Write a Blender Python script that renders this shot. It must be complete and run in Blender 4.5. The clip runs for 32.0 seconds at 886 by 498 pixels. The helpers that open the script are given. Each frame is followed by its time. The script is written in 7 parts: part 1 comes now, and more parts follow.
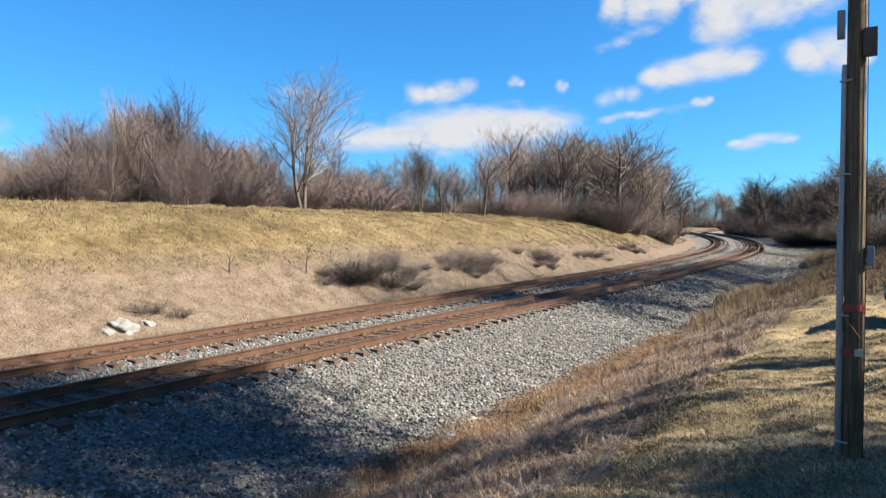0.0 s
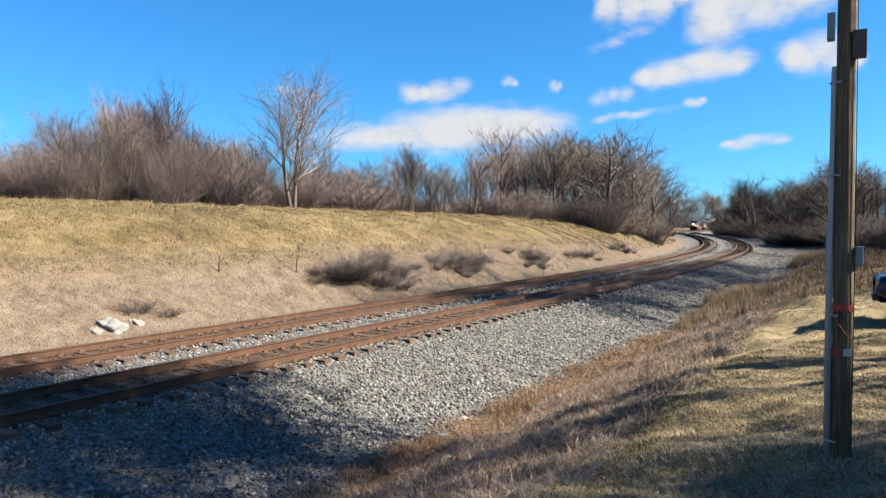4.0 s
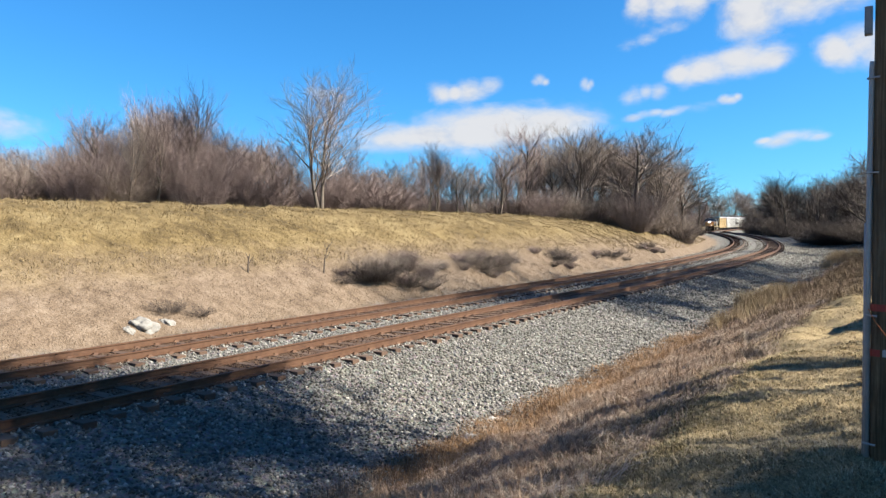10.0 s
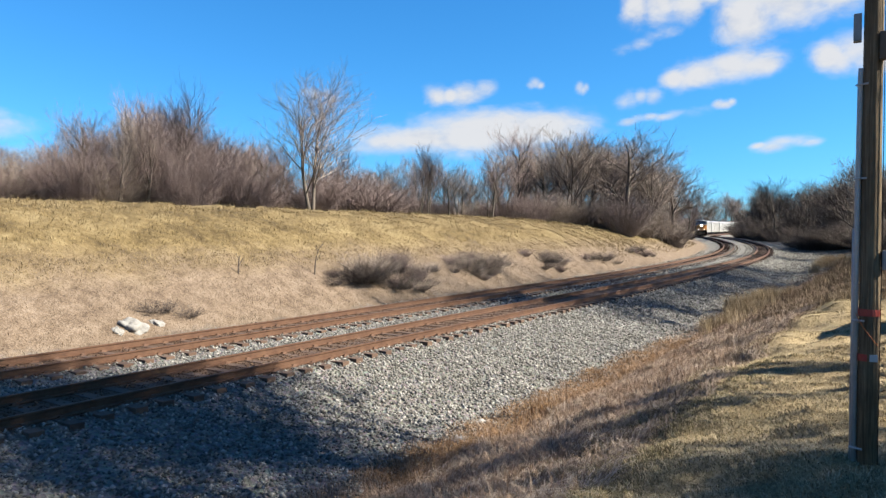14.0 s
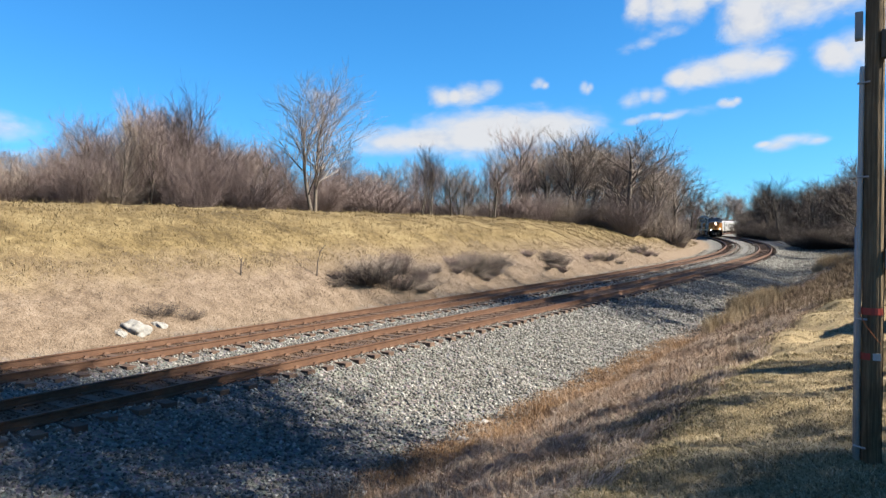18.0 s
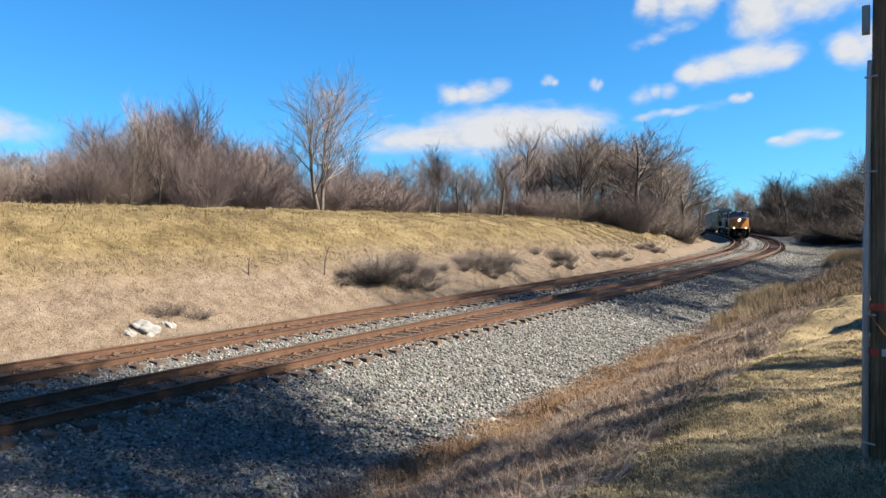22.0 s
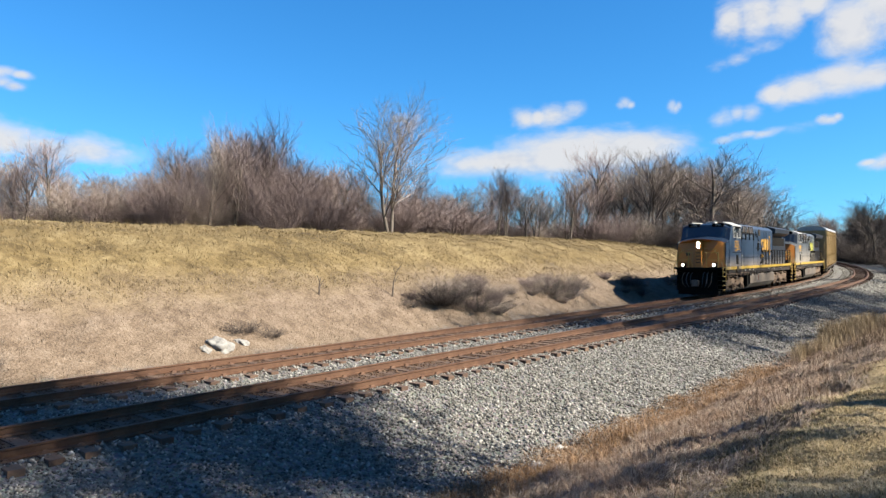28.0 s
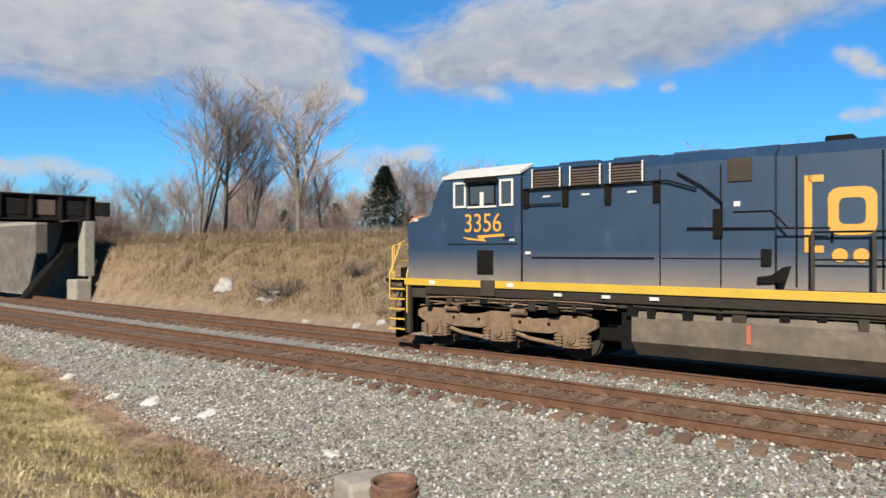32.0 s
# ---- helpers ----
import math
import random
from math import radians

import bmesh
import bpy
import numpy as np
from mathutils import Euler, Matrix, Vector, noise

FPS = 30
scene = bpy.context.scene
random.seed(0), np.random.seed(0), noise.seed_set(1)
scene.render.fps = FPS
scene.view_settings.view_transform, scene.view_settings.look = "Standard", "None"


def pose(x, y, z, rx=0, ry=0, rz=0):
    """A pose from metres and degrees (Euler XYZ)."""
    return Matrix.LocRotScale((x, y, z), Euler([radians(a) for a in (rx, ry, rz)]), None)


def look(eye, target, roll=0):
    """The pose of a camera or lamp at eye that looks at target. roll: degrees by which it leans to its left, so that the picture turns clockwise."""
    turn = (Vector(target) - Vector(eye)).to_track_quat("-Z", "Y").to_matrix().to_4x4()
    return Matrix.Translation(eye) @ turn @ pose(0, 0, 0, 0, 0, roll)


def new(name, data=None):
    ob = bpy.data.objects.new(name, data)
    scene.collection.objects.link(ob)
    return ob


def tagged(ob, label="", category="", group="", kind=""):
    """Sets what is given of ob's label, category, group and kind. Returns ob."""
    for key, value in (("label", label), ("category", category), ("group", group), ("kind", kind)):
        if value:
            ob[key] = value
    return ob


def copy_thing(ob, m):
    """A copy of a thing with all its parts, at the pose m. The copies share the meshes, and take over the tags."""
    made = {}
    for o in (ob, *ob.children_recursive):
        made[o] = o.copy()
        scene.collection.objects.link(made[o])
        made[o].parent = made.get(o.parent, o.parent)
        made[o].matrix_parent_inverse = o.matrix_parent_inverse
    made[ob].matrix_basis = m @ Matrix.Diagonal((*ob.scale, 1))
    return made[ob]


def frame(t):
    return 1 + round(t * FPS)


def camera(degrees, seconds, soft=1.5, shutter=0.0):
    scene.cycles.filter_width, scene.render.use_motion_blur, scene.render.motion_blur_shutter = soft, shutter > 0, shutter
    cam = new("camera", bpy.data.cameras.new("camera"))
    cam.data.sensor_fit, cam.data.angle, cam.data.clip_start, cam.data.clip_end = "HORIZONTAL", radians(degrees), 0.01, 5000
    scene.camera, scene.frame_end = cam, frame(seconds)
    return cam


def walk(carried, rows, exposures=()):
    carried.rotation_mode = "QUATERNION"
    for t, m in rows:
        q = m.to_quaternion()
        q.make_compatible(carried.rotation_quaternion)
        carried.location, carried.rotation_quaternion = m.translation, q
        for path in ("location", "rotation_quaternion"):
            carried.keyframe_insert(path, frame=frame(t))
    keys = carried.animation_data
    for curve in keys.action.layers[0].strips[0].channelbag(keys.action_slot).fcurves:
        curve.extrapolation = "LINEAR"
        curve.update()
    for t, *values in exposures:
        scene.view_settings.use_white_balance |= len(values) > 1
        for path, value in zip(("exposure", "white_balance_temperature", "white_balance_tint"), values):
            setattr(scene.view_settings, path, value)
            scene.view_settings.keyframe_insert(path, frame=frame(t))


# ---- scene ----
cam = camera(64.7, 32.0, soft=1.45, shutter=0.12)
EYE = 2.704  # eye height above the rail heads
# seconds, x, y, yaw, pitch, roll
PATH = (
    (0.0, -0.000, -0.000, 0.00, -0.86, 0.31),
    (0.5, -0.002, -0.000, -0.28, -1.21, 0.07),
    (1.0, -0.012, -0.000, 1.46, -1.59, 0.46),
    (1.5, -0.015, -0.000, 1.57, -1.41, 1.00),
    (2.0, -0.013, -0.000, 0.55, -1.13, 1.05),
    (2.5, -0.015, -0.000, 0.16, -0.80, 1.45),
    (4.5, -0.013, -0.000, -0.75, -1.04, -0.29),
    (5.0, -0.018, -0.000, 0.51, -1.54, -0.05),
    (5.5, -0.025, -0.000, 1.51, -0.71, -0.04),
    (6.0, -0.025, -0.000, 1.32, -0.59, 0.19),
    (6.5, -0.025, -0.000, 1.03, -1.89, 0.04),
    (7.0, -0.026, -0.000, 0.98, -1.26, 0.24),
    (7.5, -0.030, -0.000, 1.27, -1.60, 0.64),
    (8.0, -0.034, -0.000, 1.83, -1.32, 0.54),
    (8.5, -0.033, -0.000, 1.35, -0.44, 0.46),
    (9.0, -0.034, -0.000, 1.14, -0.80, 0.34),
    (9.5, -0.033, -0.000, 0.63, -1.32, 0.14),
    (10.0, -0.038, -0.000, 1.35, -0.89, 0.36),
    (10.5, -0.042, -0.000, 2.24, -0.75, 0.15),
    (11.0, -0.040, -0.000, 1.75, -1.10, -0.26),
    (11.5, -0.038, -0.000, 1.33, -1.37, -0.35),
    (12.0, -0.040, -0.000, 1.56, -1.24, -0.42),
    (12.5, -0.040, -0.000, 1.65, -1.06, -0.33),
    (13.0, -0.037, -0.000, 0.94, -1.16, -0.05),
    (13.5, -0.035, -0.000, 0.56, -0.78, -0.15),
    (14.0, -0.036, -0.000, 0.64, -0.70, -0.05),
    (14.5, -0.035, -0.000, 0.52, -0.42, -0.04),
    (16.5, -0.042, -0.000, 1.82, -0.40, 0.28),
    (17.0, -0.039, -0.000, 1.20, -0.48, 0.27),
    (17.5, -0.036, -0.000, 0.85, -0.56, 0.12),
    (18.0, -0.034, -0.000, 0.81, -0.64, 0.25),
    (18.5, -0.031, -0.000, 0.73, -0.42, 0.28),
    (19.0, -0.029, -0.000, 0.41, -0.13, 0.18),
    (19.5, -0.028, -0.000, 0.59, -0.29, 0.35),
    (20.0, -0.027, -0.000, 0.85, -0.11, 0.30),
    (20.5, -0.026, -0.000, 1.09, 0.05, 0.21),
    (21.0, -0.023, -0.000, 1.02, 0.10, 0.47),
    (21.5, -0.022, -0.000, 1.17, -0.32, 0.47),
    (22.0, -0.021, -0.000, 1.41, -0.79, 0.65),
    (22.5, -0.021, -0.000, 1.54, -0.72, 0.80),
    (23.0, -0.017, -0.000, 1.24, 0.08, 0.56),
    (23.5, -0.017, -0.000, 1.51, 0.37, 0.51),
    (24.0, -0.014, -0.000, 1.47, 0.38, 0.06),
    (24.5, -0.014, -0.000, 1.49, 0.47, -0.01),
    (26.5, -0.014, -0.000, 3.04, 0.51, 0.16),
    (27.0, -0.014, -0.000, 3.14, 0.78, -0.08),
    (27.5, -0.026, -0.001, 6.08, 1.09, 0.29),
    (28.0, -0.030, -0.002, 6.93, 1.12, -0.10),
    (28.5, -0.033, -0.002, 7.54, 1.32, -0.22),
    (29.0, -0.042, -0.004, 9.78, 2.01, -0.41),
    (29.3, -0.059, -0.007, 13.70, 2.14, -0.48),
    (29.5, -0.071, -0.010, 16.60, 2.13, -0.42),
    (29.6, -0.078, -0.013, 18.26, 2.14, -0.54),
    (30.0, -0.109, -0.025, 26.14, 2.19, -0.63),
    (30.2, -0.130, -0.036, 31.23, 2.16, -0.68),
    (30.5, -0.162, -0.059, 39.99, 2.02, -0.57),
    (30.8, -0.191, -0.088, 49.81, 1.71, -0.56),
    (31.0, -0.210, -0.114, 57.21, 1.44, -0.49),
    (31.2, -0.227, -0.145, 65.29, 1.13, -0.43),
    (31.4, -0.240, -0.180, 73.66, 0.77, -0.33),
    (31.5, -0.244, -0.197, 77.72, 0.62, -0.33),
    (31.7, -0.249, -0.229, 85.38, 0.23, -0.29),
    (31.9, -0.250, -0.259, 92.05, -0.19, -0.31),
    (32.0, -0.249, -0.270, 94.62, -0.43, -0.36),
)
walk(cam, [(t, pose(x, y, EYE, 90 + pitch, roll, yaw)) for t, x, y, yaw, pitch, roll in PATH],
     exposures=[(0.0, 2.22), (28.0, 2.2), (29.5, 2.13), (30.3, 1.99), (31.0, 1.84), (32.0, 1.82)])

# ---- daylight: low winter sun behind the right shoulder, blue sky ----
SUN_AZ, SUN_EL = radians(101), radians(36)
world = bpy.data.worlds.new("winter_sky")
scene.world = world
world.use_nodes = True
wn = world.node_tree
wn.nodes.clear()
sky = wn.nodes.new("ShaderNodeTexSky")
sky.sky_type = 'NISHITA'
sky.sun_disc = False
sky.sun_elevation, sky.sun_rotation = SUN_EL, SUN_AZ
sky.altitude, sky.air_density, sky.dust_density, sky.ozone_density = 200, 1.0, 0.35, 2.0
bg = wn.nodes.new("ShaderNodeBackground")
bg.inputs["Strength"].default_value = 0.048
wo = wn.nodes.new("ShaderNodeOutputWorld")
split = wn.nodes.new("ShaderNodeSeparateColor")
join = wn.nodes.new("ShaderNodeCombineColor")
wn.links.new(sky.outputs[0], split.inputs[0])
for i, (gain, power) in enumerate(((.174, 1.15), (.655, .92), (1.165, .85))):
    pw, gn = wn.nodes.new("ShaderNodeMath"), wn.nodes.new("ShaderNodeMath")
    pw.operation, gn.operation = 'POWER', 'MULTIPLY'
    pw.inputs[1].default_value, gn.inputs[1].default_value = power, gain
    wn.links.new(split.outputs[i], pw.inputs[0])
    wn.links.new(pw.outputs[0], gn.inputs[0])
    wn.links.new(gn.outputs[0], join.inputs[i])
wn.links.new(join.outputs[0], bg.inputs[0])
wn.links.new(bg.outputs[0], wo.inputs[0])
sun = new("sun", bpy.data.lights.new("sun", 'SUN'))
sun.data.energy, sun.data.angle, sun.data.color = 5.0, radians(0.53), (1.0, 0.905, 0.745)
sun.matrix_world = look((60 * math.sin(SUN_AZ), 60 * math.cos(SUN_AZ), 60 * math.tan(SUN_EL)), (0, 0, 0))

# ---- the railway's line: distance s along it from the point nearest the camera, growing towards the far bend ----
DS = 0.5
SV = np.arange(-260, 800, DS)
BEND_S = [60, 80, 100, 120, 140, 165, 195, 230, 270, 320, 800]
BEND_K = [.00146, .00262, .0034, .00299, .00193, .00057, -.00038, -.001, -.0015, -.0018, -.0018]


def bend(s):
    k = np.where(s < 0, 0.000197 - 3.145e-5 * np.maximum(s, -60), 0.000197 + 2.245e-5 * s)
    return np.where(s > 60, np.interp(s, BEND_S, BEND_K), k)


TURN = np.cumsum(bend(SV)) * DS
MID = int(np.argmin(abs(SV)))
HEAD = math.radians(56.36 - 90) + TURN - TURN[MID]
LX, LY = np.cumsum(-np.sin(HEAD) * DS), np.cumsum(np.cos(HEAD) * DS)
LX += -math.sin(math.radians(56.36)) * 12.02 - LX[MID]
LY += math.cos(math.radians(56.36)) * 12.02 - LY[MID]
TRACK_GAP = 3.91  # between the two centre lines


def rise(s):
    return np.interp(s, [-300, 0, 30, 60, 90, 120, 150, 190, 240, 300, 360, 430, 800], [-3.2, 0, .39, .75, 1.13, 1.93, 2.67, 3.57, 4.12, 4.96, 6.0, 7.25, 11])


def spread(s):
    """By how much the two tracks stand further apart in the bend."""
    return np.interp(s, [45, 80], [0, .70])


def on_line(s, off=0.0, z=0.0):
    """The place at s along the line, off metres towards the hill, z above the rail heads; and the heading's angle there."""
    h = np.interp(s, SV, HEAD)
    off = np.where(np.asarray(off) > 2.2, off + spread(s), off)
    return (np.interp(s, SV, LX) - np.cos(h) * off, np.interp(s, SV, LY) - np.sin(h) * off, z + rise(s), h)


def line_coords(x, y):
    """s and offset (towards the hill positive) of ground places."""
    x, y = np.asarray(x, float), np.asarray(y, float)
    ss, uu = np.zeros(len(x)), np.zeros(len(x))
    cx, cy = LX[::4], LY[::4]
    for a in range(0, len(x), 4000):
        d = (x[a:a + 4000, None] - cx) ** 2 + (y[a:a + 4000, None] - cy) ** 2
        i = d.argmin(1)
        h = HEAD[::4][i]
        rx, ry = x[a:a + 4000] - cx[i], y[a:a + 4000] - cy[i]
        ss[a:a + 4000] = SV[::4][i] - rx * np.sin(h) + ry * np.cos(h)
        uu[a:a + 4000] = -rx * np.cos(h) - ry * np.sin(h)
    return ss, uu


# offset, height over the rail heads across the line: lawn, brush, ditch, ballast, two tracks, ballast, bank, hilltop
PROFILE_U = [-60, -30, -14, -12, -10, -8.2, -6.8, -5.6, -4.6, -3.2, -1.7, -1.3, -1.0, 1.0, 1.3, 1.95, 2.6, 2.9, 4.9, 5.2, 5.6, 6.6, 7.6, 9.0, 11.5, 14.0, 16.5, 19.0, 24, 40, 90]
PROFILE_Z = [1.4, 1.2, 1.0, .93, .66, -.02, -.64, -1.0, -1.02, -.76, -.38, -.275, -.188, -.188, -.255, -.27, -.255, -.188, -.188, -.265, -.34, -.60, -.45, .35, 1.75, 2.95, 3.75, 4.15, 4.4, 4.7, 5.2]
FLAT_Z = [.5, .3, .1, 0, -.25, -.5, -.62, -.68, -.68, -.64, -.38]  # beside the bend, as far as the shoulder


def cover_offset(s, u):
    """The offset that tells what covers the ground: the ballast widens towards the bend and narrows towards the bridge."""
    k = np.interp(s, [-30, -22, -17.7, -14, -9.6, -4, 38, 60, 75, 120], [2.8, 2.3, 1.75, 1.45, 1.28, 1.06, 1.06, .72, .44, .40])
    return np.where(u < -1.6, -1.6 + (u + 1.6) * k, u)


def lumps(x, y, size, seed=0):
    """A cheap rolling noise, about -1 to 1."""
    r = np.random.RandomState(seed)
    out = np.zeros(len(x))
    for i in range(7):
        a, f, p = r.uniform(0, 6.28), r.uniform(.6, 1.9) / size, r.uniform(0, 6.28)
        out += np.sin((x * np.cos(a) + y * np.sin(a)) * f * 6.28 + p + 1.7 * np.sin((x * np.sin(a) - y * np.cos(a)) * f * 3.1 + p))
    return out / 4


def ground_height(x, y):
    x, y = np.asarray(x, float), np.asarray(y, float)
    s, u = line_coords(x, y)
    # the bank steepens towards the bridge
    steep = np.interp(s, [-70, -43, -40, -27], [7, 7, 3, 1])
    u = np.where(u > 2.6, u - spread(s), u)
    z = np.interp(np.where(u > 7.6, 7.6 + (u - 7.6) * steep, u), PROFILE_U, PROFILE_Z)
    flat = np.interp(u, PROFILE_U[:11], FLAT_Z)
    w = np.clip((s - 56) / 18, 0, 1)
    z = np.where(u < -1.7, z + (flat - z) * w, z)
    # the hill falls away towards the road bridge and towards the far bend
    crest = np.interp(s, [-90, -60, -45, -32, -22, 0, 60, 120, 170], [.6, .7, .72, .77, .91, 1, .98, .62, .3])
    z = np.where(u > 7.6, -.45 + (z + .45) * crest, z)
    far = np.clip((np.hypot(x, y) - 150) / 400, 0, 1)
    z = np.where(u < -8, z * (1 - far), z)
    rough = np.interp(abs(u - 2), [4.6, 6, 9, 16], [0, .05, .10, .16])
    z = z + rough * lumps(x, y, 3.0, 3) + rough * .35 * lumps(x, y, .9, 5)
    return z + rise(np.clip(s, -80, 430)), s, u


def plain(name, verts, faces, mat=None, smooth=False):
    me = bpy.data.meshes.new(name)
    me.from_pydata(verts, [], faces)
    if mat:
        me.materials.append(mat)
    if smooth:
        me.polygons.foreach_set("use_smooth", [True] * len(me.polygons))
    me.update()
    return me


def part(name, bm, material, parent, label="", smooth=False):
    me = bpy.data.meshes.new(name)
    bm.to_mesh(me)
    bm.free()
    me.materials.append(material)
    if smooth:
        me.polygons.foreach_set("use_smooth", [True] * len(me.polygons))
    ob = new(name, me)
    ob.parent = parent
    if label:
        ob["label"] = label
    return ob


def box(bm, x0, x1, y0, y1, z0, z1, bevel=0.0):
    m = Matrix.Translation(((x0 + x1) / 2, (y0 + y1) / 2, (z0 + z1) / 2)) @ Matrix.Diagonal((x1 - x0, y1 - y0, z1 - z0, 1))
    r = bmesh.ops.create_cube(bm, size=1, matrix=m)
    if bevel:
        es = list({e for v in r["verts"] for e in v.link_edges})
        bmesh.ops.bevel(bm, geom=es, offset=bevel, segments=2, affect='EDGES', profile=.6)
    return bm


def tube(bm, pts, r, seg=6, r2=None):
    """A round bar along points."""
    r2 = r if r2 is None else r2
    n = len(pts)
    rings = []
    for i, p in enumerate(pts):
        p = Vector(p)
        a = Vector(pts[max(i - 1, 0)])
        b = Vector(pts[min(i + 1, n - 1)])
        d = (b - a).normalized()
        ref = Vector((0, 0, 1)) if abs(d.z) < .9 else Vector((1, 0, 0))
        e1 = d.cross(ref).normalized()
        e2 = d.cross(e1)
        rad = r + (r2 - r) * i / max(n - 1, 1)
        rings.append([bm.verts.new(p + (e1 * math.cos(q) + e2 * math.sin(q)) * rad) for q in [6.2832 * k / seg for k in range(seg)]])
    for i in range(n - 1):
        for k in range(seg):
            bm.faces.new((rings[i][k], rings[i][(k + 1) % seg], rings[i + 1][(k + 1) % seg], rings[i + 1][k]))
    bm.faces.new(rings[0][::-1])
    bm.faces.new(rings[-1])
    return bm


def disc(bm, x, y0, y1, z, r, seg=20, bevel=0.0):
    """A wheel-like drum with its axis along y."""
    m = Matrix.Translation((x, (y0 + y1) / 2, z)) @ Matrix.Rotation(radians(90), 4, 'X')
    res = bmesh.ops.create_cone(bm, cap_ends=True, segments=seg, radius1=r, radius2=r, depth=abs(y1 - y0), matrix=m)
    return res


def loft(bm, sections, closed=True, caps=True):
    """Skin over equal loops of points."""
    rings = [[bm.verts.new(p) for p in sec] for sec in sections]
    n = len(rings[0])
    for a, b in zip(rings, rings[1:]):
        for k in range(n if closed else n - 1):
            bm.faces.new((a[k], a[(k + 1) % n], b[(k + 1) % n], b[k]))
    if caps and closed:
        bm.faces.new(rings[0][::-1])
        bm.faces.new(rings[-1])
    bmesh.ops.recalc_face_normals(bm, faces=bm.faces[:])
    return bm


def thing(name, label, category, group="", kind="", at=None):
    ob = new(name)
    ob.empty_display_size = .2
    if at is not None:
        ob.matrix_basis = at
    return tagged(ob, label, category, group, kind)

# ---- materials ----


TONE = .39  # all base colours are a little darker than bright sun makes them seem


def ramp_node(nt, fac, stops, tone=TONE):
    r = nt.nodes.new("ShaderNodeValToRGB")
    el = r.color_ramp.elements
    while len(el) < len(stops):
        el.new(.5)
    for e, (p, c) in zip(el, stops):
        e.position, e.color = p, (*(q * tone for q in c), 1)
    nt.links.new(fac, r.inputs[0])
    return r.outputs[0]


def noise_node(nt, vec, scale, detail=4, rough=.6, dist=0):
    n = nt.nodes.new("ShaderNodeTexNoise")
    n.inputs["Scale"].default_value, n.inputs["Detail"].default_value = scale, detail
    n.inputs["Roughness"].default_value, n.inputs["Distortion"].default_value = rough, dist
    if vec:
        nt.links.new(vec, n.inputs["Vector"])
    return n.outputs["Fac"]


def math_node(nt, op, a, b=None, c=None, clamp=False):
    m = nt.nodes.new("ShaderNodeMath")
    m.operation, m.use_clamp = op, clamp
    for i, v in enumerate((a, b, c)):
        if v is None:
            continue
        if isinstance(v, (int, float)):
            m.inputs[i].default_value = v
        else:
            nt.links.new(v, m.inputs[i])
    return m.outputs[0]


def mix_node(nt, fac, a, b, mode='MIX'):
    m = nt.nodes.new("ShaderNodeMix")
    m.data_type, m.blend_type = 'RGBA', mode
    for i, v in ((0, fac), (6, a), (7, b)):
        if isinstance(v, (int, float)):
            m.inputs[i].default_value = v
        elif isinstance(v, tuple):
            m.inputs[i].default_value = (*v, 1)
        else:
            nt.links.new(v, m.inputs[i])
    return m.outputs[2]


def shader(name):
    m = bpy.data.materials.new(name)
    m.use_nodes = True
    nt = m.node_tree
    bs = nt.nodes["Principled BSDF"]
    tc = nt.nodes.new("ShaderNodeTexCoord")
    return m, nt, bs, tc.outputs["Object"]


def bumped(nt, bs, height, strength=.4, distance=.02):
    b = nt.nodes.new("ShaderNodeBump")
    b.inputs["Strength"].default_value, b.inputs["Distance"].default_value = strength, distance
    nt.links.new(height, b.inputs["Height"])
    nt.links.new(b.outputs[0], bs.inputs["Normal"])


def surface(name, stops, scale=6, rough=.8, metal=0.0, bump=.3, dist=.01, fine=5.0, grime=None, vary=0.0, gscale=.8, spec=.5):
    """A surface with large and fine variation: colour stops over a noise, optional grime colour (r, g, b, amount)."""
    m, nt, bs, co = shader(name)
    big = noise_node(nt, co, scale, 5, .62)
    small = noise_node(nt, co, scale * fine, 4, .7)
    f = math_node(nt, 'MULTIPLY_ADD', small, .45, math_node(nt, 'MULTIPLY', big, .62))
    if vary:
        oi = nt.nodes.new("ShaderNodeObjectInfo")
        f = math_node(nt, 'ADD', f, math_node(nt, 'MULTIPLY_ADD', oi.outputs["Random"], vary, -vary / 2))
    col = ramp_node(nt, f, stops)
    if grime:
        g = noise_node(nt, co, gscale, 6, .7, .6)
        gf = math_node(nt, 'MULTIPLY', math_node(nt, 'SUBTRACT', g, .42, clamp=True), grime[3] * 5, clamp=True)
        col = mix_node(nt, gf, col, tuple(grime[:3]))
    nt.links.new(col, bs.inputs["Base Color"])
    bs.inputs["Roughness"].default_value, bs.inputs["Metallic"].default_value = rough, metal
    bs.inputs["Specular IOR Level"].default_value = spec
    if bump:
        bumped(nt, bs, f, bump, dist)
    return m


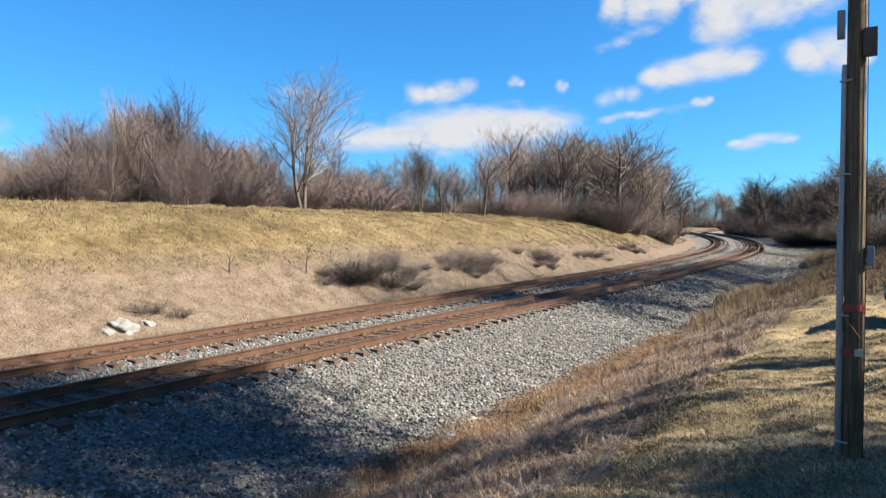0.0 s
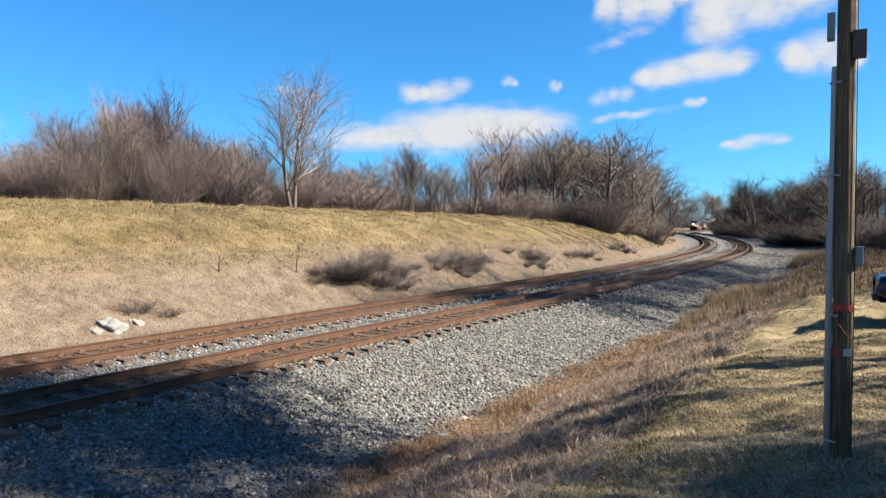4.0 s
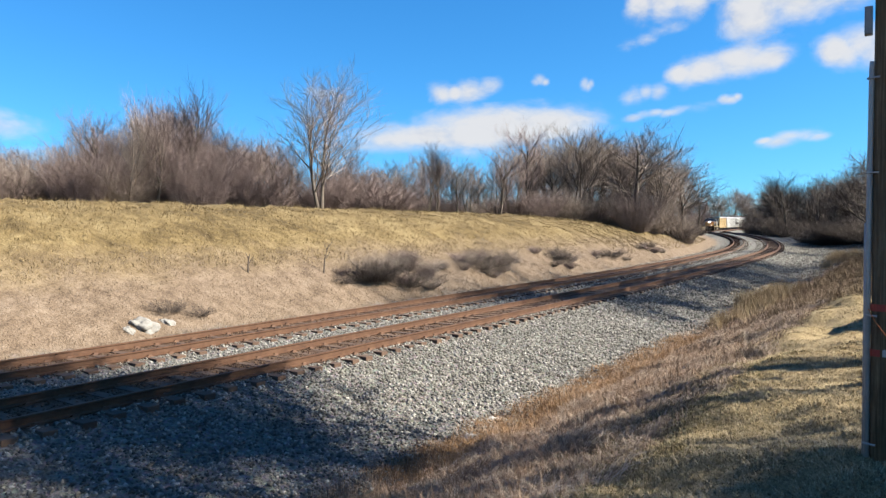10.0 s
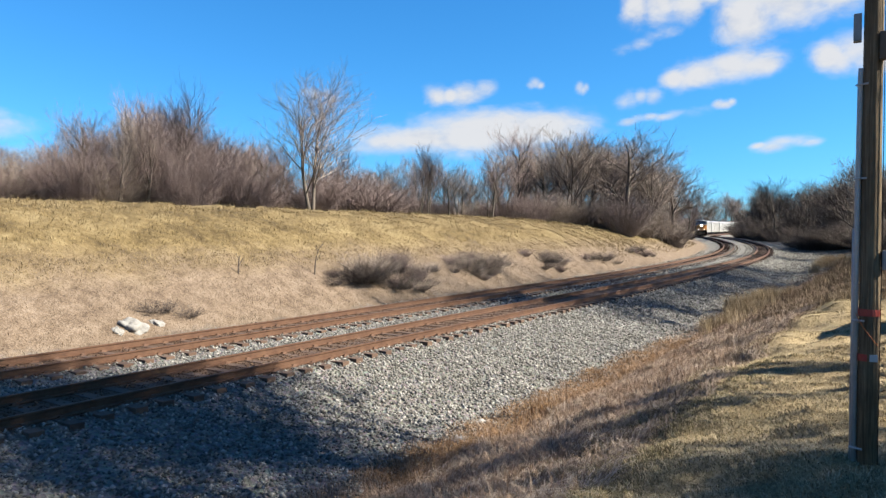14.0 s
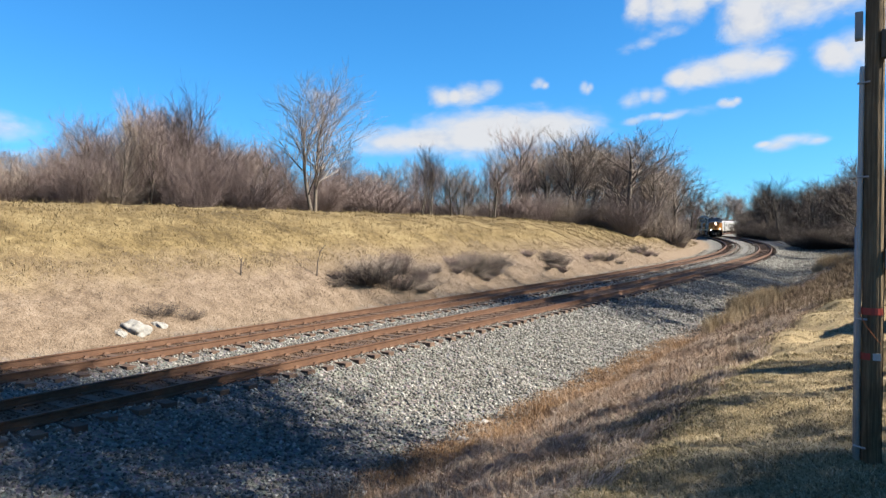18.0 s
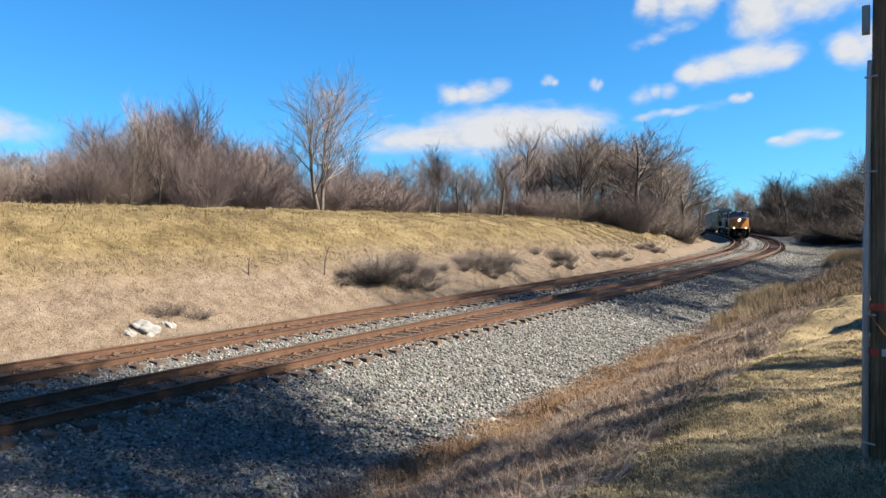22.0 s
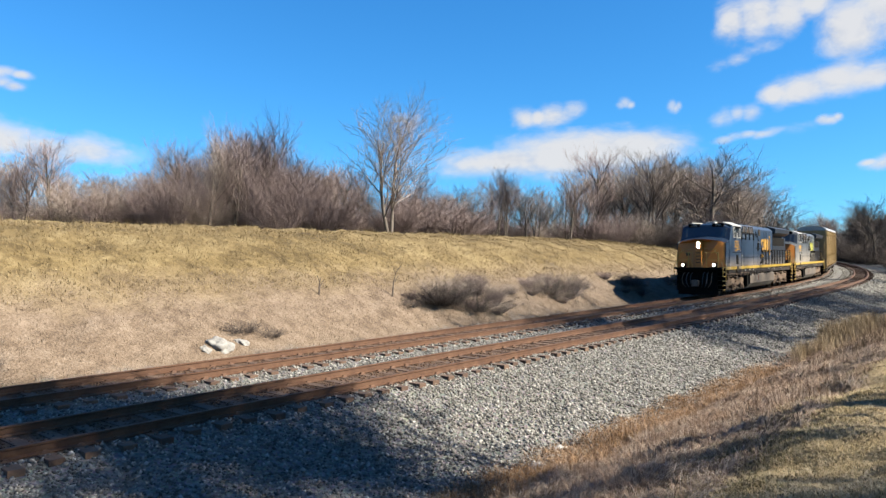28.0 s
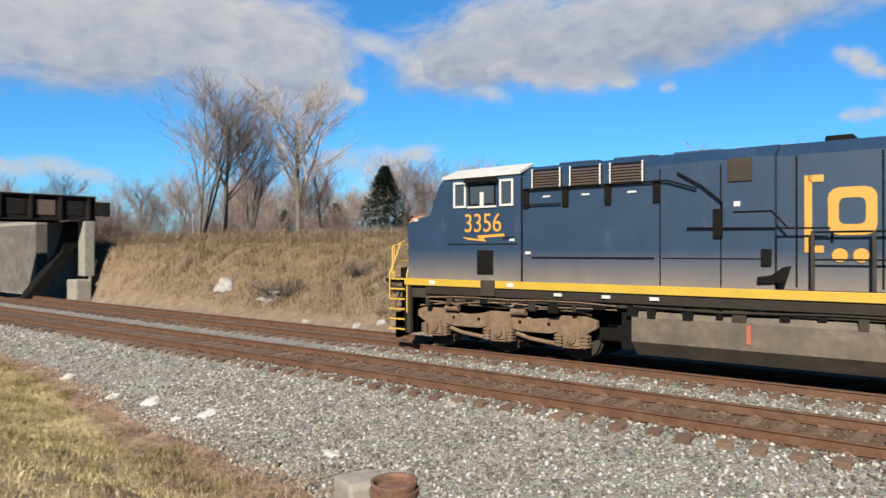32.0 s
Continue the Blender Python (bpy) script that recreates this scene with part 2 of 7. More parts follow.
def ground_material():
    m, nt, bs, co = shader("ground_cover")
    at = nt.nodes.new("ShaderNodeAttribute")
    at.attribute_name = "offset"
    wob = noise_node(nt, co, .55, 4, .65)
    wob2 = noise_node(nt, co, 3.5, 3, .6)
    u = math_node(nt, 'ADD', at.outputs["Fac"], math_node(nt, 'MULTIPLY_ADD', wob, 2.6, -1.3))
    u = math_node(nt, 'ADD', u, math_node(nt, 'MULTIPLY_ADD', wob2, .9, -.45))

    def step(at_u, soft=.5):
        r = nt.nodes.new("ShaderNodeMapRange")
        r.inputs[1].default_value, r.inputs[2].default_value = at_u - soft, at_u + soft
        nt.links.new(u, r.inputs[0])
        return r.outputs[0]
    n1 = noise_node(nt, co, 1.6, 6, .7)
    n2 = noise_node(nt, co, 14, 5, .75)
    n3 = noise_node(nt, co, .16, 4, .6)
    n5 = noise_node(nt, co, .38, 4, .6)
    n6 = noise_node(nt, co, 38, 4, .8)
    mixn = math_node(nt, 'MULTIPLY_ADD', n2, .55, math_node(nt, 'MULTIPLY', n1, .5))
    grit = math_node(nt, 'ADD', math_node(nt, 'MULTIPLY', n1, .32), math_node(nt, 'MULTIPLY_ADD', n6, .45, math_node(nt, 'MULTIPLY', n2, .28)))
    lawn = mix_node(nt, ramp_node(nt, math_node(nt, 'MULTIPLY_ADD', n3, .5, math_node(nt, 'MULTIPLY', n1, .5)), [(.5, (0, 0, 0)), (.66, (1, 1, 1))], 1),
                    ramp_node(nt, grit, [(.40, (.14, .10, .056)), (.52, (.52, .40, .225)), (.64, (.88, .72, .46))]),
                    ramp_node(nt, grit, [(.40, (.045, .040, .018)), (.52, (.21, .165, .072)), (.66, (.48, .37, .19))]))
    brush = ramp_node(nt, mixn, [(.40, (.050, .030, .022)), (.50, (.20, .128, .088)), (.62, (.46, .33, .24))])
    vo = nt.nodes.new("ShaderNodeTexVoronoi")
    vo.inputs["Scale"].default_value = 17
    nt.links.new(co, vo.inputs["Vector"])
    stone = mix_node(nt, .55, ramp_node(nt, mixn, [(.3, (.10, .094, .082)), (.5, (.205, .194, .17)), (.72, (.345, .327, .29))]), vo.outputs["Color"], 'SOFT_LIGHT')
    bw = nt.nodes.new("ShaderNodeHueSaturation")
    bw.inputs["Saturation"].default_value = .35
    nt.links.new(stone, bw.inputs["Color"])
    bank = ramp_node(nt, mixn, [(.36, (.098, .071, .052)), (.49, (.222, .165, .120)), (.63, (.36, .285, .220))])
    tuft = noise_node(nt, co, 2.6, 4, .6, .4)
    hill = ramp_node(nt, math_node(nt, 'ADD', math_node(nt, 'MULTIPLY_ADD', n5, .55, math_node(nt, 'MULTIPLY_ADD', mixn, .25, -.1)), math_node(nt, 'MULTIPLY', tuft, .38)),
                     [(.36, (.100, .072, .034)), (.49, (.225, .166, .078)), (.62, (.37, .29, .155))])
    c = mix_node(nt, step(-9.5, .7), lawn, brush)
    c = mix_node(nt, step(-5.3, .5), c, bw.outputs[0])
    # rusty dust between the rails of both tracks
    for mid in (0.0, TRACK_GAP):
        d = math_node(nt, 'ABSOLUTE', math_node(nt, 'SUBTRACT', at.outputs["Fac"], mid))
        r = nt.nodes.new("ShaderNodeMapRange")
        r.inputs[1].default_value, r.inputs[2].default_value = 1.18, .92
        nt.links.new(d, r.inputs[0])
        c = mix_node(nt, math_node(nt, 'MULTIPLY', r.outputs[0], .88), c, ramp_node(nt, mixn, [(.3, (.05, .028, .018)), (.5, (.125, .07, .043)), (.72, (.20, .125, .082))]))
    c = mix_node(nt, step(7.2, .4), c, bank)
    c = mix_node(nt, step(11.5, 1.5), c, hill)
    # brown brushy slope towards the bridge
    br = nt.nodes.new("ShaderNodeAttribute")
    br.attribute_name = "brushy"
    brf = math_node(nt, 'MULTIPLY', br.outputs["Fac"], math_node(nt, 'MULTIPLY_ADD', n1, 1.0, .38), clamp=True)
    c = mix_node(nt, brf, c, ramp_node(nt, mixn, [(.28, (.085, .055, .035)), (.48, (.185, .128, .078)), (.7, (.30, .225, .14))]))
    nt.links.new(c, bs.inputs["Base Color"])
    bs.inputs["Roughness"].default_value = .95
    bs.inputs["Specular IOR Level"].default_value = .15
    n4 = noise_node(nt, co, 60, 4, .8)
    inbed = nt.nodes.new("ShaderNodeMapRange")
    inbed.inputs[1].default_value, inbed.inputs[2].default_value = 8.4, 7.2
    nt.links.new(math_node(nt, 'ABSOLUTE', math_node(nt, 'SUBTRACT', at.outputs["Fac"], 2.0)), inbed.inputs[0])
    # tussocks on bank and hill
    onhill = nt.nodes.new("ShaderNodeMapRange")
    onhill.inputs[1].default_value, onhill.inputs[2].default_value = 7.6, 9.0
    nt.links.new(at.outputs["Fac"], onhill.inputs[0])
    tus = math_node(nt, 'MULTIPLY', noise_node(nt, co, 2.6, 4, .6, .4), math_node(nt, 'MULTIPLY', onhill.outputs[0], 4.5))
    mixn = math_node(nt, 'ADD', mixn, tus)
    rel = math_node(nt, 'ADD', mixn, math_node(nt, 'MULTIPLY', vo.outputs["Distance"], inbed.outputs[0]))
    bumped(nt, bs, math_node(nt, 'MULTIPLY_ADD', n4, .35, rel), .7, .04)
    return m


GROUND = ground_material()
RUST_RAIL = surface("rail_rust", [(.3, (.065, .029, .016)), (.5, (.137, .061, .030)), (.7, (.194, .101, .054))], 3, .75, .35, .3, .004)
TIE_WOOD = surface("tie_wood", [(.25, (.038, .021, .013)), (.5, (.105, .056, .034)), (.75, (.203, .128, .083))], 3.5, .9, 0, .5, .01, vary=.22)
STONE = surface("ballast_stone", [(.25, (.13, .125, .115)), (.5, (.27, .26, .245)), (.75, (.46, .45, .42))], 5, .9, 0, .4, .01, vary=.1)


def grain_wood(name):
    m, nt, bs, co = shader(name)
    mp = nt.nodes.new("ShaderNodeMapping")
    mp.inputs["Scale"].default_value = (1, 1, .045)
    nt.links.new(co, mp.inputs[0])
    g = noise_node(nt, mp.outputs[0], 55, 5, .7)
    big = noise_node(nt, co, 1.5, 5, .65)
    f = math_node(nt, 'MULTIPLY_ADD', g, .62, math_node(nt, 'MULTIPLY', big, .42))
    nt.links.new(ramp_node(nt, f, [(.34, (.065, .042, .024)), (.5, (.20, .142, .085)), (.66, (.40, .31, .195))]), bs.inputs["Base Color"])
    bs.inputs["Roughness"].default_value = .85
    bs.inputs["Specular IOR Level"].default_value = .2
    bumped(nt, bs, g, .8, .012)
    return m

# ---- the ground: one sheet, finer near the camera ----


def build_ground():
    az = np.radians(np.concatenate([np.arange(-45, 140, .45), np.arange(140, 315, 2.5)]))
    r = [.6]
    while r[-1] < 3200:
        r.append(r[-1] * (1.022 if r[-1] < 120 else 1.06))
    r = np.array(r)
    A, Rr = np.meshgrid(az, r)
    x, y = (-np.sin(A) * Rr).ravel(), (np.cos(A) * Rr).ravel()
    z, s, u = ground_height(x, y)
    n, k = len(r), len(az)
    verts = np.stack([x, y, z], 1).tolist()
    idx = np.arange(n * k).reshape(n, k)
    a, b = idx[:-1], np.roll(idx, -1, 1)[:-1]
    c, d = np.roll(idx, -1, 1)[1:], idx[1:]
    faces = np.stack([a, b, c, d], -1).reshape(-1, 4)[:, ::-1].tolist()
    z0 = float(ground_height([0.0], [0.0])[0][0])
    verts.append([0, 0, z0])
    faces += [[len(verts) - 1, int(idx[0, (j + 1) % k]), int(idx[0, j])] for j in range(k)]
    me = plain("ground", verts, faces, GROUND, True)
    at = me.attributes.new("offset", 'FLOAT', 'POINT')
    cover = cover_offset(s, u)
    cover = np.where(cover < -5.3, -5.3 + (cover + 5.3) * (1 + 2.2 * np.clip((-s - 8) / 8, 0, 1)), cover)  # the lawn reaches the ballast near the bridge
    at.data.foreach_set("value", np.append(np.clip(cover, -100, 100), -12).astype(np.float32))
    br = np.clip((-s - 13) / 14, 0, 1) * np.clip((u - 7) / 2, 0, 1) + np.clip((s - 58) / 12, 0, 1) * np.clip((-10.2 - u) / 1.4, 0, 1) * 1.6 + np.clip((s - 21) / 7, 0, 1) * np.clip((-8.2 - u) / 1.2, 0, 1)
    me.attributes.new("brushy", 'FLOAT', 'POINT').data.foreach_set("value", np.append(br, 0).astype(np.float32))
    tagged(new("ground", me), "dry winter grass, brush strip and grey ballast along the railway", "ground", kind="structure")


build_ground()

RAIL_OUT = [(-.075, -.17), (.075, -.17), (.075, -.155), (.012, -.13), (.012, -.045), (.037, -.03), (.037, -.004), (.03, 0), (-.03, 0), (-.037, -.004), (-.037, -.03), (-.012, -.045), (-.012, -.13), (-.075, -.155)]


def build_track(off, label, s_near0, s_near1):
    track = thing("railway_track", label, "railway track", "two parallel tracks", "structure")
    ss = np.concatenate([np.arange(-160, -40, 4), np.arange(-40, 60, 1.5), np.arange(60, 480, 4)])
    for side in (-.7525, .7525):
        secs = []
        for s in ss:
            x, y, z, h = on_line(s, off + side)
            secs.append([(x - math.cos(h) * px, y - math.sin(h) * px, z + pz) for px, pz in RAIL_OUT])
        bm = loft(bmesh.new(), secs)
        part("rail", bm, RUST_RAIL, track)
    rnd = random.Random(7 + int(off * 10))
    tie = box(bmesh.new(), -.115, .115, -1.3, 1.3, -.17, 0, .015)
    me = bpy.data.meshes.new("tie")
    tie.to_mesh(me)
    tie.free()
    me.materials.append(TIE_WOOD)
    vs, fs = [], []
    base = [Vector(v) for v in [(-.115, -1.3, -.17), (.115, -1.3, -.17), (.115, 1.3, -.17), (-.115, 1.3, -.17), (-.115, -1.3, 0), (.115, -1.3, 0), (.115, 1.3, 0), (-.115, 1.3, 0)]]
    pv, pf = [], []
    s = -150.0
    while s < 420:
        s += .55 + rnd.uniform(-.035, .035)
        x, y, z, h = on_line(s, off + rnd.uniform(-.05, .05), -.168 + rnd.uniform(-.014, .004))
        m = pose(x, y, z, 0, 0, math.degrees(h) + 90 + rnd.uniform(-1.6, 1.6))
        if s_near0 < s < s_near1:
            o = new("tie", me)
            o.parent = track
            o.matrix_basis = m
        else:
            i = len(vs)
            vs += [tuple(m @ v) for v in base]
            fs += [tuple(i + q for q in f) for f in ((4, 5, 6, 7), (0, 1, 5, 4), (1, 2, 6, 5), (2, 3, 7, 6), (3, 0, 4, 7))]
        if -30 < s < 60:
            for side in (-.7525, .7525):
                for dx in (-.09, .09):
                    i = len(pv)
                    pv += [tuple(m @ Vector((a, -side + dx + b, c))) for a, b, c in ((-.09, -.05, .005), (.09, -.05, .005), (.09, .05, .012), (-.09, .05, .012), (-.03, -.02, .05), (.03, -.02, .05), (.03, .02, .05), (-.03, .02, .05))]
                    pf += [(i, i + 1, i + 2, i + 3), (i + 4, i + 5, i + 6, i + 7), (i, i + 1, i + 5, i + 4), (i + 3, i + 2, i + 6, i + 7)]
    rest = new("far_ties", plain("far_ties", vs, fs, TIE_WOOD))
    rest.parent = track
    rest["kind"] = "stuff"
    if pv:
        plates = new("tie_plates", plain("tie_plates", pv, pf, RUST_RAIL))
        plates.parent = track
        plates["kind"] = "stuff"
    return track


build_track(0.0, "rusty railway track on weathered wooden ties in grey ballast", -28, 75)
build_track(TRACK_GAP, "rusty railway track under the train beside the hill", -28, 75)

# ---- bare winter trees, thickets ----
BARK = surface("bark_grey", [(.3, (.066, .053, .043)), (.5, (.135, .110, .090)), (.72, (.22, .187, .155))], 5, .95, 0, .6, .02, vary=.12)
TWIG = surface("twig_brown", [(.3, (.22, .17, .142)), (.55, (.39, .315, .27)), (.75, (.55, .46, .405))], 2, .95, 0, 0, vary=.2)
TWIG_RED = surface("twig_red_brown", [(.3, (.150, .108, .104)), (.55, (.280, .208, .200)), (.75, (.41, .32, .305))], 2, .95, 0, 0, vary=.2)
# dark bushes and stems; for the wood, its shaded side put into the colour
DARK_SHADED_TWIG = surface("twig_dark_shaded", [(.3, (.045, .034, .030)), (.55, (.105, .080, .070)), (.75, (.180, .143, .122))], 2, .95, 0, 0, vary=.15)
NEEDLES = surface("pine_needles", [(.3, (.008, .018, .009)), (.55, (.022, .042, .018)), (.75, (.045, .07, .03))], 3, .9, 0, .2, .01)


class Sticks:
    """Collects tapered sticks as raw vertices and faces."""

    def __init__(self):
        self.v, self.f = [], []

    def stick(self, a, b, ra, rb, seg):
        d = (b - a)
        if d.length < 1e-4:
            return
        d = d.normalized()
        e1 = d.orthogonal().normalized()
        e2 = d.cross(e1)
        i = len(self.v)
        for p, r in ((a, ra), (b, rb)):
            for k in range(seg):
                q = 6.2832 * k / seg
                self.v.append(tuple(p + (e1 * math.cos(q) + e2 * math.sin(q)) * r))
        for k in range(seg):
            n = (k + 1) % seg
            self.f.append((i + k, i + n, i + seg + n, i + seg + k))

    def mesh(self, name, mat, smooth=False):
        return plain(name, self.v, self.f, mat, smooth)


def grow(rnd, wood, fine, p, d, length, r, level, top, spread, kids, up, clear=.30):
    """A limb of three bent pieces, with side limbs along it."""
    pts, rad = [p], [r]
    n = 4 if level == 0 else (1 if level >= top else 3)
    for i in range(n):
        d = (d + Vector((rnd.uniform(-1, 1), rnd.uniform(-1, 1), rnd.uniform(-.6, .8) + up)) * (.09 if level == 0 else .2)).normalized()
        p = p + d * (length / n)
        pts.append(p)
        rad.append(r * (1 - (.62 if level < top else .8) * (i + 1) / n))
    for i in range(n):
        if level <= 1:
            wood.stick(pts[i], pts[i + 1], rad[i], rad[i + 1], 7 if level == 0 else 5)
        else:
            fine.stick(pts[i], pts[i + 1], rad[i], rad[i + 1], 3)
    if level >= top:
        return
    m = kids[level]
    for j in range(m):
        f = (clear if level == 0 else .22) + (1 - clear if level == 0 else .78) * (j + rnd.random()) / m
        k = min(int(f * n), n - 1)
        w = f * n - k
        q = pts[k].lerp(pts[k + 1], min(w, 1))
        rr = (rad[k] + (rad[k + 1] - rad[k]) * w)
        az = rnd.uniform(0, 6.283)
        side = Vector((math.cos(az), math.sin(az), 0))
        axis = (pts[k + 1] - pts[k]).normalized()
        side = (side - axis * side.dot(axis)).normalized()
        nd = (axis * math.cos(spread) + side * math.sin(spread)).normalized()
        ln = length * ((.62 - .30 * f) if level == 0 and clear < .4 else .34 if level == 0 else .55) * rnd.uniform(.75, 1.2)
        grow(rnd, wood, fine, q, nd, ln, max(rr * (.55 if level == 0 else .6), .010), level + 1, top, spread * rnd.uniform(.85, 1.15), kids, up)


def tree_mesh(seed, height, trunk_r, spread, kids, top=3, twig=TWIG, up=.35, stems=1, lean=.0, clear=.30):
    rnd = random.Random(seed)
    wood, fine = Sticks(), Sticks()
    for k in range(stems):
        a = rnd.uniform(0, 6.283)
        tilt = lean + (.0 if stems == 1 else .16)
        d = Vector((math.cos(a) * tilt, math.sin(a) * tilt, 1)).normalized()
        base = Vector((math.cos(a) * .15 * (stems > 1), math.sin(a) * .15 * (stems > 1), -.25))
        grow(rnd, wood, fine, base, d, height * rnd.uniform(.82, 1.0) * .92, trunk_r * (1 if stems == 1 else .7), 0, top, spread, kids, up, clear)
    return wood.mesh("trunk", BARK, True), fine.mesh("crown", twig)


def tree_thing(name, label, meshes, group):
    t = thing(name, label, "tree", group)
    for n, me in zip(("trunk", "crown"), meshes):
        o = new(n, me)
        o.parent = t
    return t


TREE_KINDS = [
    tree_mesh(11, 10, .17, .60, (14, 10, 9), 3, TWIG, .35),
    tree_mesh(12, 10, .15, .50, (15, 10, 8), 3, TWIG_RED, .45),
    tree_mesh(13, 10, .22, .78, (13, 11, 10), 3, TWIG, .25),
    tree_mesh(14, 10, .13, .50, (7, 9, 8), 3, TWIG, .4, 3),
    tree_mesh(15, 10, .12, .45, (8, 8, 7), 3, TWIG_RED, .5, 3),
    tree_mesh(23, 10, .17, .55, (13, 9, 7), 3, TWIG, .40, 2, .02, .22),
    tree_mesh(17, 10, .12, .9, (15, 12, 9), 3, TWIG, .15, 1, .02, .53),
    tree_mesh(31, 10, .16, .62, (14, 11, 9), 3, DARK_SHADED_TWIG, .30),
    tree_mesh(32, 10, .20, .80, (13, 12, 10), 3, DARK_SHADED_TWIG, .22, 1, .04),
]
TREE_LABELS = ["bare grey-brown deciduous tree in winter", "slender bare tree with reddish-brown twigs", "broad bare tree with a wide spreading crown",
               "bare multi-stemmed tree without leaves", "thin bare saplings with reddish twigs", "tall slender bare tree standing alone on the hilltop", "tall bare yard tree with a long clear trunk", "bare tree at the edge of the wood, twigs darkened for shade", "broad bare tree in the wood, twigs darkened for shade"]
made_trees = {}


def plant(kind, x, y, h, turn, group, sink=.1, wide=1.0):
    """A tree of the given height; the first of a kind is built, the rest are copies."""
    z = float(ground_height([x], [y])[0][0]) - sink
    k = h / 10
    m = pose(x, y, z, 0, 0, turn) @ Matrix.Diagonal((k * wide, k * wide, k, 1))
    if kind not in made_trees:
        made_trees[kind] = tree_thing("sapling_clump" if kind in (3, 4) else "bare_tree", TREE_LABELS[kind], TREE_KINDS[kind], group)
        made_trees[kind].matrix_basis = m
        return made_trees[kind]
    t = copy_thing(made_trees[kind], m)
    t.matrix_basis = m
    t["group"] = group
    return t


def at_az(az, dist):
    return -math.sin(radians(az)) * dist, math.cos(radians(az)) * dist


def grove(n, az0, az1, d0, d1, h0, h1, kinds, seed, group, wide=1.0, clear=7.0):
    rnd = random.Random(seed)
    for i in range(n):
        az = az0 + (az1 - az0) * (i + rnd.random()) / n
        x, y = at_az(az, rnd.uniform(d0, d1))
        s, u = line_coords([x], [y])
        if -clear < u[0] < clear + 4:
            continue
        plant(rnd.choice(kinds), x, y, rnd.uniform(h0, h1), rnd.uniform(0, 360), group, wide=wide * rnd.uniform(.9, 1.15))


# trees on the hilltop, seen over its crest
x, y = at_az(11.2, 58)
plant(5, x, y, 10.0, 130, "hilltop trees", wide=1.45)
grove(24, 17.2, 28, 58, 78, 5.4, 7.4, (1, 3, 4), 21, "hilltop trees", 1.15)
grove(6, 20.5, 24.5, 60, 70, 7.5, 9.5, (1, 4), 22, "hilltop trees")
grove(20, 27, 42, 66, 95, 5.5, 8.0, (1, 3, 4), 23, "hilltop trees", 1.2)
grove(16, 13, 19, 70, 100, 5.0, 7.5, (3, 4, 1), 24, "hilltop trees", 1.2)
grove(30, -6.5, 11, 78, 118, 5.4, 8, (1, 3, 4, 0), 25, "hilltop trees", 1.15)
grove(24, -13.5, -5, 90, 128, 9, 12, (0, 1, 2, 3), 26, "trees by the bend", 1.1)
x, y = at_az(-14.1, 92)
plant(2, x, y, 11.8, 10, "trees by the bend", wide=1.5)
grove(20, -18.8, -13, 96, 145, 8, 12, (0, 3, 1, 2), 27, "trees by the bend", 1.1)
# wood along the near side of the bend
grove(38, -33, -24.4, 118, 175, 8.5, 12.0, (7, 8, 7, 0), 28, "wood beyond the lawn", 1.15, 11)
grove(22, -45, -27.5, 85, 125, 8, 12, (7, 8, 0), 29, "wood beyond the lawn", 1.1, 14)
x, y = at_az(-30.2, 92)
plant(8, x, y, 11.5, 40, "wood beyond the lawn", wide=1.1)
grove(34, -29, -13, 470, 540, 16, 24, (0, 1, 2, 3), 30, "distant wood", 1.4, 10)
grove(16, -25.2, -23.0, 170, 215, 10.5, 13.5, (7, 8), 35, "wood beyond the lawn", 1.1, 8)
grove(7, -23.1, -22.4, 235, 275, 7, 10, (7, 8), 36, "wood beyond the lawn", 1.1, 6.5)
# behind the hill as the view swings round
grove(12, 42, 58, 85, 120, 5.5, 8.0, (1, 3, 4), 31, "hilltop trees", 1.25)
grove(46, 56, 92, 98, 135, 7.5, 11.5, (0, 1, 3, 4, 2), 32, "wood behind the hill", 1.25)
grove(36, 88, 112, 82, 125, 6.5, 9.5, (0, 1, 3, 4), 33, "wood behind the hill", 1.25)
grove(22, 108, 130, 85, 130, 6, 9, (1, 3, 4), 34, "wood behind the road", 1.25)
for az, d, h, k in ((114.0, 56, 12.3, 3), (112.2, 58, 13.0, 0), (110.1, 62, 10.0, 4), (106.5, 57, 13.2, 0), (104.6, 64, 8.0, 1)):
    x, y = at_az(az, d)
    plant(k, x, y, h * .84, az * 7, "tall trees near the bridge", wide=1.25)
# trees behind the camera that throw their shade over the ballast and the train
for x, y, h, tn, w in ((11.5, 8.2, 17.5, 70, .64), (14.5, 8.2, 19.0, 220, .52), (18.4, 7.3, 24.0, 130, .30), (12.5, 6.8, 14.5, 300, .6), (16.5, 7.9, 20.0, 10, .46),
                       (12.3, 4.6, 15.0, 40, .46), (13.4, 5.9, 16.0, 190, .46), (12.0, 9.6, 15.5, 100, .5), (11.2, 6.5, 11.5, 15, .55), (11.5, 7.7, 11.8, 165, .55)):
    plant(6, x, y, h, tn, "yard trees", wide=w)
# smaller unseen trees, added close together to deepen the shade on the near lawn
for x, y, h in ((14.2, 1.6, 7.6), (13.2, 1.2, 7.2), (14.4, .4, 7.8), (13.0, -.2, 7.6), (15.2, 1.3, 8.4), (16.4, 1.0, 8.8), (12.2, 1.3, 6.6), (13.6, -1.0, 8.0), (17.6, .4, 9.8), (12.6, 2.0, 6.6), (15.8, -.4, 9.0), (12.0, .2, 7.0), (13.8, .7, 7.8), (14.8, -1.0, 8.2), (12.8, .6, 7.0), (16.2, -1.0, 9.2), (13.4, -.6, 7.4), (17.0, -.2, 9.6)):
    plant(1, x, y, h, x * 300, "yard trees", wide=1.5)
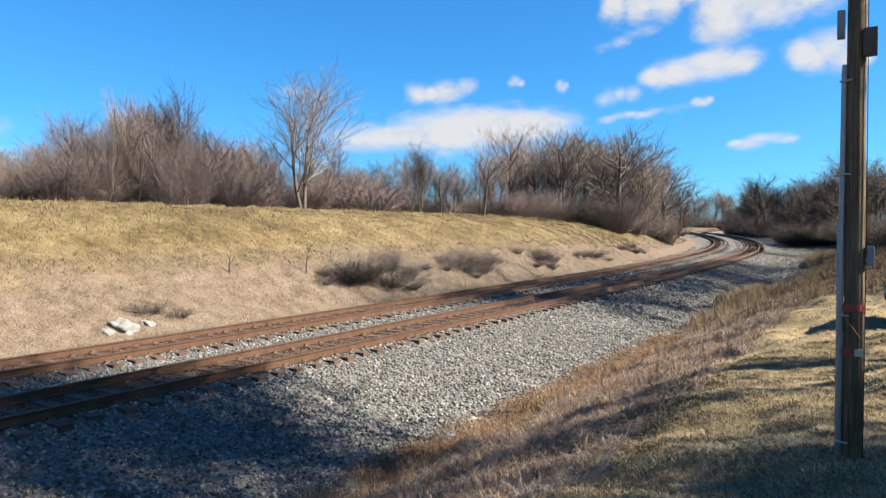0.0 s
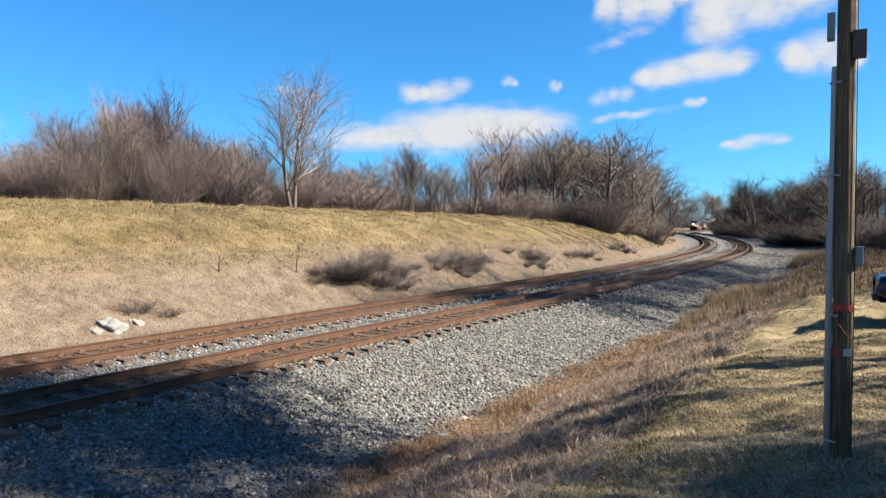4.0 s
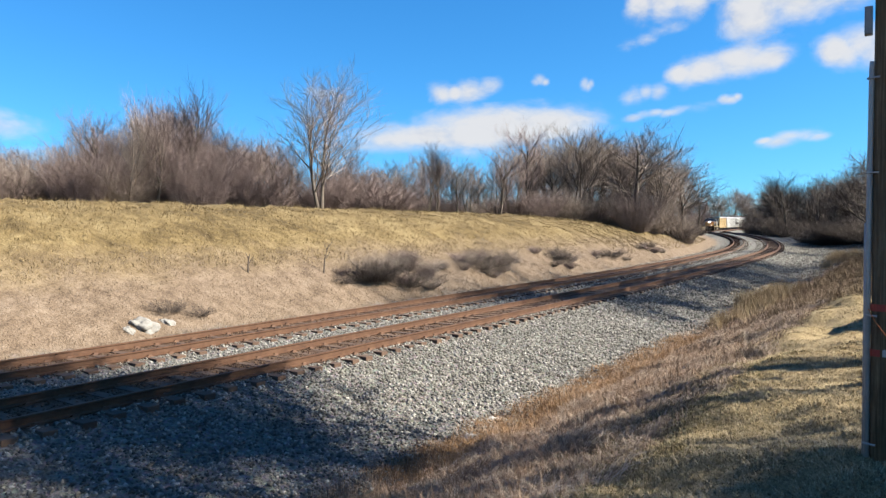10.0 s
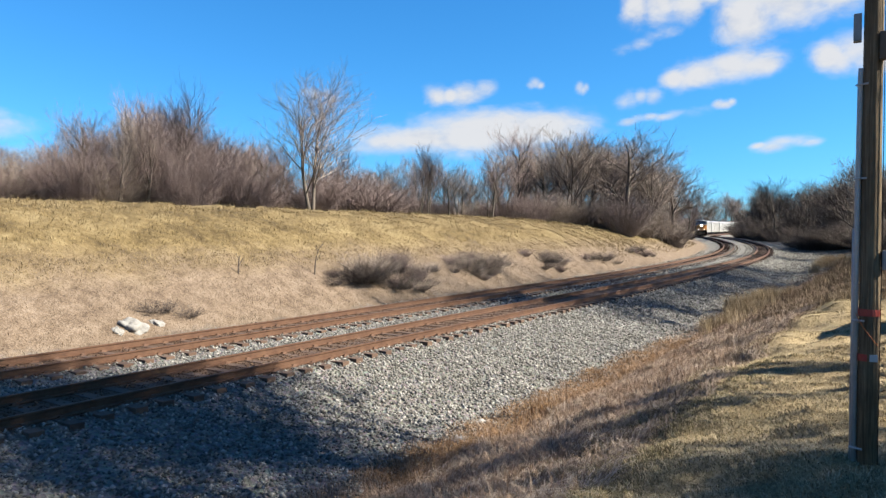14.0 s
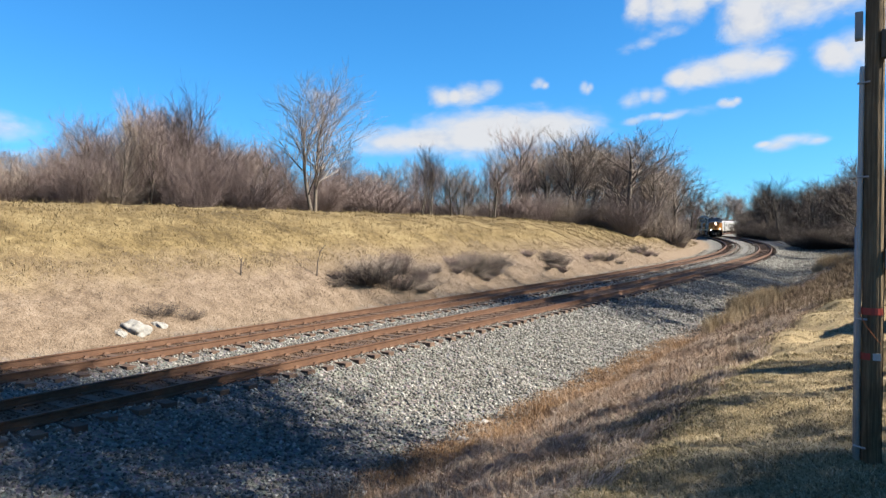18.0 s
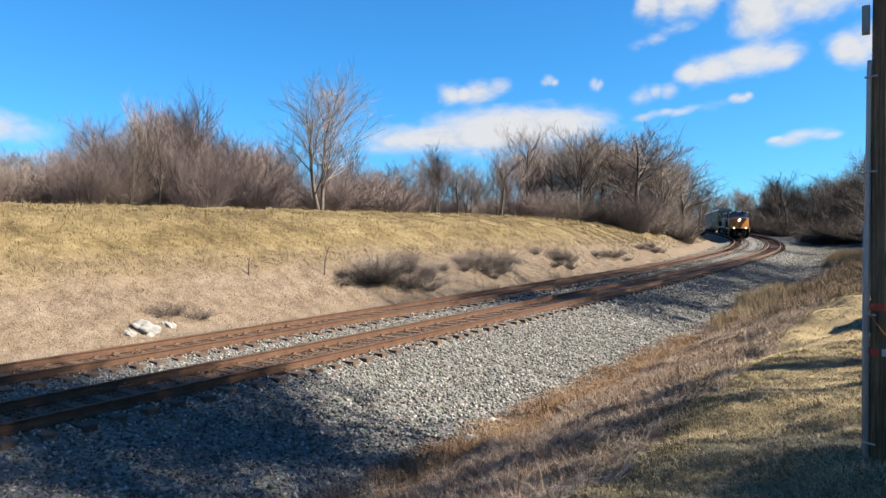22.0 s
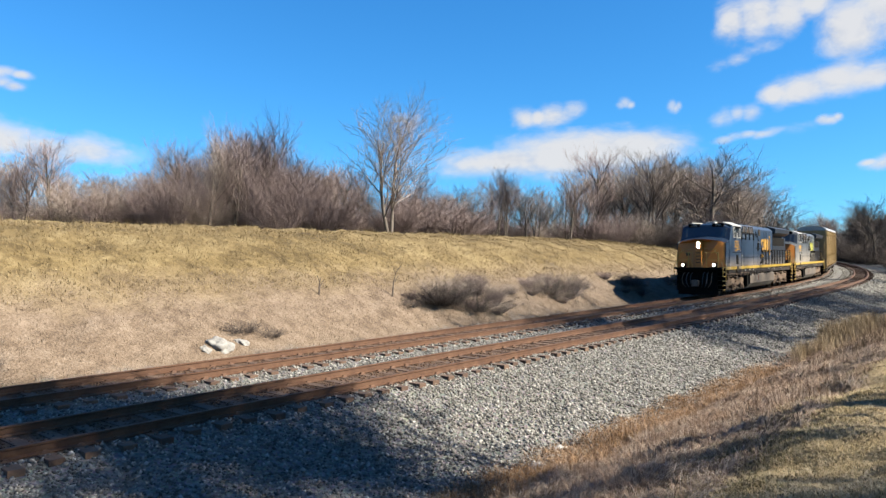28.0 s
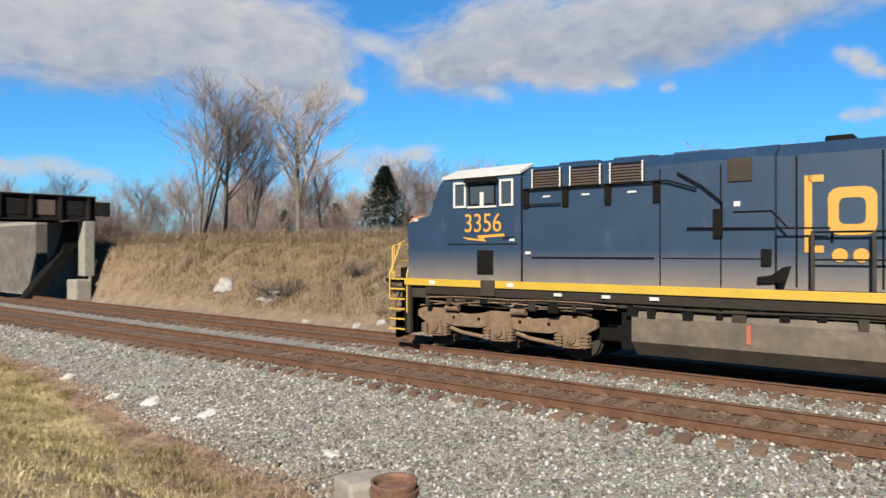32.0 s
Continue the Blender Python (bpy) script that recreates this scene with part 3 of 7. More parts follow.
for s_, off, h, k, tn, w in ((33, -17.5, 16.5, 6, 150, .85), (37, -17.2, 17, 6, 20, .85), (40, -18, 17, 6, 300, .85), (43, -17.5, 17.5, 6, 110, .85), (46, -18.5, 17.5, 6, 40, .85), (50, -18.4, 17.5, 6, 330, .9),
                             (53, -19, 17.5, 6, 90, .9), (57, -20, 18, 6, 60, .9), (62, -24, 19, 6, 250, 1.0), (60, -28, 18, 6, 20, 1.0), (67, -24, 19, 6, 170, 1.0), (72, -30, 17, 1, 190, 1.1)):
    x, y, z, h_ = on_line(s_, off)
    plant(k, float(x), float(y), h, tn, "yard trees", wide=w)


def thicket_mesh(seed, n, h, spread, mat, side=4, thin=1.0):
    rnd = random.Random(seed)
    st = Sticks()
    for i in range(n):
        a, tilt = rnd.uniform(0, 6.283), rnd.uniform(.05, spread)
        d = Vector((math.cos(a) * tilt, math.sin(a) * tilt, 1)).normalized()
        p = Vector((math.cos(a) * rnd.uniform(0, .5), math.sin(a) * rnd.uniform(0, .5), -.1))
        ln, r = h * rnd.uniform(.45, 1.0), .011 * h / 2 * thin
        for k in range(3):
            nd = (d + Vector((rnd.uniform(-.25, .25), rnd.uniform(-.25, .25), rnd.uniform(-.1, .15)))).normalized()
            q = p + nd * ln / 3
            st.stick(p, q, r, r * .7, 3)
            for j in range(side):
                b = p.lerp(q, rnd.random())
                sd = (nd + Vector((rnd.uniform(-1, 1), rnd.uniform(-1, 1), rnd.uniform(-.3, .7)))).normalized()
                e = b + sd * ln * rnd.uniform(.12, .3)
                st.stick(b, e, r * .5, r * .2, 3)
            p, d, r = q, nd, r * .7
    return st.mesh("thicket", mat)


THICKETS = [thicket_mesh(41, 80, 2.2, 1.0, DARK_SHADED_TWIG, 9), thicket_mesh(42, 90, 1.4, 1.2, DARK_SHADED_TWIG, 9), thicket_mesh(43, 60, 3.2, .55, TWIG_RED, 6), thicket_mesh(44, 60, 3.0, .65, TWIG, 6), thicket_mesh(45, 120, 3.2, .60, TWIG_RED, 12, .45), thicket_mesh(46, 120, 3.0, .75, TWIG, 12, .45)]


def bush(kind, x, y, h, turn, label, group, wide=1.0):
    z = float(ground_height([x], [y])[0][0])
    base = (2.2, 1.4, 3.2, 3.0, 3.2, 3.0)[kind]
    o = new("bush", THICKETS[kind])
    k = h / base
    o.matrix_basis = pose(x, y, z, 0, 0, turn) @ Matrix.Diagonal((k * wide, k * wide, k, 1))
    return tagged(o, label, "bush", group)


def joined_bushes(name, label, rows, mat=None):
    """Far brush of many bushes as one mesh; rows of kind, x, y, height, turn, width."""
    V, F, o = [], [], 0
    for kind, x, y, h, turn, wide in rows:
        me = THICKETS[kind]
        co = np.zeros(len(me.vertices) * 3)
        me.vertices.foreach_get("co", co)
        k = h / (2.2, 1.4, 3.2, 3.0)[kind]
        c = co.reshape(-1, 3) * (k * wide, k * wide, k)
        a = radians(turn)
        z = float(ground_height([x], [y])[0][0])
        V.append(np.stack([c[:, 0] * math.cos(a) - c[:, 1] * math.sin(a) + x, c[:, 0] * math.sin(a) + c[:, 1] * math.cos(a) + y, c[:, 2] + z], 1))
        lp = np.zeros(len(me.loops), np.int32)
        me.loops.foreach_get("vertex_index", lp)
        F.append(lp.reshape(-1, 4) + o)
        o += len(c)
    V, F = np.concatenate(V), np.concatenate(F)
    me = bpy.data.meshes.new(name)
    me.vertices.add(len(V))
    me.vertices.foreach_set("co", V.astype(np.float32).ravel())
    me.loops.add(F.size)
    me.loops.foreach_set("vertex_index", F.ravel().astype(np.int32))
    me.polygons.add(len(F))
    me.polygons.foreach_set("loop_start", np.arange(0, F.size, 4, dtype=np.int32))
    me.polygons.foreach_set("loop_total", np.full(len(F), 4, np.int32))
    me.materials.append(mat or TWIG_RED)
    me.update(calc_edges=True)
    return tagged(new(name, me), label, "brush", kind="stuff")


def by_line(s, off):
    x, y, z, h = on_line(s, off)
    return float(x), float(y)


rnd = random.Random(77)
# dark leafless bushes at the foot of the bank
BANK_BUSHES = [(2.6, 8.0, 1.1, 2.3), (3.6, 8.8, 1.35, 2.2), (4.6, 8.2, 1.15, 2.3), (1.6, 8.8, .95, 2.2), (5.3, 7.8, .8, 1.9), (-6.0, 9.0, .85, 2.0), (-3.5, 9.4, .95, 1.9), (-15.0, 9.6, .95, 2.0), (-27.5, 9.4, 1.15, 2.0),
               (13.7, 8.7, .55, 2.2), (14.6, 8.3, .45, 2.0), (-9.5, 9.9, .6, 2.2), (-12.5, 9.4, .65, 2.0), (-20.5, 10.2, .7, 2.0), (-24.0, 11.5, .95, 1.9)]
# loose patches of brambles: middle, length and width of each, how many bushes
for s0, off0, ls, lo, n, h in ((26.0, 9.3, 3.6, 1.4, 20, 1.3), (36.0, 9.2, 3.6, 1.1, 14, 1.15), (45.5, 9.4, 3.4, 1.1, 10, 1.0), (31, 9.8, 2.0, .7, 3, .5), (57, 9.2, 5, 1.0, 7, .8), (72, 9.2, 6, 1.0, 7, 1.0)):
    for i in range(n):
        a, r = rnd.uniform(0, 6.283), rnd.random() ** .6
        BANK_BUSHES.append((s0 + math.cos(a) * r * ls, off0 + math.sin(a) * r * lo, h * rnd.uniform(.5, 1.25) * (1.1 - .5 * r), rnd.uniform(1.7, 2.8)))
for s, off, h, w in BANK_BUSHES:
    x, y = by_line(s, off)
    bush(rnd.choice((0, 1)) if s < 20 else rnd.choice((5, 5, 4, 1)), x, y, h * .9, rnd.uniform(0, 360), "dark leafless bush on the bank", "bushes on the bank", w)
# undergrowth of the woods
far = []
for i in range(120):
    az = rnd.uniform(-45, -24.5)
    x, y = at_az(az, rnd.uniform(84, 150) if az > -31 else rnd.uniform(66, 110))
    if line_coords([x], [y])[1][0] < -13:
        far.append((rnd.choice((0, 0, 1)), x, y, rnd.uniform(2.5, 4.8), rnd.uniform(0, 360), 1.9))
for i in range(80):
    x, y = by_line(rnd.uniform(66, 150), -rnd.uniform(12.5, 19))
    far.append((rnd.choice((0, 1)), x, y, rnd.uniform(1.2, 3.0), rnd.uniform(0, 360), 1.9))
for i in range(90):
    az = rnd.uniform(-31, -23.3)
    x, y = at_az(az, float(np.interp(az, [-31, -26, -23.3], [108, 126, 150])) + rnd.uniform(-3, 12))
    if line_coords([x], [y])[1][0] < -7.5:
        far.append((rnd.choice((0, 1)), x, y, rnd.uniform(2.2, 4.2), rnd.uniform(0, 360), 1.9))
for i in range(60):
    az = rnd.uniform(-25, -22.2)
    x, y = at_az(az, rnd.uniform(225, 280) if az > -23 else rnd.uniform(165, 240))
    if line_coords([x], [y])[1][0] < -6.5:
        far.append((0, x, y, rnd.uniform(3.5, 6.0), rnd.uniform(0, 360), 1.5))
joined_bushes("wood_undergrowth", "leafless undergrowth along the wood's foot, darkened for shade", far, DARK_SHADED_TWIG)
for i in range(110):
    az = rnd.uniform(-17, 42)
    x, y = at_az(az, rnd.uniform(60, 105) if az > 5 else rnd.uniform(82, 125))
    if line_coords([x], [y])[1][0] > 17:
        bush(rnd.choice((4, 4, 5)), x, y, rnd.uniform(3.0, 5.2), rnd.uniform(0, 360), "leafless reddish-brown thicket on the hilltop", "thickets on the hill", 1.9)
for i in range(60):
    x, y = at_az(rnd.uniform(-18.9, -7), rnd.uniform(86, 128))
    if line_coords([x], [y])[1][0] > 14:
        bush(rnd.choice((5, 5, 4)), x, y, rnd.uniform(3.0, 5.8), rnd.uniform(0, 360), "tangled grey-brown brush under the trees by the bend", "brush at the bend", 1.5)
for i in range(34):
    az = rnd.uniform(16.5, 30)
    x, y = at_az(az, rnd.uniform(58, 80))
    bush(4, x, y, rnd.uniform(4.5, 7.6) * (1 - abs(az - 20.5) / 32), rnd.uniform(0, 360), "leafless reddish-brown thicket on the hilltop", "thickets on the hill", 1.2)
far = []
for i in range(110):
    x, y = at_az(rnd.uniform(48, 128), rnd.uniform(75, 115))
    far.append((rnd.choice((2, 3)), x, y, rnd.uniform(3.2, 5.5), rnd.uniform(0, 360), 2.0))
for i in range(26):
    x, y = by_line(rnd.uniform(-50, -22), rnd.uniform(20, 27))
    far.append((rnd.choice((0, 1)), x, y, rnd.uniform(.5, 1.1), rnd.uniform(0, 360), 1.6))
for i in range(190):
    az = rnd.uniform(-17, 44)
    x, y = at_az(az, rnd.uniform(66, 105) if az > 5 else rnd.uniform(86, 130))
    if line_coords([x], [y])[1][0] > 20:
        far.append((rnd.choice((2, 3)), x, y, rnd.uniform(2.0, 3.8), rnd.uniform(0, 360), 2.6))
joined_bushes("hill_brush", "leafless brown brush behind the hill", far)
# brush between the track and the wood at the bend
for i in range(60):
    s = rnd.uniform(95, 260)
    x, y = by_line(s, rnd.choice((rnd.uniform(9.5, 16), rnd.uniform(10, 22), -rnd.uniform(10, 16))))
    az = math.degrees(math.atan2(-x, y))
    if -22.6 < az < -18.9:
        continue
    bush(rnd.choice((0, 3)), x, y, rnd.uniform(2.0, 4.0), rnd.uniform(0, 360), "leafless brush beside the far bend", "brush at the bend", 1.7)


# the wood that hides the line beyond the bend
for i in range(70):
    s = rnd.uniform(150, 275)
    x, y = by_line(s, -rnd.uniform(9.5, 26))
    if math.degrees(math.atan2(-x, y)) < -22.9:
        if i % 3:
            bush(rnd.choice((0, 0, 3)), x, y, rnd.uniform(3.5, 6.0), rnd.uniform(0, 360), "leafless brush beside the far bend", "brush at the bend", 1.7)
        else:
            plant(rnd.choice((7, 8, 0)), x, y, rnd.uniform(8.5, 11), rnd.uniform(0, 360), "wood beyond the lawn")
far = []
for i in range(46):
    x, y = at_az(rnd.uniform(-31, -11), rnd.uniform(460, 520))
    far.append((rnd.choice((2, 3)), x, y, rnd.uniform(9, 13), rnd.uniform(0, 360), 2.4))
joined_bushes("distant_brush", "distant brown leafless brush", far)


def pine(x, y, h, seed):
    rnd = random.Random(seed)
    t = thing("pine_tree", "dark green conifer among bare trees", "tree", at=pose(x, y, float(ground_height([x], [y])[0][0]), 0, 0, 0))
    st = Sticks()
    st.stick(Vector((0, 0, -.2)), Vector((0, 0, h * .97)), h * .018, .02, 7)
    o = new("trunk", st.mesh("trunk", BARK))
    o.parent = t
    vs, fs = [], []
    for i in range(2400):
        f = rnd.random() ** .8
        z = h * (.1 + .9 * f)
        r = h * .42 * (1 - f) ** .8 * rnd.uniform(.35, 1.1) + .1
        a = rnd.uniform(0, 6.283)
        c = Vector((math.cos(a) * r, math.sin(a) * r, z - r * .25))
        ln = h * .055 * rnd.uniform(.7, 1.4)
        for k in range(5):
            d = Vector((math.cos(a) + rnd.uniform(-.8, .8), math.sin(a) + rnd.uniform(-.8, .8), rnd.uniform(-.5, .5))).normalized() * ln
            w = d.cross(Vector((0, 0, 1))).normalized() * ln * .16
            j = len(vs)
            vs += [tuple(c - w), tuple(c + w), tuple(c + d)]
            fs.append((j, j + 1, j + 2))
    o = new("crown", plain("crown", vs, fs, NEEDLES))
    o.parent = t


x, y = at_az(99.6, 72)
pine(x, y, 7.4, 5)
x, y = at_az(103.5, 88)
pine(x, y, 5.0, 6)
x, y = at_az(107.5, 92)
pine(x, y, 4.5, 8)

# ---- fair-weather clouds far beyond the land ----


def cloud_material():
    m = bpy.data.materials.new("cloud_vapour")
    m.use_nodes = True
    nt = m.node_tree
    nt.nodes.clear()
    at = nt.nodes.new("ShaderNodeAttribute")
    at.attribute_name = "vapour"
    ht = nt.nodes.new("ShaderNodeAttribute")
    ht.attribute_name = "puff_height"
    tc = nt.nodes.new("ShaderNodeTexCoord")
    mp = nt.nodes.new("ShaderNodeMapping")
    mp.inputs["Scale"].default_value = (1, 1, 1.8)
    nt.links.new(tc.outputs["Object"], mp.inputs[0])
    n = noise_node(nt, mp.outputs[0], .009, 4, .55, .3)
    n2 = noise_node(nt, mp.outputs[0], .03, 4, .55, .3)
    d = math_node(nt, 'ADD', at.outputs["Fac"], math_node(nt, 'MULTIPLY_ADD', n, .9, -.45))
    d = math_node(nt, 'ADD', d, math_node(nt, 'MULTIPLY_ADD', n2, .30, -.15))
    al = nt.nodes.new("ShaderNodeMapRange")
    al.interpolation_type = 'SMOOTHSTEP'
    al.inputs[1].default_value, al.inputs[2].default_value = .0, 1.1
    al.inputs[4].default_value = .95
    nt.links.new(d, al.inputs[0])
    # sunlit tops and shaded undersides are put into the glow's colour by height
    col = ramp_node(nt, math_node(nt, 'ADD', math_node(nt, 'MULTIPLY_ADD', n2, .14, math_node(nt, 'MULTIPLY_ADD', n, .6, .03)), math_node(nt, 'MULTIPLY', ht.outputs["Fac"], .5)), [(.30, (.45, .52, .66)), (.52, (.71, .765, .88)), (.80, (.98, .985, 1.0))], 1)
    e = nt.nodes.new("ShaderNodeEmission")
    e.inputs[1].default_value = .176
    nt.links.new(col, e.inputs[0])
    t = nt.nodes.new("ShaderNodeBsdfTransparent")
    mx = nt.nodes.new("ShaderNodeMixShader")
    nt.links.new(al.outputs[0], mx.inputs[0])
    nt.links.new(t.outputs[0], mx.inputs[1])
    nt.links.new(e.outputs[0], mx.inputs[2])
    o = nt.nodes.new("ShaderNodeOutputMaterial")
    nt.links.new(mx.outputs[0], o.inputs[0])
    return m


VAPOUR = cloud_material()
CLOUDS = []


def cloud(t0, az, el, w, h, seed, tilt=0.0, puffs=7, thick=1.0, label="white fair-weather cloud in the blue sky"):
    """A bank of vapour of w by h degrees round azimuth az and elevation el, where it stands at t0 seconds."""
    rnd = random.Random(seed)
    R = 2600
    W, H = R * radians(w) / 2, R * radians(h) / 2
    ps = []
    for i in range(puffs):
        f = (i + .5) / puffs * 2 - 1
        ps.append((f * (.8 if w > 2.6 else .4) + rnd.uniform(-.1, .1), rnd.uniform(-.25, .25) + .15 * (1 - f * f), rnd.uniform(.28, .5) * (1.15 - .45 * abs(f)), rnd.uniform(.7, 1.0)))
    nx, ny = 44, 22
    U, V = np.meshgrid(np.linspace(-1.35, 1.35, nx), np.linspace(-1.5, 1.5, ny))
    den = np.zeros_like(U)
    for a, b, r, k in ps:
        den = np.maximum(den, k * np.exp(-(((U - a) / (r * 1.25)) ** 2 + ((V - b) / (r * 1.7 + .15)) ** 2)))
    den = den * 1.45 * thick - .28
    edge = np.clip(np.maximum(abs(U) / 1.35, abs(V) / 1.5), 0, 1)
    den = np.minimum(den, (1 - edge) * 4 - .5)
    ca, sa = math.cos(radians(tilt)), math.sin(radians(tilt))
    ux, vz = U * W * ca - V * H * sa, U * W * sa + V * H * ca
    depth = np.clip(den, -.3, 1.2) * H * .9
    fw = Vector((-math.sin(radians(az)) * math.cos(radians(el)), math.cos(radians(az)) * math.cos(radians(el)), math.sin(radians(el))))
    rt = Vector((math.cos(radians(az)), math.sin(radians(az)), 0))
    up = rt.cross(fw)
    P = [tuple(fw * (R - dd) + rt * a + up * b) for a, b, dd in zip(ux.ravel(), vz.ravel(), depth.ravel())]
    idx = np.arange(nx * ny).reshape(ny, nx)
    keep = np.maximum.reduce([den[:-1, :-1], den[1:, :-1], den[1:, 1:], den[:-1, 1:]]) > -.26
    fs = np.stack([idx[:-1, :-1], idx[:-1, 1:], idx[1:, 1:], idx[1:, :-1]], -1)[keep].tolist()
    ob = thing("cloud", label, "cloud", "clouds")
    cols = np.nonzero(keep)[1]
    height = np.clip(V.ravel() * (.42 if h > 6.6 else .25) + (.30 if h > 6.6 else .75), 0, 1)
    parts = max(1, min(6, int(w / 4)))
    cuts = [nx * i // parts for i in range(parts + 1)]
    fs, P = np.array(fs), np.array(P)
    for lo, hi in zip(cuts, cuts[1:]):
        sel = fs[(cols >= lo) & (cols < hi)]
        if not len(sel):
            continue
        used, inv = np.unique(sel, return_inverse=True)
        me = plain("puff", P[used].tolist(), inv.reshape(-1, 4).tolist(), VAPOUR, True)
        me.attributes.new("vapour", 'FLOAT', 'POINT').data.foreach_set("value", den.ravel()[used].astype(np.float32))
        me.attributes.new("puff_height", 'FLOAT', 'POINT').data.foreach_set("value", height[used].astype(np.float32))
        puff = new("puff", me)
        puff.parent = ob
        puff.visible_shadow = False
    CLOUDS.append((ob, t0))


cloud(14.0, -17.6, 17.9, 7.2, 4.6, 100, 0, 6, 1.0)
cloud(14.0, -15.6, 15.3, 6.0, 1.5, 141, 12, 4, 0.62)
cloud(14.0, -26.3, 17.2, 10.6, 5.8, 101, 6, 7, 1.05)
cloud(14.0, -23.0, 15.2, 4.6, 1.8, 142, 20, 4, 0.6)
cloud(14.0, -21.1, 12.6, 8.8, 2.7, 102, 5, 7, 1.1)
cloud(14.0, -29.9, 12.8, 6.2, 3.2, 103, -6, 5, 1.15)
cloud(14.0, -14.9, 10.8, 4.0, 2.1, 104, 12, 4, 0.78)
cloud(14.0, -15.4, 9.5, 4.6, 1.1, 105, 6, 4, 0.75)
cloud(14.0, -18.9, 9.8, 6.8, 1.3, 143, 6, 5, 0.58)
cloud(14.0, -21.2, 10.3, 2.6, 1.1, 144, 0, 4, 0.85)
cloud(14.0, -25.3, 7.1, 5.6, 1.2, 106, 5, 5, 0.85)
cloud(14.0, -0.9, 11.8, 5.6, 2.3, 107, 5, 5, 0.92)
cloud(14.0, -6.9, 12.4, 2.2, 1.2, 109, 0, 3, 0.72)
cloud(14.0, -10.7, 12.0, 1.7, 1.4, 108, 0, 3, 0.8)
cloud(14.0, -1.6, 8.6, 20.5, 3.7, 110, 3, 9, 1.1)
cloud(14.0, 10.9, 11.6, 2.9, 1.3, 145, 0, 3, 0.72)
cloud(14.0, 33.0, 5.9, 8.0, 1.8, 146, 0, 4, 0.6)
cloud(29.0, 39.4, 8.7, 17.1, 3.1, 112, -6, 7, 0.95)
cloud(29.0, 39.4, 13.0, 4.2, 1.1, 113, 0, 4, 0.85)
cloud(30.5, 43.3, 17.2, 5.8, 1.9, 114, 6, 4, 1.00)
cloud(30.5, 39.5, 12.2, 3.7, 1.1, 115, 4, 4, 0.90)
cloud(30.5, 64.0, 12.7, 4.4, 2.0, 116, -30, 4, 0.95)
cloud(30.5, 58.3, 10.1, 9.2, 3.2, 117, -4, 6, 0.95)
cloud(30.5, 63.6, 9.2, 4.2, 1.4, 118, -5, 4, 0.85)
cloud(30.5, 44.4, 8.0, 22.8, 2.4, 119, -2, 9, 0.80)
cloud(31.0, 80.1, 17.0, 34.8, 8.7, 120, 4, 9, 1.15)
cloud(31.0, 84.2, 13.1, 10.1, 2.8, 121, -8, 5, 0.90)
cloud(31.0, 76.9, 12.0, 2.5, 1.2, 122, 0, 3, 0.70)
cloud(31.0, 62.4, 18.2, 3.5, 4.6, 123, -10, 4, 0.80)
cloud(31.0, 53.7, 7.3, 9.2, 2.1, 124, 0, 5, 0.70)
cloud(31.7, 113.7, 14.3, 24.3, 11.0, 125, -6, 8, 1.15)
cloud(31.7, 95.7, 14.1, 13.6, 3.7, 126, -20, 6, 0.85)
cloud(31.4, 83.6, 13.1, 8.7, 2.5, 127, -3, 5, 0.95)
cloud(31.4, 104.1, 12.0, 6.5, 2.3, 128, 0, 4, 0.80)
cloud(32.0, 79.6, 15.6, 29.5, 6.9, 129, 8, 8, 1.10)
cloud(32.0, 124.0, 14.0, 26.0, 9.5, 151, 3, 7, 1.2)
cloud(32.0, 124.3, 5.1, 10.1, 2.3, 130, -4, 5, 0.80)
cloud(32.0, 100.8, 6.7, 11.9, 2.8, 131, 5, 6, 0.80)
cloud(32.0, 103.1, 11.7, 5.1, 2.8, 132, 0, 4, 0.85)
cloud(32.0, 118.0, 16.4, 29.5, 7.4, 133, 0, 8, 1.10)
cloud(30.0, 50.4, 5.3, 18.7, 3.7, 134, -3, 6, 0.60)
cloud(30.2, 59.5, 3.8, 14.5, 2.8, 135, 0, 6, 0.55)

# unseen glowing clouds round the rest of the sky, added as white fill light
rnd = random.Random(404)
for i in range(13):
    cloud(16.0, 138 + i * 15.5 + rnd.uniform(-4, 4), rnd.uniform(16, 52), rnd.uniform(12, 22), rnd.uniform(5, 9), 200 + i, rnd.uniform(-8, 8), 7, 1.1)

# ---- the freight train: two locomotives and covered car carriers ----


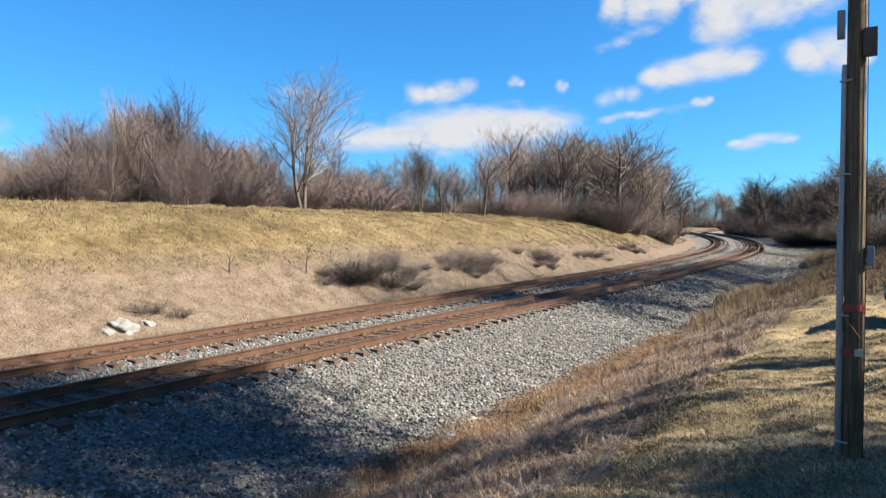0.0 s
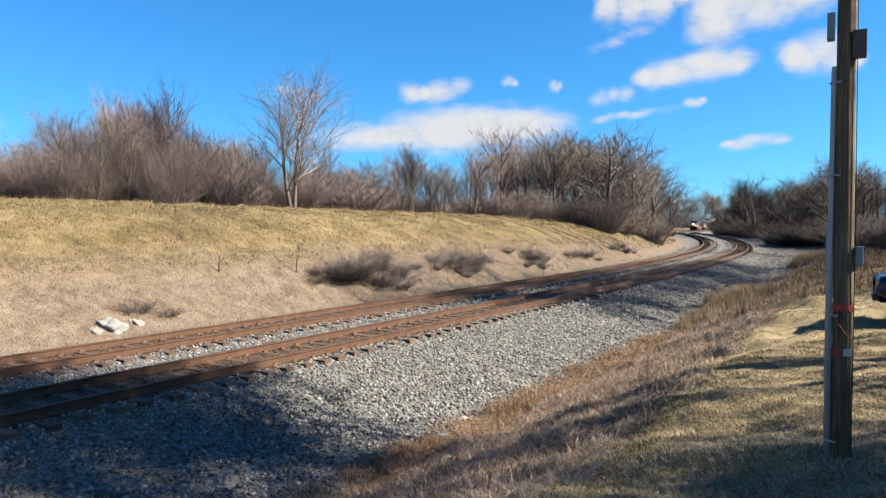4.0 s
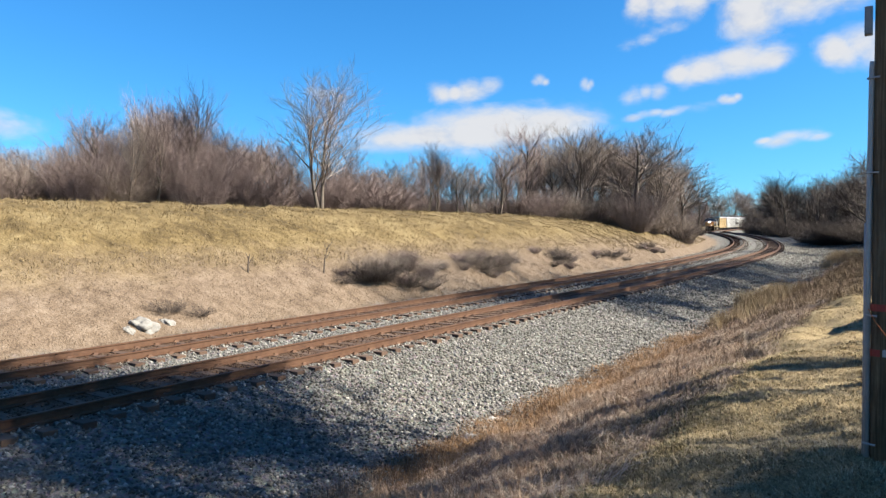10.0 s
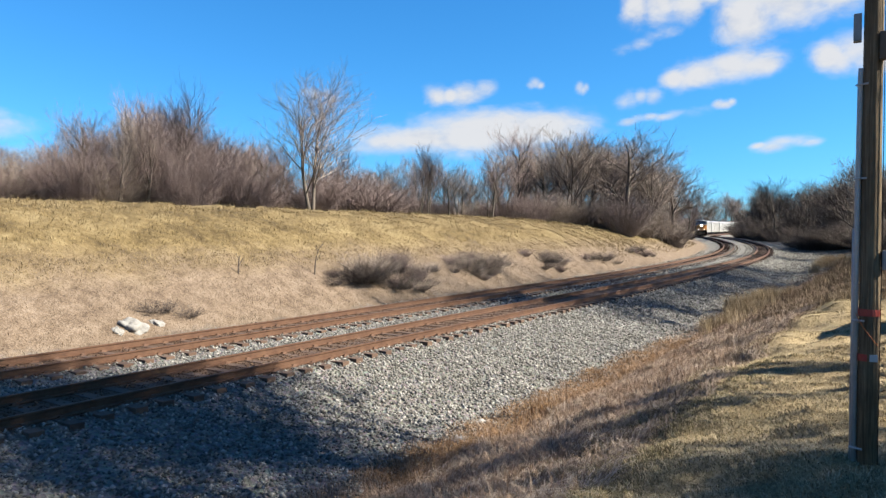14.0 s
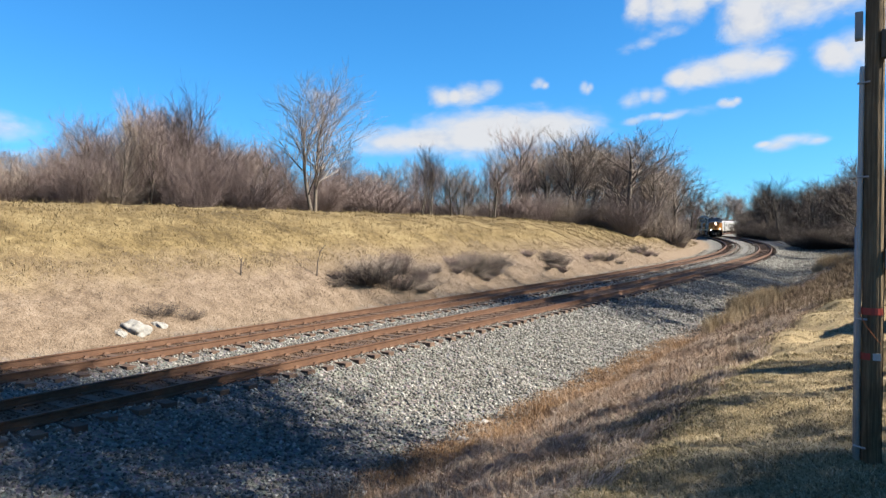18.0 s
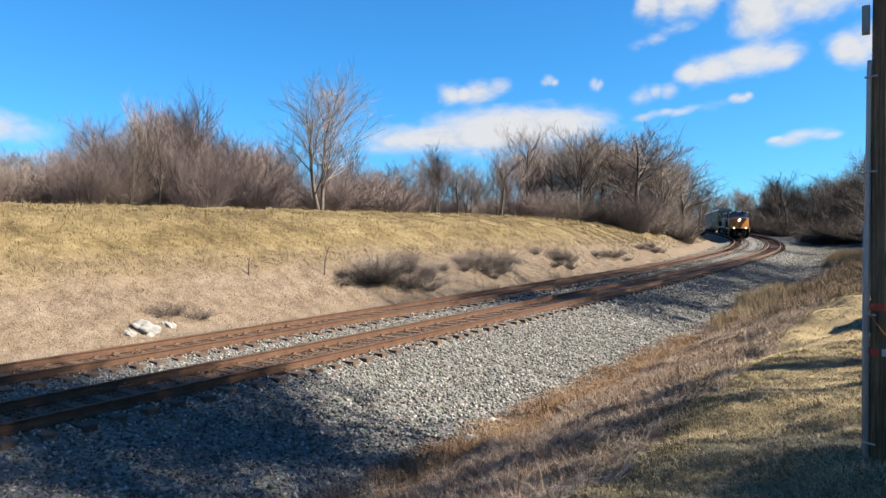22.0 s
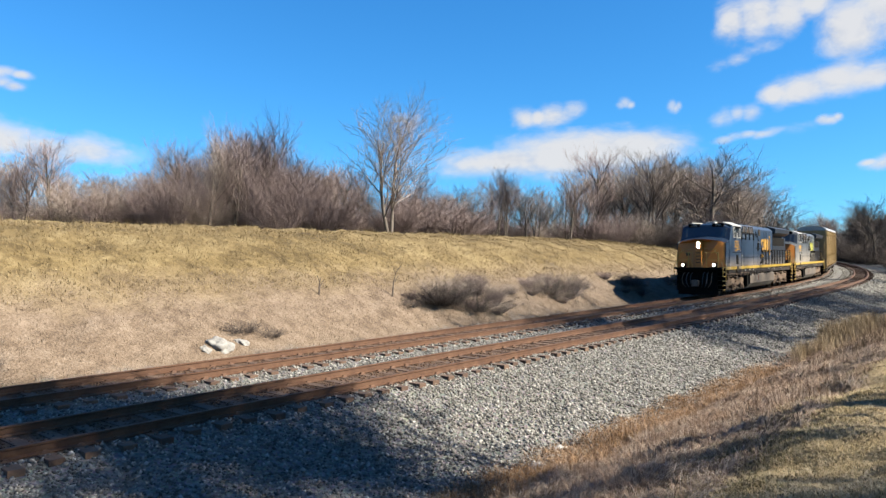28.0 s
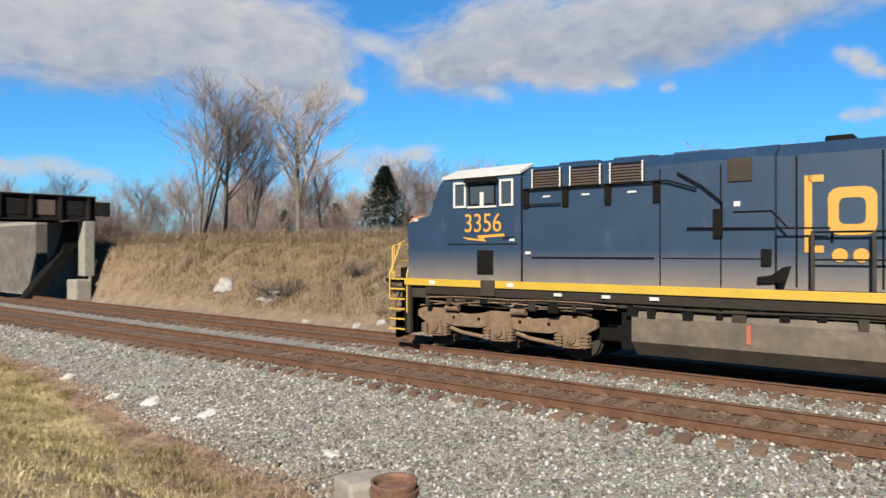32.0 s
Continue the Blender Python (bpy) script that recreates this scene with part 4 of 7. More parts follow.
def dusty_paint(name, stops, dust=(.20, .135, .085), z0=1.7, z1=2.9, amount=.9, rough=.42):
    """Weathered paint with road dust thrown up from below."""
    m, nt, bs, co = shader(name)
    n = noise_node(nt, co, 1.4, 6, .65)
    fine = noise_node(nt, co, 22, 4, .7)
    col = ramp_node(nt, math_node(nt, 'MULTIPLY_ADD', fine, .4, math_node(nt, 'MULTIPLY', n, .6)), stops)
    sp = nt.nodes.new("ShaderNodeSeparateXYZ")
    nt.links.new(co, sp.inputs[0])
    r = nt.nodes.new("ShaderNodeMapRange")
    r.inputs[1].default_value, r.inputs[2].default_value = z0, z1
    r.inputs[3].default_value, r.inputs[4].default_value = 1, 0
    nt.links.new(sp.outputs[2], r.inputs[0])
    streak = nt.nodes.new("ShaderNodeMapping")
    streak.inputs["Scale"].default_value = (1.2, 1.2, .22)
    nt.links.new(co, streak.inputs[0])
    sn = noise_node(nt, streak.outputs[0], 3.0, 5, .7)
    f = math_node(nt, 'MULTIPLY', math_node(nt, 'MULTIPLY', math_node(nt, 'POWER', r.outputs[0], 1.3), math_node(nt, 'MULTIPLY_ADD', sn, .8, .5)), amount, clamp=True)
    f = math_node(nt, 'MAXIMUM', f, math_node(nt, 'MULTIPLY', math_node(nt, 'SUBTRACT', sn, .6, clamp=True), 1.1))
    nt.links.new(mix_node(nt, f, col, dust), bs.inputs["Base Color"])
    nt.links.new(math_node(nt, 'MULTIPLY_ADD', f, .45, rough), bs.inputs["Roughness"])
    bumped(nt, bs, fine, .08, .004)
    return m


BLUE = dusty_paint("loco_blue", [(.3, (.010, .030, .068)), (.55, (.017, .045, .098)), (.75, (.028, .062, .12))], (.105, .082, .058), 1.75, 2.65, .85)
FADED = dusty_paint("loco_faded_blue", [(.3, (.06, .075, .09)), (.55, (.09, .11, .13)), (.75, (.13, .15, .17))], (.16, .135, .105), 1.75, 3.6, .9)
# dusty blue, darkened to hold the shade on rear hood and radiator wing
HOOD_SHADED = dusty_paint("hood_shaded_blue", [(.3, (.006, .010, .018)), (.55, (.011, .018, .032)), (.75, (.02, .03, .045))], (.06, .05, .04), 1.75, 2.65, .7)
NOSE_YELLOW = dusty_paint("loco_nose_yellow", [(.3, (.68, .22, .012)), (.55, (.84, .30, .016)), (.75, (.86, .37, .04))], (.18, .09, .045), 1.7, 3.0, .35)
STRIPE = dusty_paint("stripe_yellow", [(.3, (.480, .304, .012)), (.6, (.592, .400, .024)), (.8, (.640, .464, .048))], (.200, .136, .072), 1.6, 1.9, .25)
LETTER = surface("letter_yellow", [(.3, (.527, .264, .025)), (.6, (.629, .340, .043))], 8, .5, 0, .05, .002)
MARK_LIME = surface("mark_lime", [(.3, (.45, .46, .04)), (.6, (.60, .60, .08))], 8, .5, 0, .05, .002)
HANDRAIL_YELLOW = surface("handrail_yellow", [(.3, (.50, .30, .03)), (.7, (.66, .42, .06))], 8, .55, 0, .1, .002)
BLACK = surface("black_iron", [(.3, (.003, .003, .003)), (.7, (.011, .010, .009))], 5, .9, 0, .15, .004, spec=.08)
SILL_DARK = surface("sill_grime", [(.3, (.014, .012, .010)), (.7, (.055, .040, .030))], 4, .8, 0, .2, .004, spec=.25)
SILL_BLACK = surface("sill_black", [(.3, (.010, .009, .008)), (.7, (.035, .026, .020))], 4, .8, 0, .2, .004, spec=.2)
TRUCK_DUST = surface("truck_dust", [(.28, (.045, .027, .016)), (.5, (.155, .095, .054)), (.72, (.27, .172, .10))], 4, .9, 0, .35, .006)
TANK_DUST = surface("tank_dust", [(.28, (.035, .030, .025)), (.5, (.110, .084, .062)), (.72, (.21, .158, .112))], 1.1, .8, 0, .15, .004, grime=(.02, .018, .016, .5))
WHITE_PAINT = surface("white_paint", [(.3, (.527, .527, .510)), (.7, (.680, .680, .663))], 6, .5, 0, .1, .002)
CAB_ROOF = surface("cab_roof_white", [(.3, (.468, .468, .451)), (.7, (.663, .654, .629))], 3, .5, 0, .1, .003)
LOUVRE = surface("louvre_brown", [(.3, (.03, .02, .015)), (.7, (.12, .065, .04))], 6, .7, .2, .2, .003)
RED_GAUGE = surface("gauge_red", [(.3, (.32, .07, .03)), (.7, (.46, .13, .06))], 6, .6, 0, .1, .002)
STEEL = surface("worn_steel", [(.3, (.10, .09, .085)), (.7, (.28, .26, .24))], 6, .45, .8, .15, .003)
RUBBER = surface("rubber", [(.3, (.012, .012, .012)), (.7, (.035, .034, .033))], 8, .7, 0, .1, .002)
HOSE = surface("air_hose", [(.3, (.04, .04, .04)), (.7, (.13, .13, .13))], 8, .6, 0, .1, .002)


def glass_dark(name, tint=(.02, .025, .03)):
    m, nt, bs, co = shader(name)
    bs.inputs["Base Color"].default_value = (*tint, 1)
    bs.inputs["Roughness"].default_value = .08
    n = noise_node(nt, co, 5, 3)
    nt.links.new(math_node(nt, 'MULTIPLY_ADD', n, .18, .02), bs.inputs["Roughness"])
    return m


CAB_GLASS = glass_dark("cab_glass")
# greyer base than the side panes: the sky's reflection put into the colour
SHIELD_GLASS = glass_dark("windshield_glass", (.07, .072, .075))


def glow(name, col, strength):
    m = bpy.data.materials.new(name)
    m.use_nodes = True
    nt = m.node_tree
    nt.nodes.clear()
    e = nt.nodes.new("ShaderNodeEmission")
    e.inputs[0].default_value, e.inputs[1].default_value = (*col, 1), strength
    o = nt.nodes.new("ShaderNodeOutputMaterial")
    nt.links.new(e.outputs[0], o.inputs[0])
    return m


HEADLAMP = glow("headlamp_glow", (1, .90, .70), 14)


def extrude_xz(pts, y0, y1, bevel=0.0):
    """A plate with an outline in x and z, between y0 and y1."""
    bm = bmesh.new()
    a = [bm.verts.new((x, y0, z)) for x, z in pts]
    b = [bm.verts.new((x, y1, z)) for x, z in pts]
    n = len(pts)
    bm.faces.new(a)
    bm.faces.new(b[::-1])
    for i in range(n):
        bm.faces.new((a[(i + 1) % n], a[i], b[i], b[(i + 1) % n]))
    bmesh.ops.recalc_face_normals(bm, faces=bm.faces[:])
    if bevel:
        bmesh.ops.bevel(bm, geom=bm.edges[:], offset=bevel, segments=1, affect='EDGES')
    return bm


def text_part(name, body, size, mat, parent, m, depth=.004, label="", sx=1.0):
    cu = bpy.data.curves.new(name, 'FONT')
    cu.body, cu.size, cu.extrude, cu.offset = body, size, depth, .002 * size
    cu.align_x, cu.align_y = 'CENTER', 'CENTER'
    tmp = bpy.data.objects.new(name, cu)
    scene.collection.objects.link(tmp)
    me = bpy.data.meshes.new_from_object(tmp.evaluated_get(bpy.context.evaluated_depsgraph_get()))
    bpy.data.objects.remove(tmp)
    me.transform(m @ Matrix.Diagonal((sx, 1, 1, 1)))
    me.materials.append(mat)
    ob = new(name, me)
    ob.parent = parent
    if label:
        ob["label"] = label
    return ob


def build_truck(parent, cx, name="truck", spread=2.05, axles=3, wheel_r=.53, frame_mat=None):
    """A bogie with its wheels, side frames, axle boxes, springs and brake gear."""
    frame_mat = frame_mat or TRUCK_DUST
    tr = part(name, box(bmesh.new(), cx - spread * (axles - 1) / 2 - .3, cx + spread * (axles - 1) / 2 + .3, -.55, .55, .55, .85, .03), SILL_DARK, parent)
    xs = [cx + spread * (i - (axles - 1) / 2) for i in range(axles)]
    for y in (-1, 1):
        for x in xs:
            bm = bmesh.new()
            disc(bm, x, y * .69, y * .82, wheel_r, wheel_r, 28)
            disc(bm, x, y * .66, y * .70, wheel_r, wheel_r + .03, 28)
            disc(bm, x, y * .82, y * .84, wheel_r, wheel_r * .45, 16)
            part("wheel", bm, SILL_DARK, tr)
        # the cast side frame: a beam that dips between the pedestals
        top, pts = 1.06, []
        x0, x1 = xs[0] - .62, xs[-1] + .62
        pts += [(x0, .80), (x0, .98), (x0 + .25, top)]
        for a, b in zip(xs, xs[1:]):
            mid = (a + b) / 2
            pts += [(a + .25, top), (a + .55, .98), (mid, .93), (b - .55, .98), (b - .25, top)]
        pts += [(x1 - .25, top), (x1, .98), (x1, .80)]
        for x in xs[::-1]:
            pts += [(x + .36, .66), (x + .32, .30), (x - .32, .30), (x - .36, .66)]
            if x != xs[0]:
                pts += [(x - .62, .60), (x - spread + .62, .60)]
        part("side_frame", extrude_xz(pts, y * 1.06, y * 1.20, .012), frame_mat, tr)
        for x in xs:
            bm = box(bmesh.new(), x - .2, x + .2, y * 1.18 - .06, y * 1.18 + .06, .36, .74, .03)
            part("axle_box", bm, frame_mat, tr)
            bm = bmesh.new()
            disc(bm, x, y * 1.2, y * 1.29, wheel_r + .02, .125, 16)
            disc(bm, x, y * 1.29, y * 1.31, wheel_r + .02, .07, 12)
            part("axle_cap", bm, frame_mat, tr)
            for dx in (-.34, .34):
                bm = bmesh.new()
                for k in range(4):
                    disc(bm, x + dx, y * 1.02, y * 1.26, .38 + k * .075, .055, 10)
                    box(bm, x + dx - .1, x + dx + .1, min(y * 1.1, y * 1.27), max(y * 1.1, y * 1.27), .35 + k * .075, .39 + k * .075)
                part("spring", bm, frame_mat, tr)
        # black discs on the solid frame stand for the shade inside its holes
        for x in xs[:-1]:
            for dx in (.62, spread - .62):
                bm = bmesh.new()
                disc(bm, x + dx, y * 1.19, y * 1.212, .83, .045, 10)
                part("hole_shade", bm, BLACK, tr)
        for i, x in enumerate(xs[:-1]):
            mid = x + spread / 2
            bm = tube(bmesh.new(), [(mid - .55, y * 1.17, .38), (mid + .1, y * 1.2, .45), (mid + .5, y * 1.2, .55)], .05, 8)
            part("brake_rod", bm, frame_mat, tr)
            bm = tube(bmesh.new(), [(mid + .2, y * 1.25, 1.08), (mid + .62, y * 1.25, 1.08)], .085, 12)
            part("brake_cylinder", bm, frame_mat, tr)
        bm = tube(bmesh.new(), [(x0 + .1, y * 1.22, 1.12), (xs[0] + .4, y * 1.24, 1.2), (cx, y * 1.24, 1.16), (xs[-1] - .4, y * 1.24, 1.2), (x1 - .1, y * 1.22, 1.1)], .022, 6)
        part("brake_pipe", bm, frame_mat, tr)
    return tr


def frame_ring(x0, x1, z0, z1, y, w=.05, d=.03):
    """A window frame standing in the x-z plane at y."""
    bm = bmesh.new()
    lo, hi = min(y, y + d), max(y, y + d)
    box(bm, x0, x1, lo, hi, z0, z0 + w)
    box(bm, x0, x1, lo, hi, z1 - w, z1)
    box(bm, x0, x0 + w, lo, hi, z0 + w, z1 - w)
    box(bm, x1 - w, x1, lo, hi, z0 + w, z1 - w)
    return bm


def build_locomotive(lead):
    loco = thing("locomotive", "weathered blue locomotive with yellow nose and lit headlights" if lead else
                 "weathered blue locomotive with yellow nose coupled behind the leading one", "locomotive", "locomotives of the train")
    paint, mark = (BLUE, LETTER) if lead else (FADED, MARK_LIME)
    X = 10.5  # x of the reference plane at the front; x = X - distance behind it
    part("underframe", box(bmesh.new(), -10.2, 9.95, -1.42, 1.42, 1.32, 1.80, .02), SILL_DARK, loco)
    for y in (-1, 1):
        part("sill_stripe", box(bmesh.new(), -10.1, 9.93, min(y * 1.40, y * 1.53), max(y * 1.40, y * 1.53), 1.66, 1.84, .008), STRIPE, loco, "yellow reflective stripe along the sill")
        part("lower_sill", box(bmesh.new(), -2.5, 9.2, min(y * 1.38, y * 1.49), max(y * 1.38, y * 1.49), 1.44, 1.655, .01), SILL_BLACK, loco)
        for d in (1.55, 4.0, 5.3, 6.5, 7.6, 12.3, 14.0, 16.5):
            part("reflector", box(bmesh.new(), X - d - .1, X - d + .1, min(y * 1.50, y * 1.537), max(y * 1.50, y * 1.537), 1.53 if d > 4.5 else 1.70, 1.60 if d > 4.5 else 1.80), WHITE_PAINT, loco)
        part("jacking_pad", box(bmesh.new(), X - 3.55, X - 3.12, min(y * 1.4, y * 1.545), max(y * 1.4, y * 1.545), 1.46, 1.85, .01), SILL_DARK, loco)
    # nose: a blunt faceted front, yellow ahead and blue along the side
    prof = [(-1.50, 1.82), (-1.50, 3.34), (-1.15, 3.48), (-.24, 3.60), (.24, 3.60), (1.15, 3.48), (1.50, 3.34), (1.50, 1.82)]
    NOSE = [(-1.50, 1.82), (-1.50, 3.34), (-1.15, 3.48), (-.24, 3.60), (.24, 3.60), (1.15, 3.48), (1.50, 3.34), (1.50, 1.82), (1.15, 1.82), (.24, 1.82), (-.24, 1.82), (-1.15, 1.82)]
    bm = loft(bmesh.new(), [[(x + (.62 if abs(y) < .5 else .20 if abs(y) < 1.4 else 0), y * (.985 if x > 9.6 else 1), z) for y, z in NOSE] for x in (9.72, 9.80)])
    part("nose_front", bm, NOSE_YELLOW, loco, "yellow front of the short hood")
    bm = loft(bmesh.new(), [[(x, y, z + dz if z > 2 else z) for y, z in prof] for x, dz in ((8.55, .30), (9.05, .17), (9.4, .07), (9.81, -.01))])
    part("short_hood", bm, paint, loco)
    # cab
    def sec(x, eave, top, w=1.52, sh=.95):
        return [(x, -w, 1.82), (x, -w, eave), (x, -sh, top), (x, sh, top), (x, w, eave), (x, w, 1.82)]
    bm = loft(bmesh.new(), [sec(9.08, 3.42, 3.66), sec(9.0, 3.60, 3.76), sec(8.72, 4.26, 4.52), sec(8.55, 4.42, 4.60), sec(8.3, 4.44, 4.63), sec(6.2, 4.44, 4.66)])
    part("cab", bm, paint, loco)
    for y in (-1, 1):
        bm = bmesh.new()
        vs = [bm.verts.new(p) for p in ((8.60, y * 1.56, 4.43), (6.18, y * 1.56, 4.44), (6.18, y * .94, 4.70), (8.50, y * .94, 4.67), (8.60, y * 1.56, 4.49), (6.18, y * 1.56, 4.50), (6.18, y * .94, 4.755), (8.50, y * .94, 4.725))]
        for f in ((0, 1, 2, 3), (7, 6, 5, 4), (0, 4, 5, 1), (1, 5, 6, 2), (2, 6, 7, 3), (3, 7, 4, 0)):
            bm.faces.new([vs[i] for i in f])
        bmesh.ops.recalc_face_normals(bm, faces=bm.faces[:])
        part("cab_roof_panel", bm, CAB_ROOF, loco, "white cab roof panel")
    bm = bmesh.new()
    for a in (-.88, .10):
        vs = [bm.verts.new(p) for p in ((8.975, a + .02, 3.72), (8.975, a + .78, 3.72), (8.735, a + .78, 4.34), (8.735, a + .02, 4.34), (8.955, a + .02, 3.71), (8.955, a + .78, 3.71), (8.715, a + .78, 4.33), (8.715, a + .02, 4.33))]
        for v in vs:
            v.co.x += .028
            v.co.y *= 1.45
        for f in ((0, 1, 2, 3), (7, 6, 5, 4), (0, 4, 5, 1), (1, 5, 6, 2), (2, 6, 7, 3), (3, 7, 4, 0)):
            bm.faces.new([vs[i] for i in f])
    bmesh.ops.recalc_face_normals(bm, faces=bm.faces[:])
    part("windshield", bm, SHIELD_GLASS, loco, "dark slanted windshield panes")
    for y in (-.75, .75):
        nb = part("number_board", box(bmesh.new(), 8.50, 8.80, y - .36, y + .36, 4.40, 4.62, .02), BLACK, loco)
        if lead:
            text_part("board_number", "3356", .19, WHITE_PAINT, nb, Matrix.Translation((8.806, y, 4.51)) @ Euler((radians(90), 0, radians(90))).to_matrix().to_4x4())
    for y in (-1, 1):
        for d0, d1 in ((2.28, 2.68), (3.70, 4.10)):
            fr = part("side_window", frame_ring(X - d1, X - d0, 3.68, 4.34, y * 1.525, .055, y * .03), WHITE_PAINT, loco, "white-framed cab side window")
            part("pane", box(bmesh.new(), X - d1 + .03, X - d0 - .03, min(y * 1.515, y * 1.532), max(y * 1.515, y * 1.532), 3.71, 4.31), CAB_GLASS, fr)
        fr = part("side_window", frame_ring(X - 3.58, X - 2.76, 3.72, 4.26, y * 1.525, .045, y * .02), BLACK, loco, "dark sliding cab side window")
        part("pane", box(bmesh.new(), X - 3.56, X - 2.78, min(y * 1.51, y * 1.53), max(y * 1.51, y * 1.53), 3.74, 4.24), CAB_GLASS, fr)
        part("window_post", box(bmesh.new(), X - 3.23, X - 3.12, min(y * 1.52, y * 1.56), max(y * 1.52, y * 1.56), 3.70, 4.05), WHITE_PAINT, fr)
        part("window_sill", box(bmesh.new(), X - 3.60, X - 2.72, min(y * 1.52, y * 1.56), max(y * 1.52, y * 1.56), 3.66, 3.71), WHITE_PAINT, fr)
        bm = extrude_xz([(X - 2.66, 4.30), (X - 3.68, 4.30), (X - 3.60, 4.42), (X - 2.74, 4.42)], y * 1.53, y * 1.66)
        part("sun_visor", bm, BLACK, loco)
        part("cab_vent", box(bmesh.new(), X - 3.5, X - 3.02, min(y * 1.52, y * 1.545), max(y * 1.52, y * 1.545), 2.0, 2.6, .006), BLACK, loco, "square dark vent grille")
        part("door_seam", box(bmesh.new(), X - 4.34, X - 4.31, min(y * 1.5, y * 1.535), max(y * 1.5, y * 1.535), 1.85, 4.35), BLACK, loco)
        part("panel_seam", box(bmesh.new(), X - 4.2, X - 2.1, min(y * 1.51, y * 1.532), max(y * 1.51, y * 1.532), 2.74, 2.765), BLACK, loco)
        part("panel_seam", box(bmesh.new(), X - 7.6, X - 4.6, min(y * 1.51, y * 1.532), max(y * 1.51, y * 1.532), 2.42, 2.445), BLACK, loco)
        rot = Euler((radians(90), 0, radians(180 if y > 0 else 0))).to_matrix().to_4x4()
        if lead:
            text_part("road_number", "3356", .66, LETTER, loco, Matrix.Translation((X - 3.18, y * 1.527, 3.26)) @ rot, .004, "yellow road number 3356", .88)
        else:
            part("number_bar", box(bmesh.new(), X - 3.75, X - 2.6, min(y * 1.52, y * 1.53), max(y * 1.52, y * 1.53), 3.1, 3.4), LETTER, loco)
        k = 1 if y > 0 else -1
        zig = [(-.62, .06), (-.1, .0), (-.16, .09), (.62, .13), (.62, .06), (.02, .03), (.1, -.06), (-.42, -.02)]
        bm = extrude_xz([(X - 3.18 - k * a * 1.05, 2.88 + b) for a, b in zig], y * 1.522, y * 1.53)
        part("bolt_stripe", bm, LETTER, loco, "yellow zigzag stripe under the number")
        for d, z in ((.98, 3.38), (4.05, 2.82), (4.5, 2.50)):
            part("sticker", box(bmesh.new(), X - d - .07, X - d + .07, min(y * 1.5, y * 1.534), max(y * 1.5, y * 1.534), z, z + .07), WHITE_PAINT, loco)
    # wide body behind the cab with louvred roof openings
    bm = loft(bmesh.new(), [sec(6.195, 4.36, 4.62, 1.50, 1.1), sec(.55, 4.40, 4.66, 1.50, 1.1)])
    part("equipment_body", bm, paint, loco)
    for y in (-1, 1):
        for d0 in (4.62, 5.62, 6.60):
            lv = part("louvre", frame_ring(X - d0 - .78, X - d0, 4.03, 4.50, y * 1.50, .045, y * .04), BLACK, loco, "brown slatted louvre")
            for k in range(6):
                part("slat", box(bmesh.new(), X - d0 - .74, X - d0 - .04, min(y * 1.49, y * 1.53), max(y * 1.49, y * 1.53), 4.085 + k * .064, 4.122 + k * .064), LOUVRE, lv)
            for e in (0, .74):
                part("louvre_post", box(bmesh.new(), X - d0 - e - .032, X - d0 - e + .0, min(y * 1.5, y * 1.56), max(y * 1.5, y * 1.56), 4.03, 4.52), WHITE_PAINT, lv)
        for d in (4.45, 5.5, 6.55, 7.65):
            part("hinge_bar", box(bmesh.new(), X - d - .075, X - d + .075, min(y * 1.49, y * 1.55), max(y * 1.49, y * 1.55), 3.58 + .05 * (d % 1), 4.04 + .06 * (d % .7), .006), BLACK, loco)
        bm = tube(bmesh.new(), [(X - 4.4, y * 1.57, 4.05), (X - 7.9, y * 1.57, 4.05), (X - 8.5, y * 1.57, 3.85)], .022, 6)
        tube(bm, [(X - 4.4, y * 1.56, 3.68), (X - 5.4, y * 1.56, 3.68)], .018, 6)
        part("grab_rail", bm, BLACK, loco)
        for d in (5.0, 6.0, 7.1):
            part("sticker", box(bmesh.new(), X - d - .1, X - d + .1, min(y * 1.49, y * 1.515), max(y * 1.49, y * 1.515), 3.84, 3.88), WHITE_PAINT, loco)
        part("roof_hatch", box(bmesh.new(), X - 9.55, X - 9.1, min(y * 1.49, y * 1.53), max(y * 1.49, y * 1.53), 3.95, 4.40, .006), SILL_DARK, loco)
        bm = tube(bmesh.new(), [(X - 8.1, y * 1.55, 4.2), (X - 8.6, y * 1.56, 3.9), (X - 9.0, y * 1.56, 3.55), (X - 9.0, y * 1.56, 3.1)], .02, 6)
        tube(bm, [(X - 8.3, y * 1.55, 3.05), (X - 10.9, y * 1.52, 3.0)], .02, 6)
        tube(bm, [(X - 9.2, y * 1.5, 3.35), (X - 9.9, y * 1.5, 3.35), (X - 10.2, y * 1.5, 3.0)], .02, 6)
        part("handrail", bm, BLACK, loco)
        part("tool_box", box(bmesh.new(), X - 9.95, X - 9.3, min(y * 1.2, y * 1.49), max(y * 1.2, y * 1.49), 1.85, 2.85, .02), paint, loco)
        part("equipment_latch", box(bmesh.new(), X - 9.0, X - 8.82, min(y * 1.5, y * 1.56), max(y * 1.5, y * 1.56), 2.85, 3.42, .01), BLACK, loco)
    # engine hood with walkway
    bm = loft(bmesh.new(), [sec(.545, 4.40, 4.66, 1.32, 1.0), sec(-4.1, 4.40, 4.66, 1.32, 1.0)])
    part("engine_hood", bm, paint, loco)
    bm = loft(bmesh.new(), [sec(-4.105, 3.9, 4.05, 1.1, .9), sec(-10.0, 3.9, 4.05, 1.1, .9)])
    part("rear_hood", bm, HOOD_SHADED, loco)
